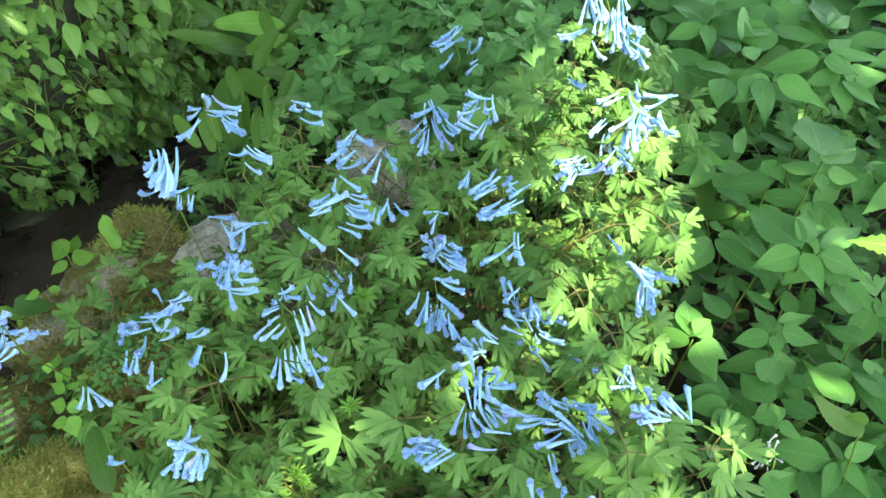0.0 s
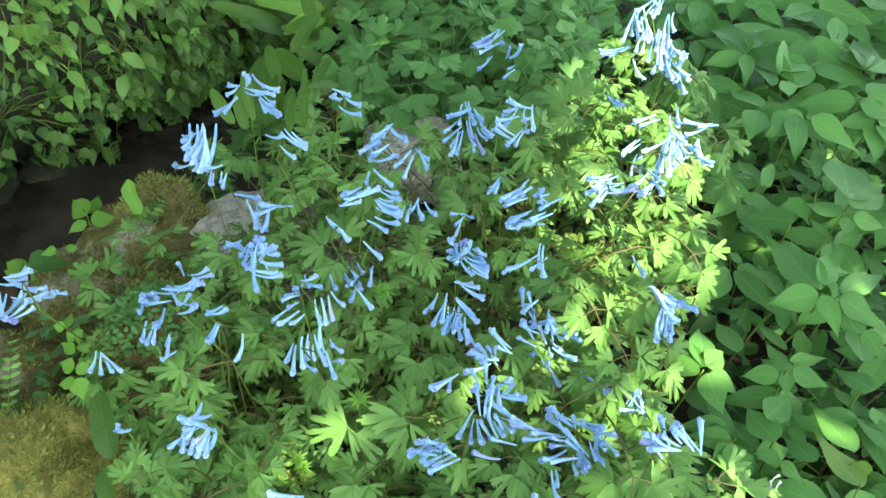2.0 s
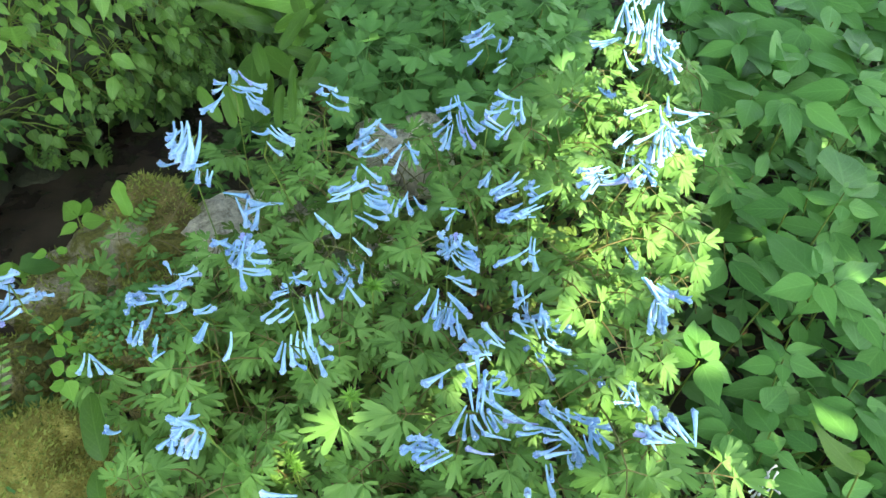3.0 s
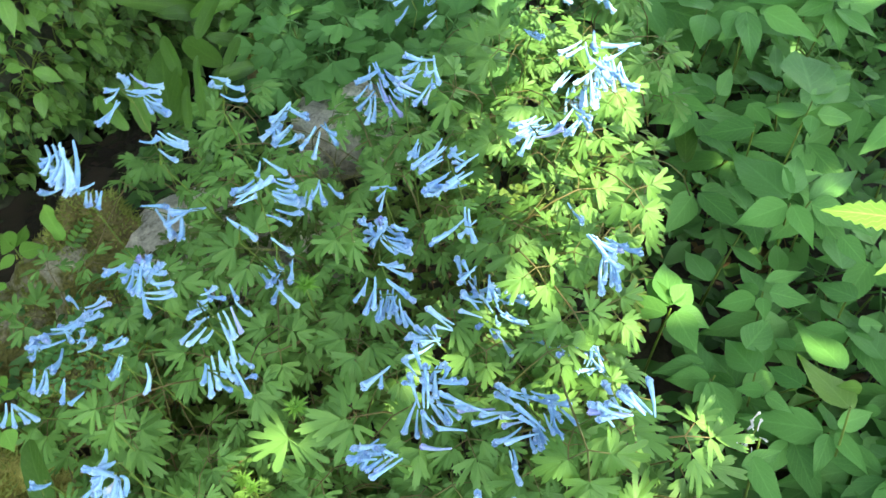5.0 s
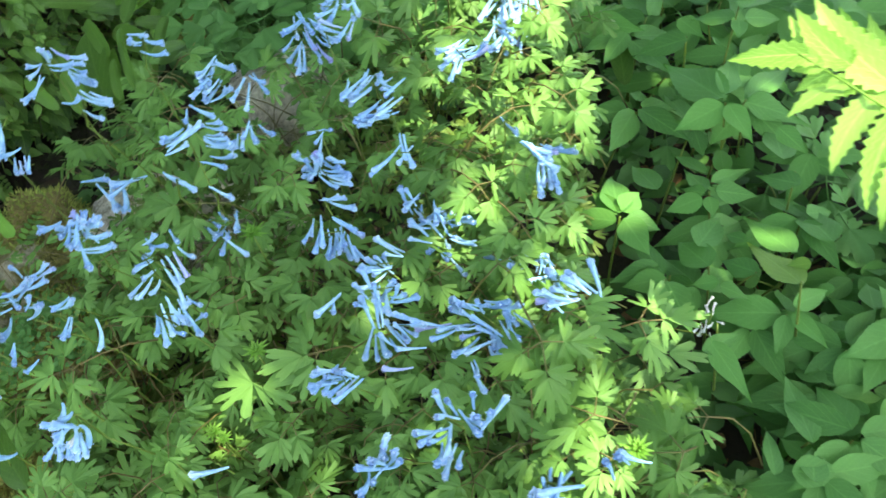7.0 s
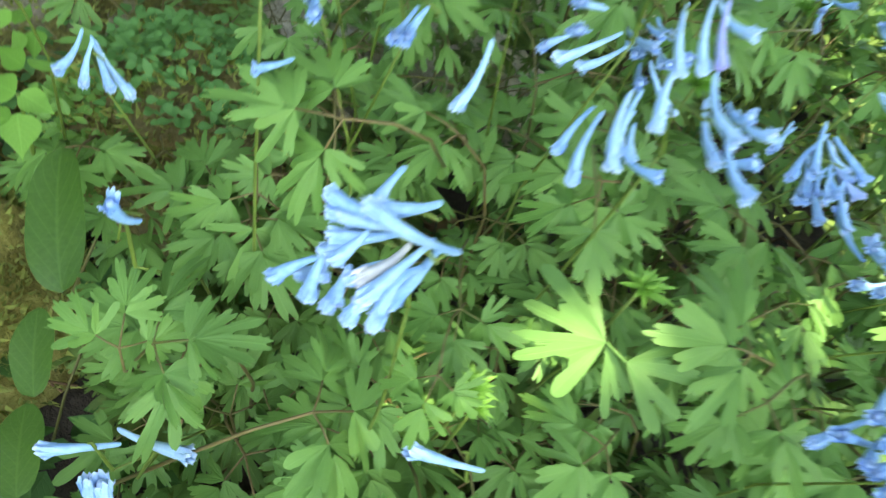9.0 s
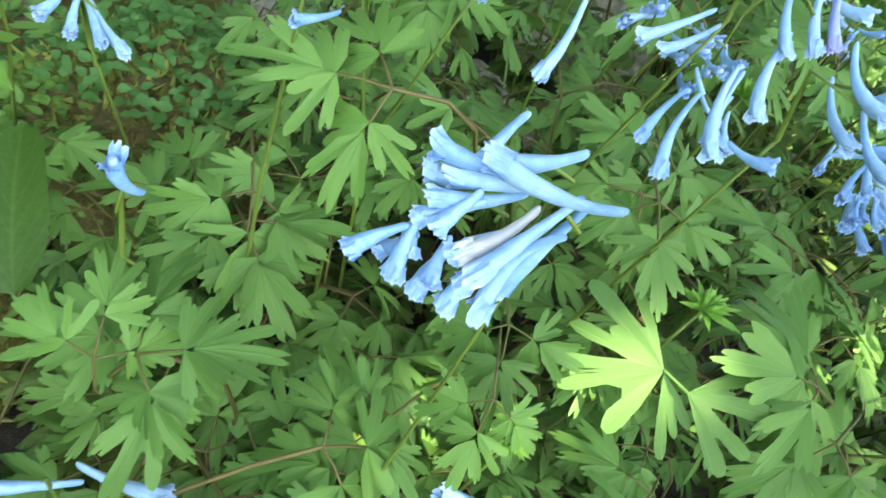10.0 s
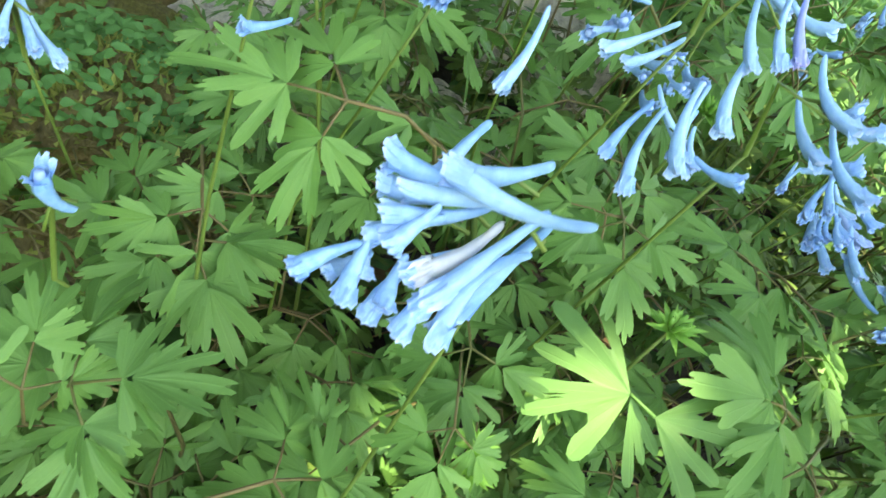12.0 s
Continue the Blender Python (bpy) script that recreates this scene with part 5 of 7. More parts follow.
flower(head, (-0.079, 0.347, 0.244), (-0.079, 0.359, 0.264))
flower(head, (-0.071, 0.347, 0.253), (-0.075, 0.360, 0.272))
flower(head, (-0.069, 0.354, 0.255), (-0.071, 0.363, 0.265))
flower(head, (-0.063, 0.360, 0.261), (-0.065, 0.372, 0.281))
flower(head, (-0.063, 0.367, 0.275), (-0.070, 0.377, 0.291))
flower(head, (-0.059, 0.364, 0.279), (-0.065, 0.374, 0.296))
flower(head, (-0.055, 0.367, 0.281), (-0.061, 0.377, 0.296))
head = flowering_plant((-0.117, 0.291, 0.252), (-0.78, -0.50, -0.37), (0.46, -0.56, -0.69), 0, 60, 0.02, 0.3, root=(-0.112, 0.340))
flower(head, (-0.1270, 0.2895, 0.2654), (-0.1052, 0.2792, 0.2715))
flower(head, (-0.1336, 0.2917, 0.2619), (-0.1189, 0.2887, 0.2648))
flower(head, (-0.1298, 0.2918, 0.2571), (-0.1134, 0.2868, 0.2652))
flower(head, (-0.1240, 0.2923, 0.2598), (-0.1203, 0.2993, 0.2694))
flower(head, (-0.1227, 0.2917, 0.2629), (-0.1113, 0.2899, 0.2719))
flower(head, (-0.1311, 0.2885, 0.2538), (-0.1162, 0.2882, 0.2630))
flower(head, (-0.1275, 0.2842, 0.2514), (-0.1224, 0.2892, 0.2593))
flower(head, (-0.1382, 0.2821, 0.2422), (-0.1302, 0.2866, 0.2497))
flower(head, (-0.1343, 0.2860, 0.2420), (-0.1281, 0.2885, 0.2477))
flower(head, (-0.1294, 0.2812, 0.2412), (-0.1292, 0.2874, 0.2530))
flower(head, (-0.1238, 0.2800, 0.2441), (-0.1236, 0.2872, 0.2506))
flower(head, (-0.1218, 0.2865, 0.2476), (-0.1139, 0.2871, 0.2620), me=FADED)
flower(head, (-0.1193, 0.2818, 0.2464), (-0.1102, 0.2837, 0.2684))
flower(head, (-0.1150, 0.2808, 0.2396), (-0.1097, 0.2818, 0.2624))
flower(head, (-0.1236, 0.2836, 0.2479), (-0.1155, 0.2872, 0.2563))
flower(head, (-0.1143, 0.2850, 0.2424), (-0.1087, 0.2845, 0.2664))
flower(head, (-0.1278, 0.2846, 0.2447), (-0.1271, 0.2888, 0.2520))
flower(head, (-0.1312, 0.2869, 0.2500), (-0.1209, 0.2892, 0.2578), bud=True)
flower(head, (-0.1252, 0.2822, 0.2391), (-0.1218, 0.2873, 0.2493))
flower(head, (-0.1207, 0.2803, 0.2401), (-0.1162, 0.2859, 0.2524))
flower(head, (-0.1197, 0.2835, 0.2431), (-0.1130, 0.2870, 0.2567))
flower(head, (-0.1330, 0.2929, 0.2567), (-0.1214, 0.2910, 0.2604))
head = flowering_plant((-0.183, 0.313, 0.213), (0.1, -0.6, 0.8), (0.98, 0.1, 0.1), 0, 20, 0.005, 0.5)
flower(head, (-0.184, 0.303, 0.226), (-0.180, 0.313, 0.211), me=WIDE)
head = flowering_plant((-0.281, 0.379, 0.254), (-0.91, -0.36, -0.20), (0.30, -0.61, -0.73), 0, 0, 0.016, 0.4)
flower(head, (-0.276, 0.387, 0.264), (-0.291, 0.384, 0.262))
flower(head, (-0.271, 0.388, 0.251), (-0.293, 0.387, 0.259))
flower(head, (-0.266, 0.392, 0.251), (-0.284, 0.387, 0.253))
flower(head, (-0.269, 0.395, 0.244), (-0.292, 0.384, 0.244))
flower(head, (-0.256, 0.387, 0.254), (-0.269, 0.388, 0.251))
flower(head, (-0.254, 0.379, 0.263), (-0.270, 0.386, 0.246))
flower(head, (-0.276, 0.382, 0.248), (-0.287, 0.365, 0.241))
flower(head, (-0.284, 0.390, 0.248), (-0.294, 0.369, 0.239))
flower(head, (-0.285, 0.362, 0.247), (-0.293, 0.377, 0.256))
flower(head, (-0.292, 0.358, 0.243), (-0.292, 0.381, 0.250))
flower(head, (-0.283, 0.363, 0.245), (-0.293, 0.372, 0.247))
flower(head, (-0.276, 0.363, 0.244), (-0.302, 0.369, 0.243))
flower(head, (-0.278, 0.379, 0.265), (-0.293, 0.378, 0.263))
flower(head, (-0.271, 0.389, 0.271), (-0.292, 0.384, 0.263))
head = flowering_plant((-0.219, 0.359, 0.216), (0.05, -0.73, -0.68), (0.99, 0.11, 0.08), 0, 0, 0.005, 0.9, few=True)
flower(head, (-0.226, 0.349, 0.215), (-0.226, 0.365, 0.222))
flower(head, (-0.211, 0.355, 0.211), (-0.224, 0.366, 0.220))
flower(head, (-0.217, 0.350, 0.213), (-0.222, 0.364, 0.221))
flower(head, (-0.205, 0.358, 0.210), (-0.223, 0.366, 0.219))
head = flowering_plant((-0.069, 0.451, 0.290), (0.76, -0.49, -0.43), (0.99, 0.11, 0.08), 0, 0, 0.000, 0.0, few=True)
flower(head, (-0.060, 0.448, 0.281), (-0.080, 0.456, 0.296))
head = flowering_plant((-0.044, 0.443, 0.280), (0.79, -0.46, -0.40), (0.99, 0.11, 0.08), 0, 0, 0.000, 0.0, few=True)
flower(head, (-0.034, 0.435, 0.281), (-0.051, 0.446, 0.287))
head = flowering_plant((-0.055, 0.449, 0.250), (0.31, -0.69, -0.65), (1.00, -0.00, -0.05), 0, 0, 0.013, 0.5)
flower(head, (-0.055, 0.444, 0.253), (-0.064, 0.455, 0.252))
flower(head, (-0.056, 0.436, 0.252), (-0.068, 0.456, 0.246))
flower(head, (-0.051, 0.450, 0.253), (-0.058, 0.461, 0.252))
flower(head, (-0.045, 0.445, 0.244), (-0.048, 0.461, 0.248))
flower(head, (-0.044, 0.438, 0.252), (-0.046, 0.463, 0.249))
flower(head, (-0.050, 0.436, 0.248), (-0.054, 0.447, 0.246))
flower(head, (-0.039, 0.433, 0.230), (-0.056, 0.444, 0.243))
flower(head, (-0.062, 0.442, 0.244), (-0.060, 0.454, 0.242))
flower(head, (-0.057, 0.431, 0.239), (-0.056, 0.456, 0.235))
flowering_plant((-0.154, 0.531, 0.240), (-0.04, -0.73, -0.68), (1.00, -0.00, -0.05), 6, 200, 0.046, 0.5)
head = flowering_plant((0.047, 0.547, 0.280), (-0.04, -0.73, -0.68), (0.99, 0.11, 0.08), 0, 0, 0.003, 0.9, few=True)
flower(head, (0.035, 0.541, 0.274), (0.044, 0.555, 0.281), bud=True)
flower(head, (0.041, 0.536, 0.279), (0.044, 0.551, 0.287), bud=True)
flower(head, (0.038, 0.544, 0.275), (0.043, 0.558, 0.280), bud=True)
flower(head, (0.036, 0.543, 0.279), (0.042, 0.555, 0.280), bud=True)
head = flowering_plant((0.016, 0.522, 0.260), (-0.04, -0.73, -0.68), (0.99, 0.11, 0.08), 0, 0, 0.004, 0.9, few=True)
flower(head, (0.006, 0.523, 0.263), (0.020, 0.531, 0.259), bud=True)
flower(head, (0.012, 0.512, 0.260), (0.019, 0.525, 0.261), bud=True)
flower(head, (0.014, 0.507, 0.253), (0.018, 0.524, 0.260), bud=True)
flower(head, (0.027, 0.519, 0.266), (0.019, 0.528, 0.261), bud=True)
head = flowering_plant((0.088, 0.259, 0.250), (-0.50, -0.70, -0.50), (0.98, -0.11, -0.15), 0, 0, 0.011, 0.9)
flower(head, (0.079, 0.262, 0.256), (0.092, 0.265, 0.246))
flower(head, (0.066, 0.257, 0.253), (0.087, 0.265, 0.240))
flower(head, (0.087, 0.267, 0.262), (0.091, 0.265, 0.249))
flower(head, (0.081, 0.273, 0.265), (0.087, 0.265, 0.242))
flower(head, (0.069, 0.250, 0.251), (0.082, 0.261, 0.247))
flower(head, (0.073, 0.253, 0.249), (0.084, 0.260, 0.242))
flower(head, (0.076, 0.239, 0.247), (0.081, 0.254, 0.244))
flower(head, (0.084, 0.243, 0.243), (0.086, 0.262, 0.245))
flower(head, (0.079, 0.239, 0.247), (0.087, 0.264, 0.245))
flower(head, (0.088, 0.240, 0.240), (0.091, 0.252, 0.236))
flower(head, (0.079, 0.236, 0.237), (0.088, 0.259, 0.233))
flower(head, (0.104, 0.255, 0.253), (0.094, 0.264, 0.249))
flower(head, (0.101, 0.245, 0.260), (0.092, 0.267, 0.252))
flower(head, (0.108, 0.261, 0.255), (0.102, 0.261, 0.244))
flower(head, (0.120, 0.270, 0.255), (0.102, 0.259, 0.241))
flower(head, (0.101, 0.267, 0.263), (0.100, 0.266, 0.251))
flower(head, (0.100, 0.250, 0.268), (0.098, 0.263, 0.248))
head = flowering_plant((0.051, 0.247, 0.250), (-0.86, -0.45, -0.24), (0.86, -0.35, -0.38), 0, 0, 0.007, 0.5)
flower(head, (0.053, 0.247, 0.260), (0.051, 0.245, 0.248))
flower(head, (0.056, 0.250, 0.267), (0.044, 0.245, 0.244))
flower(head, (0.046, 0.240, 0.258), (0.052, 0.244, 0.247))
flower(head, (0.034, 0.245, 0.249), (0.056, 0.247, 0.239))
flower(head, (0.060, 0.241, 0.256), (0.052, 0.242, 0.247))
flower(head, (0.058, 0.242, 0.264), (0.048, 0.245, 0.241))
flower(head, (0.045, 0.235, 0.248), (0.048, 0.245, 0.241))
flower(head, (0.038, 0.224, 0.256), (0.042, 0.244, 0.243))
flower(head, (0.045, 0.241, 0.259), (0.051, 0.244, 0.248))
flower(head, (0.053, 0.238, 0.265), (0.051, 0.252, 0.246))
head = flowering_plant((0.171, 0.222, 0.260), (0.93, -0.32, -0.18), (-0.01, -0.71, -0.70), 0, 0, 0.005, 0.3, few=True)
flower(head, (0.163, 0.222, 0.266), (0.179, 0.217, 0.258))
flower(head, (0.157, 0.219, 0.261), (0.161, 0.216, 0.249))
flower(head, (0.163, 0.218, 0.266), (0.169, 0.219, 0.256))
flowering_plant((0.134, 0.215, 0.250), (-0.64, -0.63, -0.43), (0.98, -0.11, -0.15), 7, 120, 0.017, 0.5)
flowering_plant((-0.157, 0.259, 0.135), (-0.03, 0.57, 0.82), (0.99, 0.05, 0.11), 4, 80, 0.018, 0.6)
flowering_plant((0.267, 0.361, 0.170), (-0.3, -0.6, 0.4), (0.3, 0.3, 0.9), 11, 220, 0.024, 0.4, 0.36, faded=True)
flowering_plant((-0.184, 0.288, 0.135), (-0.85, -0.41, -0.33), (0.96, 0.17, 0.23), 1, 8, 0.001, 0.0)
flowering_plant((-0.161, 0.300, 0.125), (0.97, 0.02, 0.25), (0.96, 0.17, 0.23), 1, 8, 0.001, 0.0)
flowering_plant((-0.077, 0.315, 0.160), (-0.92, -0.29, -0.26), (0.92, 0.20, 0.34), 1, 8, 0.000, 0.0)

REGION = [(-.31, .47), (-.27, .43), (-.30, .50), (-.28, .58), (-.24, .64), (-.18, .67), (-.11, .68), (-.06, .64), (.0, .66), (.06, .70), (.10, .76), (.15, .84), (.25, .90), (.26, .66), (.215, .50), (.17, .44), (.20, .35), (.25, .26), (.255, .17), (-.14, .17), (-.165, .25), (-.19, .33), (-.235, .385)]


def inside(x, y, poly):
    hit = False
    for (ax, ay), (bx, by) in zip(poly, poly[1:] + poly[:1]):
        if (ay > y) != (by > y) and x < (bx - ax) * (y - ay) / (by - ay) + ax:
            hit = not hit
    return hit


def corydalis_leaf(place, along, up, scale, shape=None):
    place = Vector(place)
    owner = min(plants, key=lambda p: (p[1].xy - place.xy).length)[0]
    return piece("leaf", chance.choice(LEAVES) if shape is None else shape, owner, frame_of(place, along, up) @ Matrix.Scale(scale, 4))


def canopy(x, y):
    """How high the corydalis leaves stand: low in front, higher behind and on the sunny side."""
    step = lambda v: max(0.0, min(1.0, v))
    z = 0.165 + 0.45 * max(-0.1, min(0.27, y - 0.33)) + 0.06 * step((x - 0.095) / 0.05) * (1 - step((y - 0.4) / 0.15))
    return z + 0.02 * noise.noise((x * 9, y * 9, 2)) - 0.1 * step((-0.15 - x) / 0.1) * step((y - 0.34) / 0.1)


corydalis_leaf((-0.143, 0.352, 0.236), (-0.97, -0.14, -0.17), (0.05, -0.90, 1.04), 0.70)
corydalis_leaf((-0.173, 0.389, 0.163), (0.20, -0.70, -0.69), (0.15, -0.78, 1.20), 0.74)
corydalis_leaf((-0.191, 0.397, 0.151), (-0.88, -0.29, -0.37), (0.21, -0.77, 1.21), 0.74)
corydalis_leaf((-0.173, 0.310, 0.166), (0.80, 0.10, 0.59), (0.20, -0.62, 1.36), 0.70)
corydalis_leaf((-0.181, 0.305, 0.165), (-0.07, 0.45, 0.89), (0.24, -0.59, 1.37), 0.55)
corydalis_leaf((-0.138, 0.339, 0.105), (0.42, 0.34, 0.84), (0.01, -0.58, 1.42), 0.74)
corydalis_leaf((-0.153, 0.336, 0.100), (-0.24, 0.46, 0.85), (0.07, -0.56, 1.42), 0.74)
corydalis_leaf((0.015, 0.355, 0.190), (-0.61, -0.51, -0.61), (-0.58, -0.65, 1.09), 0.70)
corydalis_leaf((-0.064, 0.378, 0.225), (0.20, -0.70, -0.69), (-0.32, -0.85, 1.01), 0.59)
corydalis_leaf((-0.106, 0.342, 0.142), (-0.61, -0.51, -0.61), (-0.12, -0.66, 1.35), 0.67)
corydalis_leaf((-0.092, 0.340, 0.195), (0.20, -0.70, -0.69), (-0.21, -0.76, 1.21), 0.52)
corydalis_leaf((-0.093, 0.314, 0.194), (0.03, -0.69, -0.72), (-0.23, -0.70, 1.28), 0.44)
corydalis_leaf((-0.056, 0.428, 0.219), (-0.09, -0.80, -0.59), (0.29, -0.62, 1.33), 0.74)
corydalis_leaf((0.126, 0.447, 0.250), (0.41, -0.73, -0.55), (-0.04, -0.69, 1.32), 0.74)
corydalis_leaf((0.143, 0.304, 0.250), (0.08, -0.80, -0.60), (-0.08, -0.50, 1.46), 0.89)
corydalis_leaf((0.074, 0.589, 0.307), (-0.94, 0.05, 0.33), (0.06, -0.84, 1.13), 0.81)
corydalis_leaf((0.090, 0.410, 0.207), (-0.89, -0.42, -0.15), (0.03, -0.61, 1.39), 0.67)
corydalis_leaf((0.212, 0.344, 0.170), (0.99, -0.14, 0.00), (-0.20, -0.48, 1.45), 0.89)
corydalis_leaf((0.110, 0.657, 0.300), (-0.93, 0.07, 0.35), (-0.10, -0.88, 1.07), 0.89)
corydalis_leaf((0.193, 0.478, 0.290), (0.52, -0.64, -0.56), (-0.25, -0.76, 1.19), 0.74)
corydalis_leaf((0.196, 0.582, 0.300), (0.52, -0.64, -0.56), (-0.23, -0.83, 1.11), 0.67)
corydalis_leaf((-0.004, 0.480, 0.260), (-0.84, -0.46, -0.29), (0.07, -0.76, 1.24), 0.67)
corydalis_leaf((0.149, 0.414, 0.240), (0.36, -0.70, -0.62), (-0.19, -0.68, 1.30), 0.74)
corydalis_leaf((0.034, 0.429, 0.200), (0.52, -0.64, -0.56), (0.01, -0.68, 1.34), 0.67)
corydalis_leaf((-0.068, 0.464, 0.260), (-0.97, -0.04, 0.23), (0.18, -0.74, 1.24), 0.89)
corydalis_leaf((-0.311, 0.524, 0.130), (-0.93, 0.07, 0.35), (0.44, -0.63, 1.24), 0.81)
corydalis_leaf((0.003, 0.363, 0.200), (-0.98, -0.15, 0.09), (0.07, -0.61, 1.39), 0.90, BLUNT)
corydalis_leaf((0.172, 0.420, 0.240), (0.63, -0.64, -0.44), (-0.08, -0.71, 1.30), 0.74)
cut_leaf((-0.043, 0.353, 0.191), (-0.42, -0.71, 0.81), [
    ((-0.043, 0.353, 0.191), (-0.99, 0.03, -0.12), 0.0321, [(-1.06, 0.75, 0.20, 0.40), (-0.45, 0.95, 0.10, 0.41), (-0.21, 0.98, 0.09, 0.75), (0.17, 0.91, 0.12, 0.33), (0.63, 1.00, 0.13, 0.61), (1.03, 0.74, 0.13, 0.42)]),
    ((-0.043, 0.353, 0.191), (0.50, -0.58, -0.64), 0.0257, [(-0.26, 0.70, 0.13, 0.38), (-0.03, 0.76, 0.10, 0.57), (0.17, 1.00, 0.10, 0.66)]),
    ((-0.036, 0.348, 0.191), (0.98, -0.19, 0.06), 0.0244, [(-0.72, 0.78, 0.18, 0.33), (-0.23, 0.99, 0.18, 0.56), (0.37, 0.99, 0.14, 0.30), (0.72, 1.00, 0.15, 0.59)])])

def bud_cluster(place, size):
    """A tight rosette of narrow yellow-green bracts round young buds."""
    place = Vector(place)
    owner = min(plants, key=lambda p: (p[1].xy - place.xy).length)[0]
    bm = bmesh.new()
    for k in range(22):
        a, lift = k * 2.4, 0.15 + 0.055 * k
        d = Vector((math.cos(a), math.sin(a) - 0.3, lift))
        ovate(bm, frame_of(place, d, (0, -0.5, 1)), size * chance.uniform(0.7, 1.0) * (1 - 0.02 * k), size * 0.15, chance, fold=0.3, droop=0.2, steps=6)
    for k in range(7):
        d = Vector((math.cos(k * 2.4) * 0.5, math.sin(k * 2.4) * 0.5 - 0.2, 1)).normalized()
        rod(bm, [place, place + d * size * 0.35, place + d * size * 0.5], [size * 0.03, size * 0.07, size * 0.03], 6)
    first = len(bm.faces)
    rod(bm, [(place.x, place.y + 0.03, place.z - 0.10), (place.x, place.y + 0.008, place.z - 0.04), place], [0.0008, 0.0007, 0.0006], 5)
    bm.faces.ensure_lookup_table()
    for f in bm.faces[first:]:
        f.material_index = 1
    piece("flower_bud", mesh_of("flower_bud", bm, FRESH, STEM), owner, Matrix(), "yellow-green young flower bud in bracts")


bud_cluster((-0.038, 0.368, 0.205), 0.014)
bud_cluster((-0.077, 0.338, 0.165), 0.011)
bud_cluster((-0.073, 0.338, 0.155), 0.010)
bud_cluster((0.097, 0.815, 0.240), 0.014)
bud_cluster((0.015, 0.537, 0.250), 0.012)
bud_cluster((0.186, 0.257, 0.200), 0.014)
bud_cluster((-0.036, 0.446, 0.240), 0.014)

def leafy_moss(place, wide, mat=BANKLEAF, seed=14, label="cushion of tiny dark green leaves on a stone"):
    """A cushion of tiny leaves on a low stone."""
    rng = random.Random(seed)
    bm = bmesh.new()
    for _ in range(420):
        a, r = rng.uniform(0, math.tau), wide * math.sqrt(rng.random())
        p = Vector(place) + Vector((r * math.cos(a), r * math.sin(a), 0.018 * (1 - (r / wide) ** 2) + rng.uniform(-0.008, 0.006)))
        d = Vector((rng.uniform(-1, 1), rng.uniform(-1, 1), rng.uniform(-0.2, 0.8)))
        ovate(bm, frame_of(p, d, (rng.uniform(-0.4, 0.4), -0.5, 1)), rng.uniform(0.004, 0.009), rng.uniform(0.003, 0.005), rng, steps=5, wavy=0)
    tagged(new("leafy_moss", mesh_of("leafy_moss", bm, mat)), label, "moss", kind="stuff")


leafy_moss((-0.242, 0.478, 0.134), 0.044, COLUMBINE, 14, "creeping mat of tiny round fresh green leaves")
leafy_moss((-0.278, 0.462, 0.100), 0.030)
leafy_moss((-0.262, 0.522, 0.100), 0.036, COLUMBINE, 21, "creeping mat of tiny round fresh green leaves")
leafy_moss((-0.215, 0.520, 0.092), 0.024, COLUMBINE, 22, "creeping mat of tiny round fresh green leaves")

def hides_flowers(p):
    """Whether a leaf at p would grow up in front of an open raceme."""
    for _, _, top in plants:
        for side in (Vector((0.0, -0.68, 0.73)), Vector((0.1, -0.66, 0.74))):
            s = (p - top).dot(side)
            if s > 0.0 and (p - top - side * s).length < 0.027:
                return True
    for top in (Vector((-0.053, 0.771, 0.175)), Vector((-0.225, 0.655, 0.11)), Vector((-0.32, 0.64, 0.10)), Vector((-0.312, 0.670, 0.12)), Vector((-0.190, 0.680, 0.125)), Vector((-0.242, 0.475, 0.14)), Vector((-0.085, 0.677, 0.075))):
        side = Vector((0.0, -0.71, 0.70))
        s = (p - top).dot(side)
        if s > -0.01 and (p - top - side * s).length < 0.034:
            return True
    for top in (Vector((0.236, 0.500, 0.165)), Vector((0.245, 0.460, 0.165)), Vector((0.215, 0.492, 0.165))):
        s = (p - top).dot(Vector((-0.2, -0.68, 0.70)))
        if s > -0.01 and (p - top - Vector((-0.2, -0.68, 0.70)) * s).length < 0.047:
            return True
    sunny = Vector((-0.040, 0.348, 0.185))
    for side in (Vector((-0.42, -0.71, 0.56)), Vector((0.1, -0.66, 0.74)), SUN):
        s = (p - sunny).dot(side)
        if s > -0.012 and (p - sunny - side * s).length < 0.060:
            return True
    return False


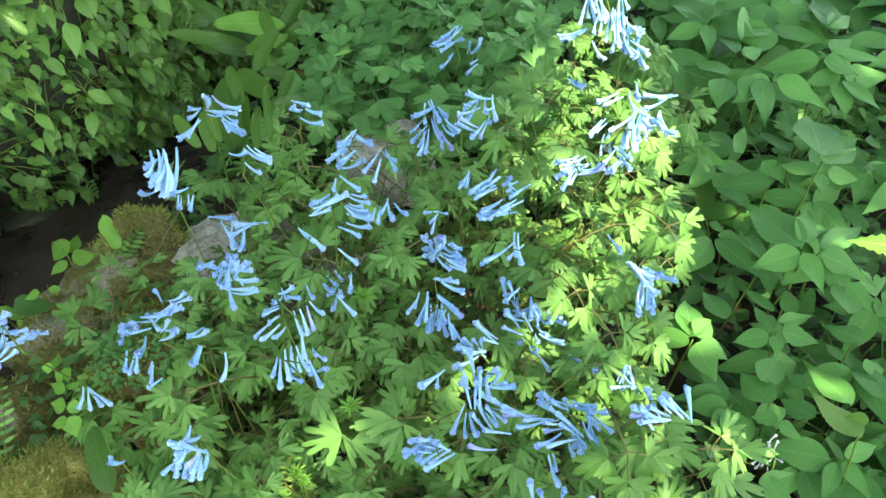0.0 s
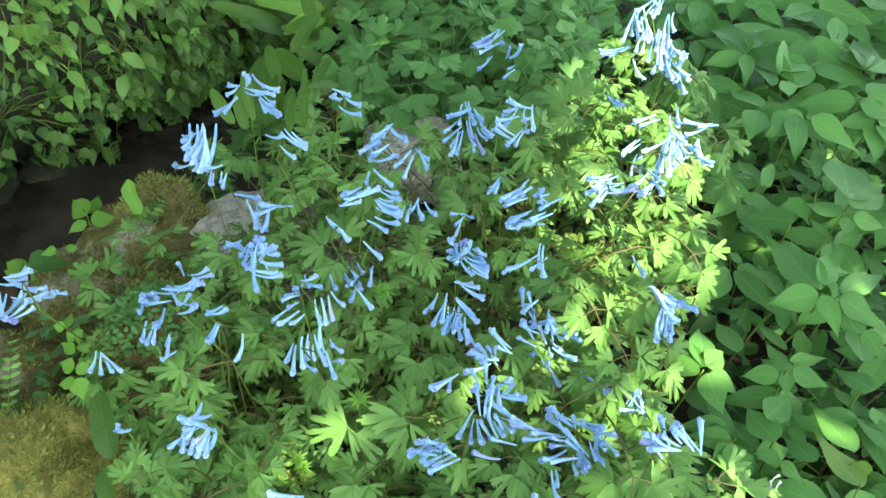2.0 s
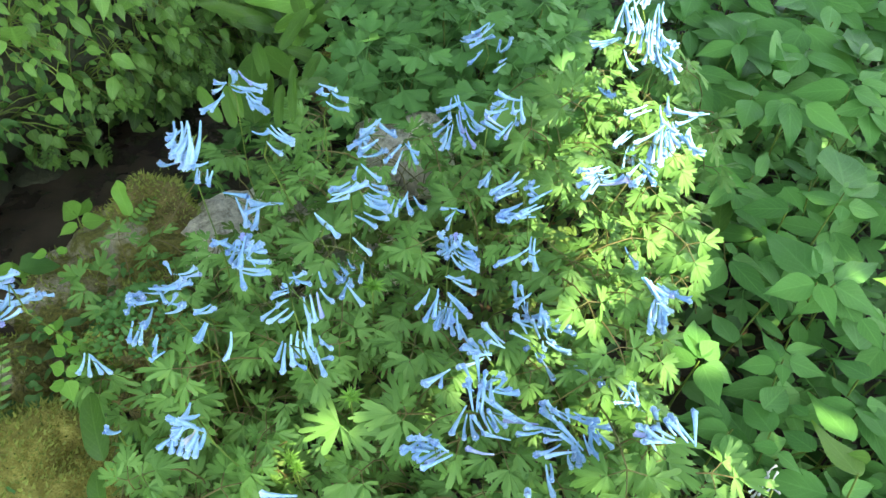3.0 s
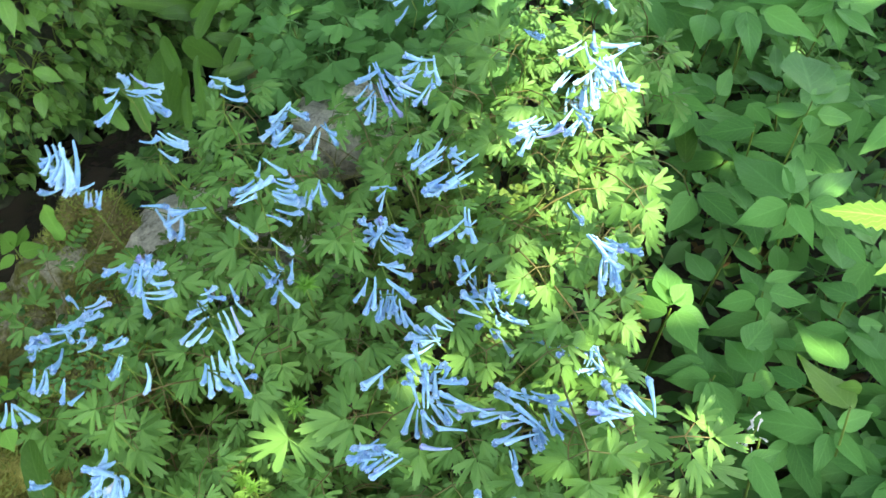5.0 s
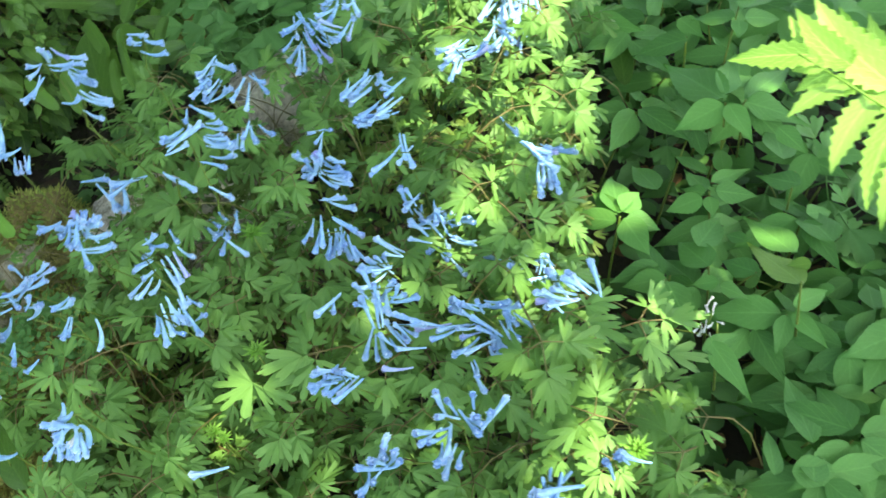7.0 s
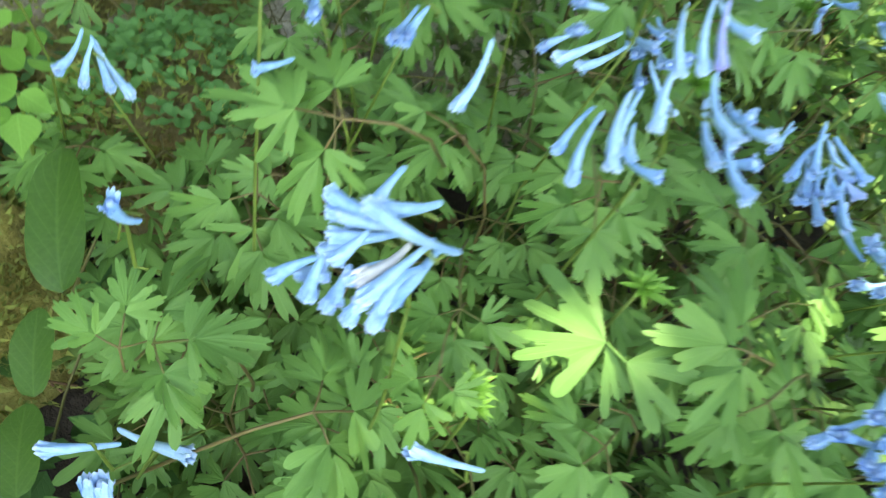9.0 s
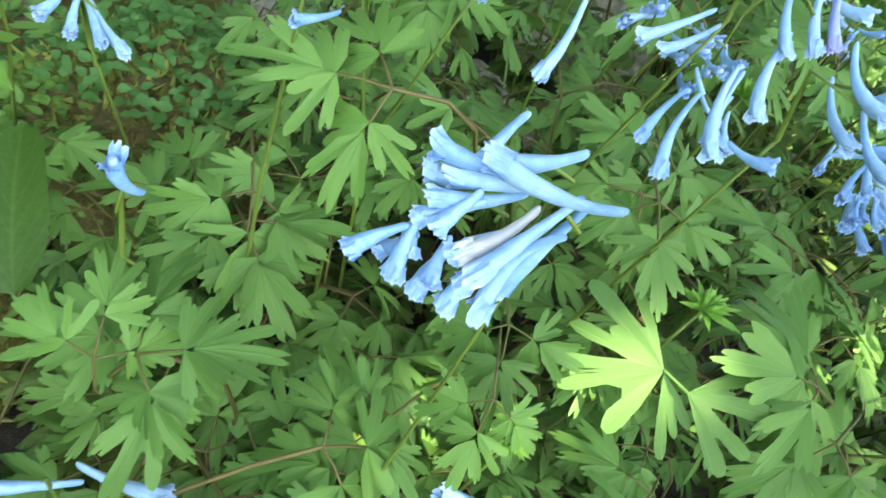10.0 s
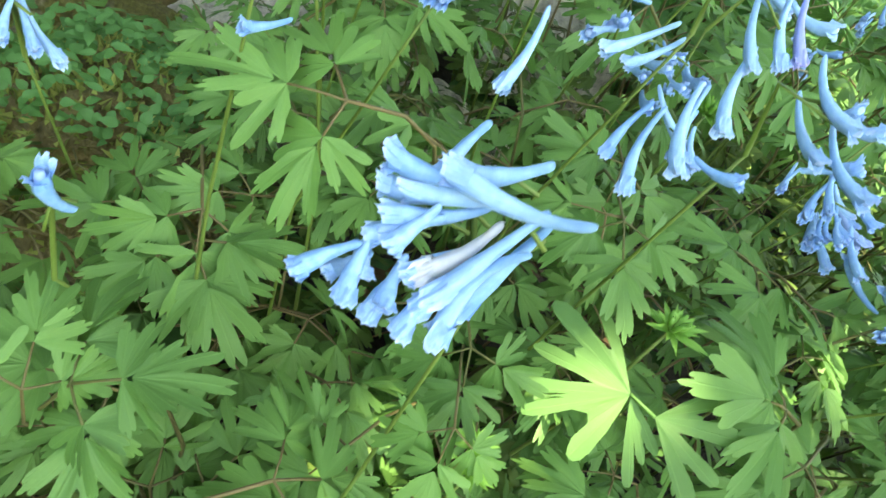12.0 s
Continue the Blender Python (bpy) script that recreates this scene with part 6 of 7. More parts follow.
def scatter_leaves():
    spots = []
    tries = 0
    while len(spots) < 970 and tries < 20000:
        tries += 1
        x, y = chance.uniform(-0.32, 0.28), chance.uniform(0.16, 0.95)
        gap = 0.0145 if y < 0.5 else 0.020
        if not inside(x, y, REGION) or any((x - a) ** 2 + (y - b) ** 2 < gap * gap for a, b in spots):
            continue
        if (x - 0.055) ** 2 + (y - 0.48) ** 2 < 0.036**2 or (x + 0.085) ** 2 + (y - 0.40) ** 2 < 0.012**2 or ((x + 0.139) / 0.019) ** 2 + ((y - 0.358) / 0.034) ** 2 < 1:
            continue
        deep = chance.random() ** 1.15
        z = canopy(x, y) - 0.105 * deep
        if (x + 0.242) ** 2 + (y - 0.475) ** 2 < 0.036**2:
            continue
        if -0.21 < x < -0.07 and 0.27 < y < 0.41 and deep < 0.55 and chance.random() < 0.55:
            continue
        if hides_flowers(Vector((x, y, z))):
            continue
        spots.append((x, y))
        a = chance.uniform(0, math.tau)
        along = Vector((math.cos(a), math.sin(a) - 0.35, chance.uniform(-0.3, 0.15)))
        up = Vector((chance.uniform(-0.35, 0.35), chance.uniform(-0.75, 0.1), 1))
        corydalis_leaf((x, y, z), along, up, chance.uniform(0.56, 0.86) - 0.12 * deep)


scatter_leaves()


def low_leaves():
    """Smaller, more olive corydalis leaves deep in the clump, too many to count."""
    rng = random.Random(33)
    bm = bmesh.new()
    made = 0
    while made < 1000:
        x, y = rng.uniform(-0.32, 0.28), rng.uniform(0.16, 0.95)
        if not inside(x, y, REGION) or (x - 0.055) ** 2 + (y - 0.48) ** 2 < 0.03**2 or y > 0.7 and rng.random() < 0.6:
            continue
        made += 1
        z = max(0.04, canopy(x, y) - rng.uniform(0.085, 0.16))
        a = rng.uniform(0, math.tau)
        m = frame_of((x, y, z), (math.cos(a), math.sin(a) - 0.3, rng.uniform(-0.3, 0.2)), (rng.uniform(-0.4, 0.4), rng.uniform(-0.8, 0.1), 1))
        h, size = rng.uniform(0.09, 0.12), rng.uniform(0.013, 0.022)
        for turn in (0.0, 1.15, -1.15):
            lobes = [(-0.45, 0.8 * rng.uniform(0.85, 1.1), h), (0.0, rng.uniform(0.9, 1.1), h * 1.1), (0.45, 0.8 * rng.uniform(0.85, 1.1), h)]
            finger_leaflet(bm, m @ Matrix.Rotation(-turn, 4, "Z") @ Matrix.Translation((0, 0.006, 0)), size * (1.0 if turn == 0 else 0.85), lobes, rng, 0.25, 0.2)
    tagged(new("low_leaves", mesh_of("low_leaves", bm, OLIVE)), "small olive-green cut leaves deep in the clump", "foliage", kind="stuff")


low_leaves()

# ---- the leafy bush ----
def broad_mesh(seed, mat, name="leaf", width=0.45, teeth=0.03, **kw):
    rng = random.Random(seed)
    bm = bmesh.new()
    ovate(bm, Matrix(), 1.0, width, rng, fold=rng.uniform(0.03, 0.16), droop=rng.uniform(0.02, 0.11), belly=rng.uniform(0.40, 0.46), teeth=teeth, steps=28, point=2.8, lead=0.75, **kw)
    return mesh_of(name, bm, mat)


BROADS = [broad_mesh(s, BROAD) for s in range(7)]
YELLOWS = [broad_mesh(30 + s, YELLOWING) for s in range(2)]


def leafy_shoot(place, label="leafy shoot with pointed mid-green leaves in a whorl"):
    place = Vector(place)
    base = Vector((place.x + chance.uniform(-0.03, 0.03), place.y + chance.uniform(-0.01, 0.05), 0))
    base.z = height_at(base.x, base.y)
    ob = thing("leafy_shoot", base, label, "shrub", "leafy bush")
    bm = bmesh.new()
    rod(bm, arc(base, place, 0.008), [0.0015, 0.0014, 0.0012, 0.0011, 0.001, 0.0009, 0.0008], 6)
    part("stem", bm, STEM, ob)
    return ob


def broad_leaf(shoot, base, tip, width, mats=None):
    """A leaf from its base to its tip, of that width, turned to the light."""
    base, tip = Vector(base), Vector(tip)
    along = tip - base
    me = chance.choice(mats or BROADS)
    m = frame_of(base, along, Vector((chance.uniform(-0.25, 0.2), chance.uniform(-0.85, -0.2), 1)))
    return piece("leaf", me, shoot, m @ Matrix.Diagonal((width * 0.92 / 0.45, along.length, along.length, 1)))


FRESHES = [broad_mesh(40 + s, FRESH) for s in range(3)]

s = leafy_shoot((0.353, 0.573, 0.190))
broad_leaf(s, (0.353, 0.579, 0.190), (0.333, 0.685, 0.172), 0.043)
broad_leaf(s, (0.350, 0.571, 0.190), (0.305, 0.562, 0.178), 0.029)
broad_leaf(s, (0.357, 0.585, 0.190), (0.392, 0.660, 0.181), 0.026)
broad_leaf(s, (0.354, 0.571, 0.190), (0.362, 0.529, 0.180), 0.022)
s = leafy_shoot((0.417, 0.714, 0.200))
broad_leaf(s, (0.417, 0.718, 0.200), (0.454, 0.854, 0.186), 0.060)
broad_leaf(s, (0.404, 0.692, 0.200), (0.373, 0.721, 0.189), 0.026)
broad_leaf(s, (0.406, 0.686, 0.200), (0.397, 0.660, 0.195), 0.017)
broad_leaf(s, (0.416, 0.702, 0.200), (0.478, 0.768, 0.190), 0.034)
broad_leaf(s, (0.412, 0.688, 0.200), (0.452, 0.692, 0.191), 0.022)
s = leafy_shoot((0.394, 0.873, 0.210))
broad_leaf(s, (0.395, 0.876, 0.210), (0.384, 0.796, 0.197), 0.032)
broad_leaf(s, (0.414, 0.877, 0.210), (0.474, 0.839, 0.191), 0.037)
broad_leaf(s, (0.387, 0.878, 0.210), (0.363, 0.833, 0.202), 0.032)
s = leafy_shoot((0.485, 0.934, 0.210))
broad_leaf(s, (0.483, 0.931, 0.210), (0.417, 0.944, 0.191), 0.036)
broad_leaf(s, (0.487, 0.929, 0.210), (0.535, 0.918, 0.197), 0.032)
broad_leaf(s, (0.523, 1.024, 0.210), (0.533, 1.152, 0.197), 0.037)
broad_leaf(s, (0.527, 1.028, 0.210), (0.578, 1.215, 0.195), 0.045)
broad_leaf(s, (0.528, 1.025, 0.210), (0.595, 1.111, 0.200), 0.034)
s = leafy_shoot((0.356, 1.010, 0.220))
broad_leaf(s, (0.358, 1.007, 0.220), (0.346, 1.197, 0.202), 0.050)
broad_leaf(s, (0.352, 1.004, 0.220), (0.298, 0.989, 0.206), 0.029)
broad_leaf(s, (0.357, 1.006, 0.220), (0.350, 0.942, 0.211), 0.023)
broad_leaf(s, (0.366, 1.022, 0.220), (0.407, 1.149, 0.210), 0.028)
broad_leaf(s, (0.350, 1.021, 0.220), (0.303, 1.088, 0.204), 0.026)
s = leafy_shoot((0.396, 0.980, 0.200))
broad_leaf(s, (0.407, 1.004, 0.200), (0.537, 1.239, 0.179), 0.060)
broad_leaf(s, (0.388, 0.960, 0.200), (0.401, 1.124, 0.185), 0.034)
broad_leaf(s, (0.398, 0.957, 0.200), (0.436, 0.995, 0.194), 0.024)
s = leafy_shoot((0.361, 0.906, 0.200))
broad_leaf(s, (0.363, 0.901, 0.200), (0.339, 0.984, 0.187), 0.034)
broad_leaf(s, (0.358, 0.894, 0.200), (0.338, 0.837, 0.191), 0.038)
s = leafy_shoot((0.343, 0.771, 0.170))
broad_leaf(s, (0.341, 0.770, 0.170), (0.299, 0.802, 0.157), 0.028)
broad_leaf(s, (0.344, 0.773, 0.170), (0.337, 0.857, 0.159), 0.025)
broad_leaf(s, (0.346, 0.771, 0.170), (0.383, 0.845, 0.162), 0.022)
s = leafy_shoot((0.363, 0.704, 0.180))
broad_leaf(s, (0.362, 0.699, 0.180), (0.311, 0.712, 0.166), 0.033)
broad_leaf(s, (0.367, 0.740, 0.180), (0.386, 0.710, 0.171), 0.023)
s = leafy_shoot((0.410, 0.777, 0.170))
broad_leaf(s, (0.409, 0.775, 0.170), (0.399, 0.847, 0.159), 0.029)
broad_leaf(s, (0.414, 0.801, 0.170), (0.455, 0.916, 0.159), 0.017)
broad_leaf(s, (0.423, 0.778, 0.170), (0.448, 0.839, 0.164), 0.023)
s = leafy_shoot((0.342, 0.611, 0.140))
broad_leaf(s, (0.343, 0.614, 0.140), (0.342, 0.701, 0.128), 0.025)
broad_leaf(s, (0.342, 0.607, 0.140), (0.341, 0.574, 0.133), 0.021)
broad_leaf(s, (0.285, 0.532, 0.140), (0.277, 0.588, 0.131), 0.025)
broad_leaf(s, (0.331, 0.543, 0.140), (0.318, 0.597, 0.129), 0.017)
broad_leaf(s, (0.346, 0.540, 0.140), (0.362, 0.593, 0.133), 0.018)
s = leafy_shoot((0.377, 0.586, 0.180))
broad_leaf(s, (0.378, 0.588, 0.180), (0.452, 0.652, 0.167), 0.025)
broad_leaf(s, (0.376, 0.583, 0.180), (0.421, 0.566, 0.167), 0.031)
broad_leaf(s, (0.387, 0.542, 0.180), (0.402, 0.515, 0.171), 0.020)
s = leafy_shoot((0.236, 0.476, 0.170))
broad_leaf(s, (0.236, 0.479, 0.170), (0.247, 0.544, 0.161), 0.029)
broad_leaf(s, (0.235, 0.479, 0.170), (0.223, 0.525, 0.162), 0.018)
broad_leaf(s, (0.232, 0.471, 0.170), (0.198, 0.500, 0.160), 0.023)
broad_leaf(s, (0.239, 0.481, 0.170), (0.263, 0.509, 0.165), 0.023)
broad_leaf(s, (0.238, 0.473, 0.170), (0.250, 0.438, 0.160), 0.026)
broad_leaf(s, (0.241, 0.474, 0.170), (0.265, 0.461, 0.163), 0.020)
s = leafy_shoot((0.321, 0.509, 0.150))
broad_leaf(s, (0.319, 0.512, 0.150), (0.315, 0.553, 0.143), 0.019)
broad_leaf(s, (0.313, 0.503, 0.150), (0.281, 0.502, 0.141), 0.021)
broad_leaf(s, (0.319, 0.503, 0.150), (0.316, 0.482, 0.145), 0.014)
broad_leaf(s, (0.326, 0.509, 0.150), (0.362, 0.504, 0.141), 0.023)
broad_leaf(s, (0.326, 0.520, 0.150), (0.373, 0.542, 0.141), 0.015)
broad_leaf(s, (0.317, 0.508, 0.150), (0.302, 0.524, 0.145), 0.014)
s = leafy_shoot((0.294, 0.431, 0.145))
broad_leaf(s, (0.295, 0.431, 0.145), (0.284, 0.478, 0.135), 0.029)
broad_leaf(s, (0.293, 0.454, 0.145), (0.329, 0.495, 0.137), 0.027)
broad_leaf(s, (0.295, 0.411, 0.145), (0.316, 0.399, 0.138), 0.015)
broad_leaf(s, (0.296, 0.415, 0.145), (0.276, 0.421, 0.139), 0.013)
s = leafy_shoot((0.261, 0.430, 0.140))
broad_leaf(s, (0.261, 0.431, 0.140), (0.227, 0.437, 0.131), 0.021)
broad_leaf(s, (0.261, 0.428, 0.140), (0.268, 0.383, 0.128), 0.026)
broad_leaf(s, (0.259, 0.426, 0.140), (0.243, 0.411, 0.135), 0.014)
s = leafy_shoot((0.328, 0.422, 0.140))
broad_leaf(s, (0.329, 0.421, 0.140), (0.311, 0.451, 0.131), 0.022)
broad_leaf(s, (0.333, 0.457, 0.140), (0.322, 0.474, 0.135), 0.013)
broad_leaf(s, (0.363, 0.436, 0.140), (0.351, 0.503, 0.125), 0.030)
s = leafy_shoot((0.390, 0.505, 0.160))
broad_leaf(s, (0.387, 0.490, 0.160), (0.365, 0.522, 0.150), 0.025)
broad_leaf(s, (0.387, 0.522, 0.160), (0.408, 0.594, 0.150), 0.030)
s = leafy_shoot((0.339, 0.382, 0.170), "leafy shoot with yellowing pointed leaves")
broad_leaf(s, (0.339, 0.380, 0.170), (0.326, 0.441, 0.156), 0.030, YELLOWS)
broad_leaf(s, (0.353, 0.397, 0.170), (0.335, 0.403, 0.164), 0.012, YELLOWS)
s = leafy_shoot((0.361, 0.427, 0.120))
broad_leaf(s, (0.409, 0.458, 0.120), (0.408, 0.532, 0.105), 0.036)
broad_leaf(s, (0.388, 0.411, 0.120), (0.372, 0.417, 0.114), 0.011)
s = leafy_shoot((0.325, 1.163, 0.220))
broad_leaf(s, (0.326, 1.167, 0.220), (0.292, 1.142, 0.211), 0.027)
broad_leaf(s, (0.323, 1.173, 0.220), (0.302, 1.098, 0.210), 0.035)
broad_leaf(s, (0.406, 1.188, 0.220), (0.446, 1.158, 0.207), 0.032)
broad_leaf(s, (0.343, 1.168, 0.220), (0.407, 1.311, 0.208), 0.039)
s = leafy_shoot((0.298, 1.072, 0.200))
broad_leaf(s, (0.309, 1.081, 0.200), (0.304, 1.013, 0.191), 0.024)
broad_leaf(s, (0.273, 1.038, 0.200), (0.294, 1.112, 0.194), 0.021)
s = leafy_shoot((0.535, 1.170, 0.200))
broad_leaf(s, (0.550, 1.227, 0.200), (0.521, 1.128, 0.186), 0.036)
broad_leaf(s, (0.492, 1.198, 0.200), (0.490, 1.286, 0.191), 0.041)
broad_leaf(s, (0.616, 1.280, 0.200), (0.707, 1.499, 0.185), 0.056)
s = leafy_shoot((0.121, 1.027, 0.180))
broad_leaf(s, (0.126, 1.041, 0.180), (0.057, 1.074, 0.164), 0.035)
broad_leaf(s, (0.135, 1.019, 0.180), (0.125, 1.173, 0.168), 0.044)
broad_leaf(s, (0.108, 0.885, 0.180), (0.133, 1.046, 0.167), 0.059)
broad_leaf(s, (0.174, 0.902, 0.180), (0.132, 1.009, 0.166), 0.039)
broad_leaf(s, (0.180, 1.110, 0.180), (0.205, 1.276, 0.168), 0.055)
s = leafy_shoot((0.012, 0.870, 0.160))
broad_leaf(s, (0.012, 0.870, 0.160), (-0.063, 0.946, 0.144), 0.035)
broad_leaf(s, (0.038, 0.874, 0.160), (0.003, 0.971, 0.149), 0.036)
s = leafy_shoot((0.308, 0.282, 0.130))
broad_leaf(s, (0.311, 0.281, 0.130), (0.322, 0.348, 0.117), 0.022)
broad_leaf(s, (0.279, 0.264, 0.130), (0.293, 0.305, 0.122), 0.015)
broad_leaf(s, (0.290, 0.265, 0.130), (0.325, 0.263, 0.122), 0.022)
broad_leaf(s, (0.300, 0.256, 0.130), (0.314, 0.284, 0.124), 0.020)
s = leafy_shoot((0.265, 0.433, 0.140))
broad_leaf(s, (0.260, 0.446, 0.140), (0.219, 0.444, 0.130), 0.019)
broad_leaf(s, (0.261, 0.434, 0.140), (0.252, 0.498, 0.130), 0.019)
s = leafy_shoot((-0.393, 0.646, 0.100), "young sprig with bright yellow-green leaves by the stream")
broad_leaf(s, (-0.393, 0.645, 0.100), (-0.433, 0.683, 0.093), 0.028, FRESHES)
broad_leaf(s, (-0.392, 0.649, 0.100), (-0.402, 0.691, 0.094), 0.022, FRESHES)
broad_leaf(s, (-0.386, 0.640, 0.100), (-0.365, 0.657, 0.093), 0.022, FRESHES)
broad_leaf(s, (-0.389, 0.636, 0.100), (-0.405, 0.619, 0.094), 0.019, FRESHES)
broad_leaf(s, (-0.390, 0.595, 0.100), (-0.380, 0.589, 0.098), 0.009, FRESHES)
broad_leaf(s, (-0.381, 0.596, 0.100), (-0.388, 0.587, 0.097), 0.009, FRESHES)
broad_leaf(s, (-0.398, 0.587, 0.100), (-0.413, 0.580, 0.095), 0.014, FRESHES)
s = leafy_shoot((-0.270, 0.395, 0.160), "young sprig with bright yellow-green leaves by the stream")
broad_leaf(s, (-0.278, 0.411, 0.160), (-0.297, 0.421, 0.156), 0.011, FRESHES)
broad_leaf(s, (-0.276, 0.412, 0.160), (-0.272, 0.426, 0.157), 0.011, FRESHES)
broad_leaf(s, (-0.271, 0.395, 0.160), (-0.288, 0.401, 0.156), 0.014, FRESHES)
broad_leaf(s, (-0.270, 0.396, 0.160), (-0.256, 0.396, 0.156), 0.012, FRESHES)
broad_leaf(s, (-0.264, 0.381, 0.160), (-0.279, 0.380, 0.156), 0.012, FRESHES)
broad_leaf(s, (-0.264, 0.385, 0.160), (-0.252, 0.369, 0.156), 0.016, FRESHES)
broad_leaf(s, (-0.288, 0.435, 0.160), (-0.280, 0.420, 0.157), 0.010, FRESHES)
broad_leaf(s, (-0.298, 0.434, 0.160), (-0.311, 0.437, 0.157), 0.010, FRESHES)
broad_leaf(s, (-0.296, 0.434, 0.160), (-0.304, 0.456, 0.157), 0.009, FRESHES)
broad_leaf(s, (-0.284, 0.420, 0.160), (-0.298, 0.434, 0.157), 0.008, FRESHES)
s = leafy_shoot((-0.453, 0.590, 0.050), "young sprig with bright yellow-green leaves by the stream")
broad_leaf(s, (-0.457, 0.599, 0.050), (-0.483, 0.613, 0.045), 0.021, FRESHES)
broad_leaf(s, (-0.454, 0.597, 0.050), (-0.470, 0.622, 0.046), 0.015, FRESHES)
broad_leaf(s, (-0.446, 0.595, 0.050), (-0.459, 0.623, 0.046), 0.014, FRESHES)
broad_leaf(s, (-0.441, 0.593, 0.050), (-0.443, 0.617, 0.046), 0.016, FRESHES)
broad_leaf(s, (-0.453, 0.590, 0.050), (-0.477, 0.598, 0.046), 0.019, FRESHES)
broad_leaf(s, (-0.439, 0.587, 0.050), (-0.431, 0.599, 0.046), 0.012, FRESHES)
s = leafy_shoot((0.275, 0.365, 0.160))
broad_leaf(s, (0.265, 0.352, 0.160), (0.279, 0.307, 0.148), 0.019)
broad_leaf(s, (0.257, 0.344, 0.160), (0.295, 0.361, 0.152), 0.015)

def fill_bush():
    for i in range(400):
        x, y = chance.uniform(0.24, 1.25), chance.uniform(0.14, 1.7)
        if i % 4 == 0:
            x, y = chance.uniform(0.27, 0.65), chance.uniform(0.08, 0.45)
        if x < 0.29 and 0.4 < y < 0.75 or x > 0.42 + y * 0.6 or (x - 0.29) ** 2 + (y - 0.325) ** 2 < 0.0022:
            continue
        z = 0.115 + 0.08 * (y - 0.4) + chance.uniform(-0.05, 0.03)
        s = leafy_shoot((x, y, z))
        n, a0 = chance.randint(4, 6), chance.uniform(0, 6)
        for k in range(n):
            a = a0 + k * math.tau / n + chance.uniform(-0.3, 0.3)
            r = chance.uniform(0.038, 0.064) * (1 + 0.8 * max(0.0, min(1.0, (y - 0.55) / 0.7)))
            broad_leaf(s, (x + 0.004 * math.cos(a), y + 0.004 * math.sin(a), z + 0.002 * k), (x + r * math.cos(a), y + r * math.sin(a), z + chance.uniform(-0.02, 0.008)), r * chance.uniform(0.38, 0.49))


fill_bush()

# ---- columbine-like undergrowth ----
def columbine_leaf_mesh(seed):
    rng = random.Random(100 + seed)
    bm = bmesh.new()
    rod(bm, [(0, 0, 0), (0, -0.01, -0.02), (0, -0.014, -0.07)], [0.0007, 0.0008, 0.0009], 5)
    for turn in (0, 1.5, -1.5):
        m = Matrix.Rotation(-turn + rng.uniform(-0.2, 0.2), 4, "Z") @ Matrix.Rotation(rng.uniform(-0.3, 0.2), 4, "X")
        rod(bm, [(0, 0, 0), m @ Vector((0, 0.012, 0))], [0.0006, 0.0005], 4)
        finger_leaflet(bm, m @ Matrix.Translation((0, 0.012, 0)), 0.023 * rng.uniform(0.85, 1.1), [(-0.72, 0.80 * rng.uniform(0.9, 1.1), 0.20), (0.0, rng.uniform(0.92, 1.08), 0.24), (0.72, 0.82 * rng.uniform(0.9, 1.1), 0.20)], rng, 0.2, 0.2)
    return mesh_of("columbine_leaf", bm, COLUMBINE)


COLUMBINES = [columbine_leaf_mesh(s) for s in range(5)]


def columbine(x, y, z, leaves, reach):
    base = Vector((x, y, height_at(x, y)))
    ob = thing("columbine_plant", base, "low plant with rounded three-lobed green leaves", "plant", "columbine undergrowth")
    bm = bmesh.new()
    for k in range(leaves):
        a = k * 2.4 + chance.uniform(-0.4, 0.4)
        r = reach * math.sqrt((k + 0.5) / leaves)
        p = Vector((x + r * math.cos(a), y + r * math.sin(a), z + chance.uniform(-0.03, 0.02)))
        rod(bm, arc(base, p + Vector((0, 0.006, -0.012)), 0.01, 4), [0.001] * 5, 4)
        piece("leaf", chance.choice(COLUMBINES), ob, frame_of(p, (math.cos(a), math.sin(a) - 0.4, -0.1), (chance.uniform(-0.3, 0.3), chance.uniform(-0.95, -0.2), 1)) @ Matrix.Scale(chance.uniform(1.05, 1.65), 4))
    part("stalk", bm, STEM, ob)


def columbines():
    for _ in range(34):
        columbine(chance.uniform(-0.10, 0.14), chance.uniform(0.80, 1.3), chance.uniform(0.16, 0.235), 8, 0.07)
    for x, y, z in ((-0.125, 0.975, 0.175), (-0.095, 1.03, 0.19), (-0.13, 1.09, 0.18), (-0.085, 0.92, 0.175), (-0.07, 1.12, 0.2)):
        columbine(x, y, z, 8, 0.055)
    for _ in range(44):
        columbine(chance.uniform(0.24, 0.9), chance.uniform(0.45, 1.4), chance.uniform(0.05, 0.10), 6, 0.07)


columbines()

# ---- strap-leaved ferns ----
def strap_mesh(seed, mat=STRAP, wavy=0.02):
    rng = random.Random(60 + seed)
    bm = bmesh.new()
    ovate(bm, Matrix(), 1.0, 0.22, rng, fold=0.35, droop=rng.uniform(0.05, 0.3), belly=0.48, point=1.0, steps=26, wavy=wavy, lead=0.48)
    return mesh_of("frond", bm, mat)


STRAPS = [strap_mesh(s) for s in range(4)]
PALE_STRAPS = [strap_mesh(s, FRESH, 0.07) for s in (5, 6)]


def strap_fern(base, label="hart's-tongue fern with glossy strap fronds"):
    base = Vector(base)
    base.z = height_at(base.x, base.y)
    return thing("strap_fern", base, label, "fern", "strap ferns")


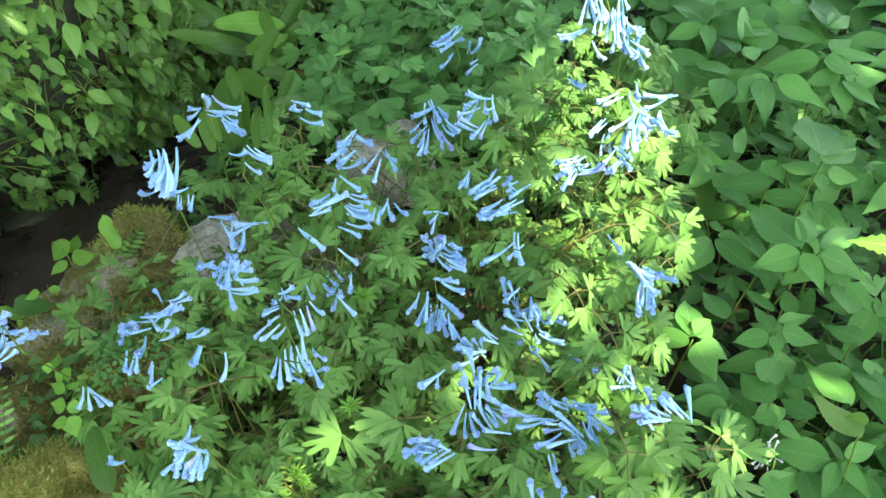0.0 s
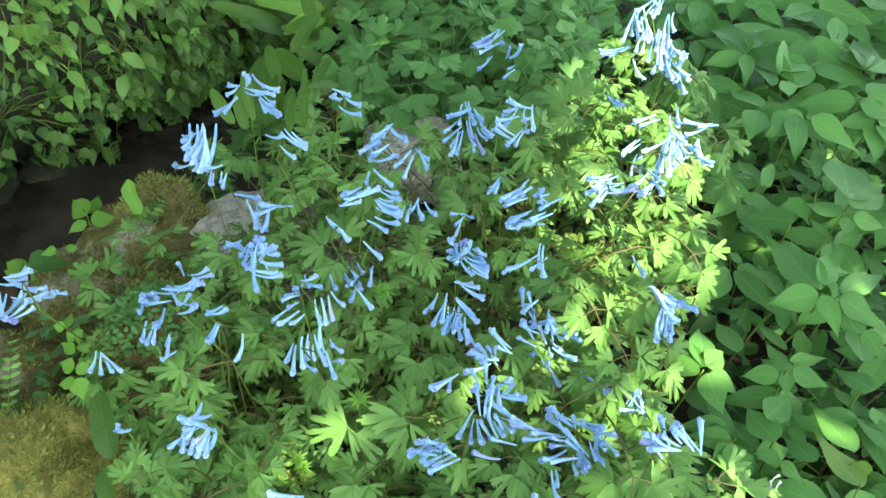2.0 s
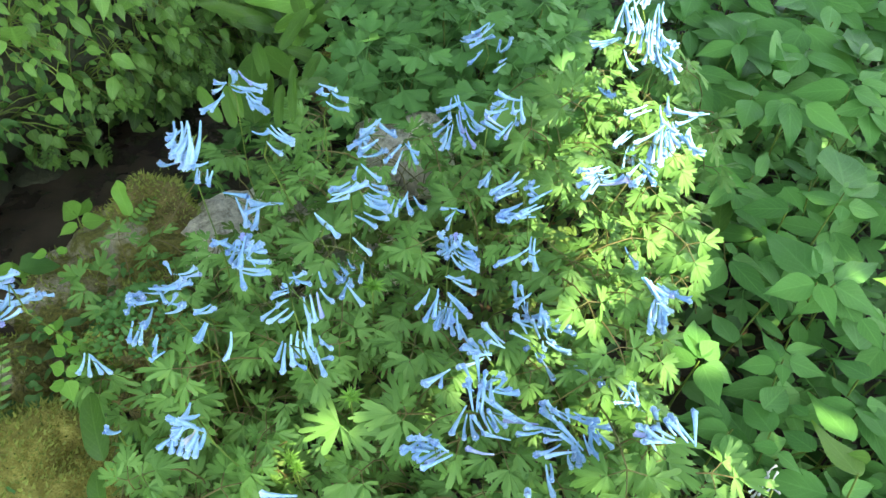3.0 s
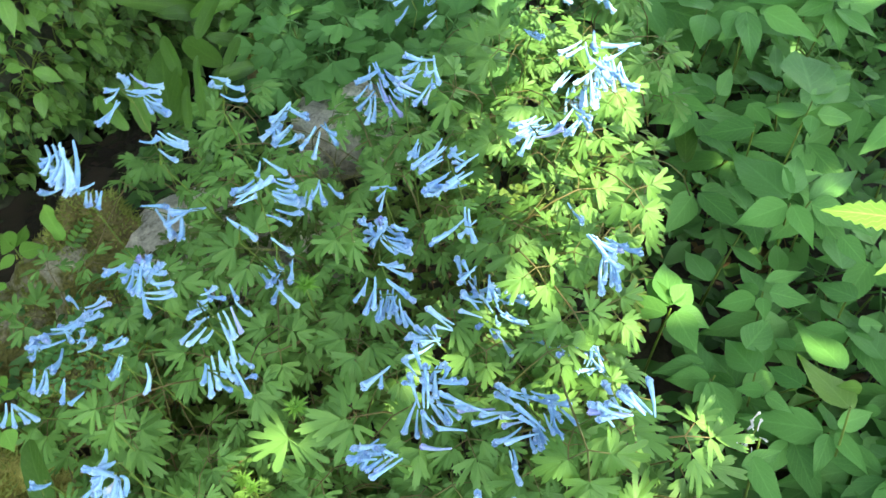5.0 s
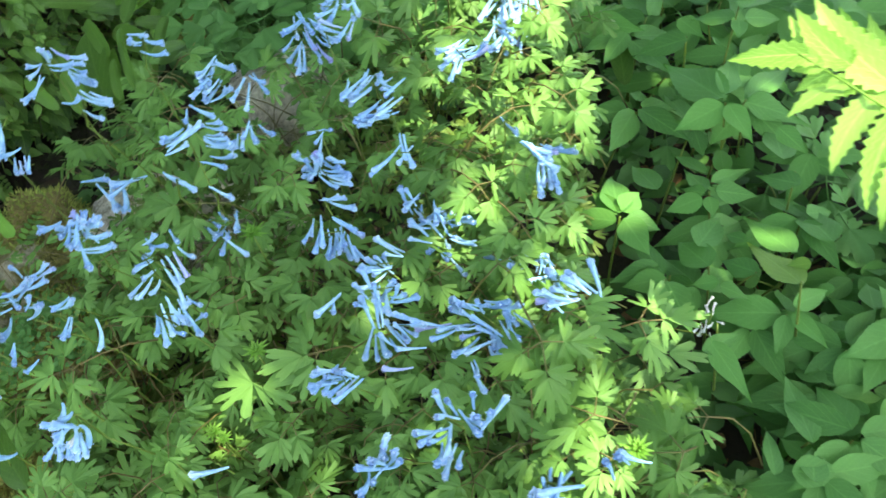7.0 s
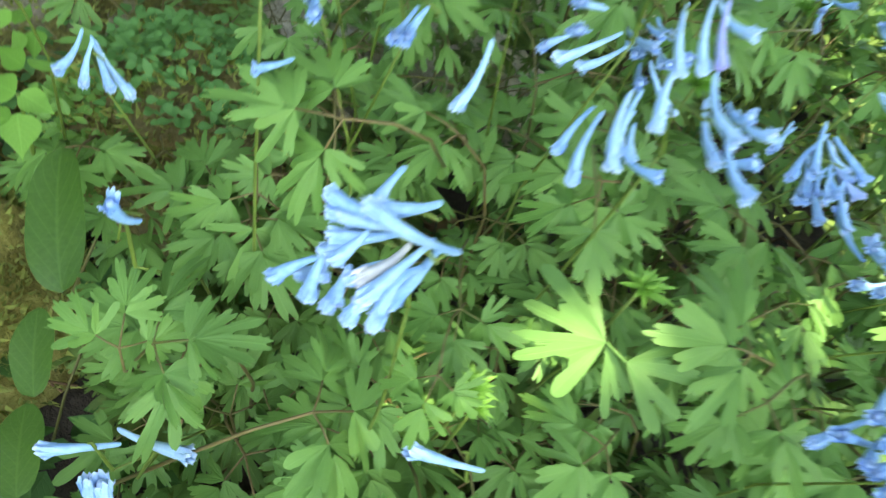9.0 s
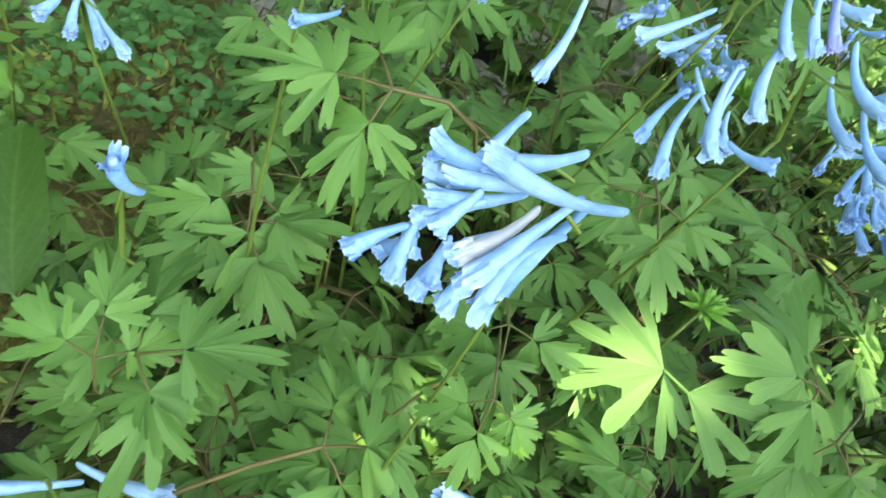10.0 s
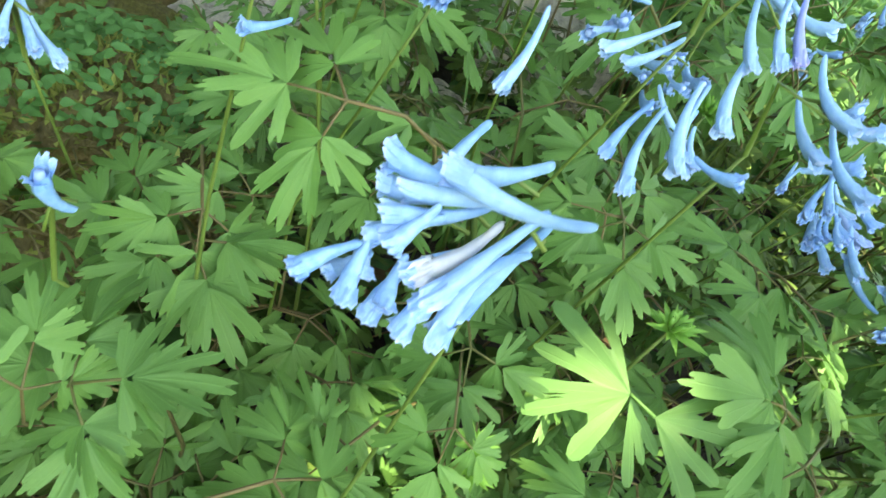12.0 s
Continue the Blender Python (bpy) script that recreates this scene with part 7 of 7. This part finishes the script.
def frond(owner, base, tip, width, up=(0, -0.8, 0.6), mats=None):
    base, tip = Vector(base), Vector(tip)
    m = frame_of(base, tip - base, up)
    k = (tip - base).length
    return piece("frond", chance.choice(mats or STRAPS), owner, m @ Matrix.Diagonal((width * 0.8 / 0.22, k, k, 1)))


s = strap_fern((-0.246, 0.845, 0.120))
frond(s, (-0.189, 0.660, 0.236), (-0.212, 0.730, 0.284), 0.040)
frond(s, (-0.185, 0.702, 0.260), (-0.207, 0.731, 0.291), 0.018)
frond(s, (-0.142, 0.586, 0.280), (-0.149, 0.616, 0.306), 0.011)
frond(s, (-0.132, 0.598, 0.280), (-0.143, 0.636, 0.322), 0.010)
frond(s, (-0.193, 0.588, 0.280), (-0.221, 0.608, 0.302), 0.015)
frond(s, (-0.209, 0.857, 0.220), (-0.150, 0.878, 0.191), 0.021)
frond(s, (-0.175, 0.774, 0.220), (-0.141, 0.801, 0.217), 0.016)
frond(s, (-0.202, 0.810, 0.240), (-0.180, 0.855, 0.278), 0.020)
frond(s, (-0.197, 0.627, 0.250), (-0.215, 0.657, 0.279), 0.017)
frond(s, (-0.184, 0.669, 0.220), (-0.188, 0.715, 0.266), 0.018)
frond(s, (-0.186, 0.691, 0.240), (-0.202, 0.726, 0.277), 0.015)
frond(s, (-0.189, 0.628, 0.260), (-0.209, 0.660, 0.296), 0.013)
frond(s, (-0.170, 0.782, 0.220), (-0.159, 0.817, 0.242), 0.016)
frond(s, (-0.194, 0.845, 0.190), (-0.255, 0.880, 0.210), 0.034)
frond(s, (-0.194, 0.829, 0.180), (-0.161, 0.871, 0.180), 0.026)
frond(s, (-0.180, 0.749, 0.190), (-0.182, 0.805, 0.220), 0.020)
frond(s, (-0.189, 0.736, 0.200), (-0.187, 0.752, 0.230), 0.016)
s = strap_fern((-0.255, 1.204, 0.100))
frond(s, (-0.184, 0.871, 0.260), (-0.229, 0.870, 0.237), 0.017)
frond(s, (-0.197, 0.897, 0.240), (-0.218, 0.926, 0.269), 0.022)
s = strap_fern((-0.270, 1.100, 0.100))
for k in range(9):
    a = 0.35 + 0.62 * k
    root = Vector((-0.262 + 0.012 * math.cos(a), 1.085 + 0.012 * math.sin(a), 0.135))
    frond(s, root, root + Vector((0.10 * math.cos(a), 0.085 * math.sin(a) - 0.03, 0.075 + 0.02 * math.sin(k * 2.1))) * (0.8 + 0.3 * math.sin(k * 1.7)), 0.030, (0, -0.7, 0.7))
s = strap_fern((-0.215, 1.120, 0.100), "hart's-tongue fern with pale yellow-green wavy fronds")
frond(s, (-0.232, 1.100, 0.170), (-0.323, 1.059, 0.190), 0.040, mats=PALE_STRAPS)
frond(s, (-0.231, 1.087, 0.160), (-0.266, 1.014, 0.170), 0.034, mats=PALE_STRAPS)
frond(s, (-0.228, 1.052, 0.150), (-0.233, 0.958, 0.160), 0.022, mats=PALE_STRAPS)
s = strap_fern((0.361, 0.842, 0.040))
frond(s, (0.305, 0.710, 0.130), (0.310, 0.760, 0.172), 0.030)
s = strap_fern((-0.261, 0.378, 0.050))
frond(s, (-0.216, 0.333, 0.140), (-0.242, 0.365, 0.172), 0.027)
frond(s, (-0.210, 0.305, 0.120), (-0.225, 0.329, 0.133), 0.019)
frond(s, (-0.202, 0.281, 0.100), (-0.218, 0.307, 0.110), 0.024)
s = strap_fern((-0.377, 0.729, 0.050))
frond(s, (-0.313, 0.612, 0.140), (-0.337, 0.641, 0.162), 0.020, mats=PALE_STRAPS)

def small_fern(base, tip, wide, pairs, label="small fern with paired blunt leaflets beside a stone"):
    base, tip = Vector(base), Vector(tip)
    foot = Vector((base.x, base.y + 0.01, height_at(base.x, base.y)))
    ob = thing("fern", foot, label, "fern")
    bm = bmesh.new()
    rod(bm, [foot, base, base.lerp(tip, 0.5), tip], [0.0008, 0.0007, 0.0005, 0.0003], 5)
    part("stalk", bm, STEM, ob)
    along = (tip - base).normalized()
    across = along.cross(Vector((0, -0.6, 0.8))).normalized()
    for k in range(pairs):
        f = (k + 0.5) / pairs
        size = wide * math.sin(math.pi * (0.25 + 0.72 * f)) ** 0.8
        for side in (1, -1):
            bm = bmesh.new()
            ovate(bm, Matrix(), 1.0, 0.42, chance, fold=0.1, droop=0.12, belly=0.4, teeth=0.05, steps=10, wavy=0.02, lead=0.5)
            piece("pinna", mesh_of("pinna", bm, BANKLEAF), ob, frame_of(base.lerp(tip, f), across * side + along * 0.35, (0, -0.6, 0.8)) @ Matrix.Scale(size, 4))


small_fern((-0.345, 0.395, 0.09), (-0.374, 0.465, 0.11), 0.010, 9)
small_fern((-0.322, 0.628, 0.115), (-0.310, 0.668, 0.125), 0.012, 7)

# ---- plants on the bank ----
def bank_leaf_mesh(seed):
    rng = random.Random(80 + seed)
    bm = bmesh.new()
    if seed >= 8:
        lobed(bm, Matrix(), 0.9, [(-1.35, 0.62, 0.38), (-0.66, 0.86, 0.36), (0.0, 1.05, 0.40), (0.66, 0.84, 0.36), (1.35, 0.60, 0.38)], rng, 1.75, 0.5, 0.25, 0.15, 30, 1.0)
    elif seed % 4 == 3:
        for k in range(4):
            for side in (1, -1):
                m = Matrix.Translation((0, 0.18 + 0.2 * k, 0)) @ Matrix.Rotation(-side * 1.0, 4, "Z")
                ovate(bm, m, 0.5 - 0.07 * k, 0.17, rng, steps=6, droop=0.3)
        ovate(bm, Matrix.Translation((0, 0.85, 0)), 0.35, 0.16, rng, steps=6)
        rod(bm, [(0, 0, 0), (0, 0.9, 0)], [0.015, 0.01], 4)
    else:
        ovate(bm, Matrix(), 1.0, (0.5, 0.62, 0.75)[seed % 4], rng, fold=rng.uniform(0.1, 0.4), droop=rng.uniform(0.1, 0.5), belly=(0.4, 0.33, 0.25)[seed % 4], steps=12, wavy=0.03)
    return mesh_of("leaf", bm, BANKLEAF)


BANKS = [bank_leaf_mesh(s) for s in range(10)]


def hang(u):
    """How far up the bank its leaves begin: they trail to the water where the stream bends away."""
    return max(-0.005, min(0.085, 0.075 - (u + 0.1) * 0.42)) + 0.02 * noise.noise((u * 11, 2, 0))


def bank_plants():
    for i in range(300):
        u = chance.uniform(-0.40, 1.0) if i < 220 else chance.uniform(0.15, 0.75)
        v = hang(u) + 0.03 + (0.52 if i < 220 else 0.30) * chance.random()
        root = bank_point(u, v)
        ob = thing("bank_plant", root, "creeping plant with small green leaves hanging on the bank", "plant", "bank plants")
        bm = bmesh.new()
        kind = chance.choice([0, 1, 2, 4, 5, 6] * 4 + [3, 7, 8, 9])
        big = chance.uniform(0.015, 0.032) if kind % 4 != 3 else chance.uniform(0.028, 0.042)
        if kind < 8 and chance.random() < 0.14:
            big *= 1.6
        for k in range(chance.randint(7, 13)):
            a, r = chance.uniform(0, math.tau), chance.uniform(0.01, 0.07)
            at = u + r * math.cos(a)
            p = bank_point(at, max(hang(at), v + r * math.sin(a))) + Vector((0.9, -0.43, 0)) * chance.uniform(0.008, 0.07)
            rod(bm, arc(root, p, 0.01, 3), [0.0008] * 4, 4)
            d = Vector((0.5 + chance.uniform(-0.6, 0.6), -0.35 + chance.uniform(-0.6, 0.6), chance.uniform(-1.0, 0.0)))
            piece("leaf", BANKS[kind], ob, frame_of(p, d, (0.45 + chance.uniform(-0.3, 0.3), -0.5 + chance.uniform(-0.3, 0.3), 0.75)) @ Matrix.Scale(big * chance.uniform(0.6, 1.2), 4))
        part("stalk", bm, STEM, ob)
    rng = random.Random(5)
    bm = bmesh.new()
    for _ in range(4600):
        u = rng.uniform(-0.7, 1.3)
        v = hang(u) + 0.75 * rng.random()
        if noise.noise((u * 9, v * 9, 5)) < 0.0:
            continue
        p = bank_point(u, v) + Vector((0.9, -0.43, 0)) * rng.uniform(0.0, 0.03)
        d = Vector((0.5 + rng.uniform(-0.8, 0.8), -0.35 + rng.uniform(-0.8, 0.8), rng.uniform(-0.9, 0.3)))
        ovate(bm, frame_of(p, d, (0.45, -0.5, 0.7)), rng.uniform(0.009, 0.024), rng.uniform(0.006, 0.014), rng, steps=4, wavy=0.0)
    for _ in range(3500):
        u, out = rng.uniform(-3.5, 4.4), rng.uniform(0.0, 1.6)
        p = bank_point(u, 1.1) + Vector((-0.90, 0.43, 0)) * out
        p.z -= 0.05 + (0.6 * (out - 0.5) if out > 0.5 else 0) - rng.uniform(0.03, 0.10)
        a = rng.uniform(0, math.tau)
        ovate(bm, frame_of(p, (math.cos(a), math.sin(a), rng.uniform(-0.3, 0.2)), (0, 0, 1)), rng.uniform(0.05, 0.10), rng.uniform(0.03, 0.05), rng, steps=4, wavy=0.0)
    tagged(new("bank_undergrowth", mesh_of("bank_undergrowth", bm, FILL)), "small dark leaves covering the bank", "foliage", kind="stuff")


bank_plants()


def undergrowth():
    """Low leaves between the plants, too many to count."""
    rng = random.Random(9)
    bm = bmesh.new()
    for _ in range(6500):
        x, y = rng.uniform(-0.35, 1.3), rng.uniform(0.12, 1.8)
        if x > 0.6 + y * 0.6:
            continue
        z = height_at(x, y) + rng.uniform(0.01, 0.06)
        if inside(x, y, REGION):
            if rng.random() < 0.35 or (x - 0.055) ** 2 + (y - 0.5) ** 2 < 0.05**2:
                continue
            z = min(z, 0.07)
        a = rng.uniform(0, math.tau)
        ovate(bm, frame_of((x, y, z), (math.cos(a), math.sin(a), rng.uniform(-0.3, 0.3)), (rng.uniform(-0.4, 0.4), rng.uniform(-0.7, 0.2), 1)), rng.uniform(0.014, 0.030 + 0.012 * (x > 0.25 or y > 0.8)), rng.uniform(0.009, 0.018 + 0.006 * (x > 0.25 or y > 0.8)), rng, steps=4, wavy=0)
    for _ in range(7000):
        a, d = rng.uniform(0, math.tau), 2.4 * rng.random() ** 0.7
        x, y = 0.4 + d * math.cos(a), 0.7 + d * math.sin(a)
        across = (x + 0.56) * 0.90 - (y - 0.86) * 0.43
        if across < 0.25 or -0.4 < x < 0.9 and 0.1 < y < 1.8 or (x - 0.0) ** 2 + (y - 0.1) ** 2 < 0.16:
            continue
        a = rng.uniform(0, math.tau)
        z = height_at(x, y) + rng.uniform(0.01, 0.09)
        ovate(bm, frame_of((x, y, z), (math.cos(a), math.sin(a), rng.uniform(-0.3, 0.2)), (rng.uniform(-0.4, 0.4), rng.uniform(-0.5, 0.3), 1)), rng.uniform(0.04, 0.09), rng.uniform(0.025, 0.045), rng, steps=5, wavy=0)
    for _ in range(420):
        s = rng.random()
        x, y = -0.36 + 0.10 * s + rng.gauss(0, 0.03), 0.42 + 0.34 * s + rng.gauss(0, 0.03)
        a = rng.uniform(0, math.tau)
        ovate(bm, frame_of((x, y, 0.02 + rng.uniform(0, 0.07)), (math.cos(a), math.sin(a), rng.uniform(-0.2, 0.4)), (rng.uniform(-0.6, 0.2), rng.uniform(-0.7, 0.2), 1)), rng.uniform(0.006, 0.016), rng.uniform(0.004, 0.010), rng, steps=4, wavy=0)
    tagged(new("undergrowth", mesh_of("undergrowth", bm, FILL)), "low mixed green leaves covering the ground", "foliage", kind="stuff")


undergrowth()


def litter():
    """Dry leaves and bits of stalk on the soil under the plants."""
    rng = random.Random(21)
    bm = bmesh.new()
    for _ in range(420):
        x, y = rng.uniform(-0.25, 0.45), rng.uniform(0.2, 0.85)
        a = rng.uniform(0, math.tau)
        p = (x, y, height_at(x, y) + rng.uniform(0.002, 0.012))
        if rng.random() < 0.3:
            d = Vector((math.cos(a), math.sin(a), rng.uniform(-0.1, 0.3))) * rng.uniform(0.02, 0.06)
            rod(bm, [Vector(p), Vector(p) + d * 0.5 + Vector((0, 0, 0.003)), Vector(p) + d], [0.0008, 0.0007, 0.0005], 4)
        else:
            ovate(bm, frame_of(p, (math.cos(a), math.sin(a), rng.uniform(-0.2, 0.3)), (rng.uniform(-0.5, 0.5), rng.uniform(-0.5, 0.5), 1)), rng.uniform(0.015, 0.035), rng.uniform(0.008, 0.018), rng, fold=0.5, steps=6, wavy=0.08)
    tagged(new("leaf_litter", mesh_of("leaf_litter", bm, DRY)), "dry brown leaves and stalks on the soil", "leaf litter", kind="stuff")


litter()


def grass_tuft(place, lean, blades, tall):
    x, y, z = place
    ob = thing("grass_tuft", (x, y, height_at(x, y)), "thin arching green grass blades beside a stone", "grass")
    for k in range(blades):
        bm = bmesh.new()
        a = k * 2.4
        base = Vector((x + 0.006 * math.cos(a), y + 0.006 * math.sin(a), z))
        out = Vector(lean) * tall * chance.uniform(0.6, 1.1) + Vector((math.cos(a), math.sin(a), 0)) * tall * 0.25
        rings = []
        for i in range(9):
            s = i / 8
            p = base + out * s + Vector((0, 0, tall * 1.1 * (s - s * s * 0.75)))
            w = 0.0012 * (1 - s) + 0.0002
            side = Vector((-out.y, out.x, 0)).normalized() * w
            rings.append((bm.verts.new(p - side), bm.verts.new(p + Vector((0, 0, -w * 0.5))), bm.verts.new(p + side)))
        for q, r in zip(rings, rings[1:]):
            bm.faces.new((q[0], q[1], r[1], r[0]))
            bm.faces.new((q[1], q[2], r[2], r[1]))
        part("blade", bm, STRAP, ob)


grass_tuft((-0.116, 0.814, 0.100), (-0.5, -0.3, 0), 9, 0.06)
grass_tuft((-0.342, 0.724, 0.050), (0.3, -0.5, 0), 7, 0.05)

# ---- the sunlit fern frond ----
def sun_fern(base, tip, up):
    """The stalk and midrib of the fern; its pinnae follow one by one."""
    base, tip, up = Vector(base), Vector(tip), Vector(up)
    foot = Vector((base.x + 0.12, base.y - 0.02, height_at(0.5, 0.3)))
    ob = thing("fern", foot, "bright sunlit fern with toothed yellow-green pinnae", "fern")
    bm = bmesh.new()
    rod(bm, [foot, foot.lerp(base, 0.6) + Vector((0, 0, 0.03)), base, base.lerp(tip, 0.5) - up * 0.003, tip], [0.0016, 0.0013, 0.0010, 0.0007, 0.0003], 6)
    part("stalk", bm, FERN, ob)
    return ob


def pinna(fern, base, tip, width, up, bend=0.0):
    """A toothed pinna from the midrib to its tip, curved sideways by bend."""
    base, tip = Vector(base), Vector(tip)
    along = tip - base
    length = along.length
    bm = bmesh.new()
    teeth = max(14, 2 * round(length / 0.0045))
    ovate(bm, Matrix(), length, width, chance, fold=0.25, droop=0.10, belly=0.28, teeth=0.15, steps=teeth, wavy=0.008)
    for v in bm.verts:
        s = v.co.y / length
        v.co.x += bend * length * 4 * s * (1 - s)
    piece("pinna", mesh_of("pinna", bm, FERN), fern, frame_of(base, along, up))


fern = sun_fern((0.328, 0.261, 0.366), (0.269, 0.328, 0.395), (-0.43, -0.68, 0.59))
pinna(fern, (0.273, 0.326, 0.395), (0.242, 0.341, 0.389), 0.0123, (-0.43, -0.68, 0.59), 0.02)
pinna(fern, (0.279, 0.325, 0.393), (0.269, 0.344, 0.406), 0.0095, (-0.43, -0.68, 0.59), -0.04)
pinna(fern, (0.287, 0.316, 0.392), (0.271, 0.343, 0.410), 0.0134, (-0.43, -0.68, 0.59), -0.05)
pinna(fern, (0.287, 0.316, 0.393), (0.281, 0.328, 0.398), 0.0112, (-0.43, -0.68, 0.59), 0.00)
pinna(fern, (0.303, 0.305, 0.386), (0.279, 0.344, 0.414), 0.0185, (-0.43, -0.68, 0.59), -0.06)
pinna(fern, (0.313, 0.293, 0.378), (0.289, 0.339, 0.410), 0.0207, (-0.43, -0.68, 0.59), -0.08)
pinna(fern, (0.322, 0.281, 0.370), (0.300, 0.334, 0.408), 0.0207, (-0.43, -0.68, 0.59), -0.08)
pinna(fern, (0.330, 0.270, 0.362), (0.310, 0.326, 0.401), 0.0207, (-0.43, -0.68, 0.59), -0.10)
pinna(fern, (0.339, 0.257, 0.355), (0.319, 0.319, 0.396), 0.0207, (-0.43, -0.68, 0.59), -0.10)
pinna(fern, (0.281, 0.319, 0.389), (0.268, 0.323, 0.378), 0.0078, (-0.43, -0.68, 0.59), 0.03)
pinna(fern, (0.276, 0.323, 0.394), (0.261, 0.335, 0.394), 0.0084, (-0.43, -0.68, 0.59), -0.03)
pinna(fern, (0.278, 0.321, 0.393), (0.267, 0.327, 0.387), 0.0084, (-0.43, -0.68, 0.59), 0.02)
pinna(fern, (0.292, 0.312, 0.387), (0.273, 0.318, 0.374), 0.0095, (-0.43, -0.68, 0.59), 0.04)
pinna(fern, (0.288, 0.314, 0.387), (0.264, 0.318, 0.368), 0.0101, (-0.43, -0.68, 0.59), 0.06)
pinna(fern, (0.296, 0.305, 0.383), (0.277, 0.293, 0.351), 0.0129, (-0.43, -0.68, 0.59), 0.08)
pinna(fern, (0.303, 0.296, 0.380), (0.287, 0.275, 0.342), 0.0146, (-0.43, -0.68, 0.59), 0.06)
pinna(fern, (0.313, 0.284, 0.373), (0.291, 0.267, 0.336), 0.0151, (-0.43, -0.68, 0.59), 0.10)
pinna(fern, (0.321, 0.271, 0.366), (0.298, 0.245, 0.322), 0.0157, (-0.43, -0.68, 0.59), 0.06)
pinna(fern, (0.329, 0.260, 0.360), (0.307, 0.231, 0.316), 0.0157, (-0.43, -0.68, 0.59), 0.06)

# ---- an unseen tree added overhead, its leaves placed to break the sunlight ----
# openings left in the added crown: sun patch centre x, y, z and radius
LIT = [(0.190, 0.795, 0.33, 0.042), (0.200, 0.725, 0.33, 0.048), (0.180, 0.655, 0.29, 0.040), (0.208, 0.590, 0.28, 0.044), (0.194, 0.490, 0.28, 0.042), (0.165, 0.560, 0.26, 0.036),
       (0.136, 0.526, 0.23, 0.024), (0.105, 0.620, 0.27, 0.014), (0.125, 0.440, 0.24, 0.026), (0.160, 0.370, 0.24, 0.018), (0.110, 0.385, 0.22, 0.008), (-0.052, 0.345, 0.19, 0.017),
       (0.262, 0.334, 0.392, 0.026), (0.300, 0.290, 0.365, 0.024), (0.296, 0.325, 0.400, 0.028), (0.328, 0.300, 0.390, 0.032), (0.300, 0.255, 0.335, 0.014), (0.180, 0.248, 0.22, 0.026), (0.048, 0.263, 0.24, 0.006), (0.236, 0.496, 0.16, 0.027), (0.268, 0.360, 0.175, 0.022),
       (0.170, 0.300, 0.20, 0.010), (-0.085, 0.305, 0.18, 0.004), (0.052, 0.400, 0.20, 0.018), (0.100, 0.460, 0.17, 0.018), (0.125, 0.570, 0.26, 0.028), (0.150, 0.475, 0.26, 0.026),
       (0.030, 0.300, 0.20, 0.008), (0.105, 0.300, 0.20, 0.011), (0.135, 0.330, 0.21, 0.010)]


def tree():
    rng = random.Random(12)
    foot = Vector((2.6, -1.6, 0))
    ob = thing("tree", foot, "unseen tree added overhead to shade the plants and let sun patches through", "tree")
    bm = bmesh.new()
    fork = Vector((2.3, -1.4, 1.9))
    rod(bm, [foot, foot.lerp(fork, 0.5) + Vector((0.04, 0, 0)), fork, Vector((2.2, -1.2, 3.4))], [0.13, 0.11, 0.09, 0.05], 12)
    part("trunk", bm, BARK, ob)
    for a in ((0.2, 0.6), (0.9, 0.5), (1.5, 0.1), (-0.4, 0.2), (0.6, 1.1), (1.6, 0.9)):
        bm = bmesh.new()
        end = Vector((a[0], a[1] - 0.8, 2.15))
        rod(bm, arc(fork, end, 0.15, 7), [0.045, 0.038, 0.03, 0.024, 0.018, 0.012, 0.008, 0.004], 7)
        part("bough", bm, BARK, ob)
    bm = bmesh.new()
    def sprig_leaf(p, k):
        a = rng.uniform(0, math.tau)
        along = Vector((math.cos(a), math.sin(a), rng.uniform(-0.4, 0.2)))
        ovate(bm, frame_of(p - along * 0.038 * k, along, (rng.uniform(-0.3, 0.6), rng.uniform(-0.6, 0.3), 1)), rng.uniform(0.065, 0.085) * k, rng.uniform(0.05, 0.06) * k, rng, steps=5, wavy=0)

    def clearance(p):
        """How far from the nearest opening the sunray through p comes down."""
        least = 9.0
        for x, y, z, r in LIT:
            q = p - SUN * ((p.z - z) / SUN.z)
            least = min(least, math.hypot(q.x - x, q.y - y) - r)
        return least

    for i in range(13400):
        p = Vector((rng.uniform(-0.1, 2.2), rng.uniform(-0.75, 1.15), rng.uniform(1.95, 2.25)))
        # further layers, added to dim sky light over the bank and back right
        if i >= 8000:
            p = Vector((rng.uniform(-1.6, 2.6), rng.uniform(0.3, 2.8), rng.uniform(2.05, 2.5)))
        if i >= 11800:
            p = Vector((rng.uniform(0.5, 2.8), rng.uniform(0.8, 2.8), rng.uniform(2.0, 2.5)))
        if clearance(p) > 0.034:
            sprig_leaf(p, 1.0)
    # leaves added above each raceme to keep it shaded outside the openings
    for _, _, top in plants:
        for _ in range(12):
            p = top + SUN * ((rng.uniform(1.95, 2.2) - top.z) / SUN.z) + Vector((rng.uniform(-0.05, 0.05), rng.uniform(-0.05, 0.05), 0))
            if clearance(p) > 0.034:
                sprig_leaf(p, 0.9)
    # small leaves ringed round each opening to give its sun patch an edge
    for x, y, z, r in LIT:
        for _ in range(int(500 * (r + 0.03) / 0.09)):
            a, d = rng.uniform(0, math.tau), r + rng.uniform(0.008, 0.05)
            lift = rng.uniform(1.95, 2.15) - z
            p = Vector((x + d * math.cos(a), y + d * math.sin(a), z)) + SUN * (lift / SUN.z)
            if clearance(p) > 0.007:
                sprig_leaf(p, 0.3)
    crown = part("crown", bm, CANOPY, ob)
    tagged(crown, kind="stuff")


tree()
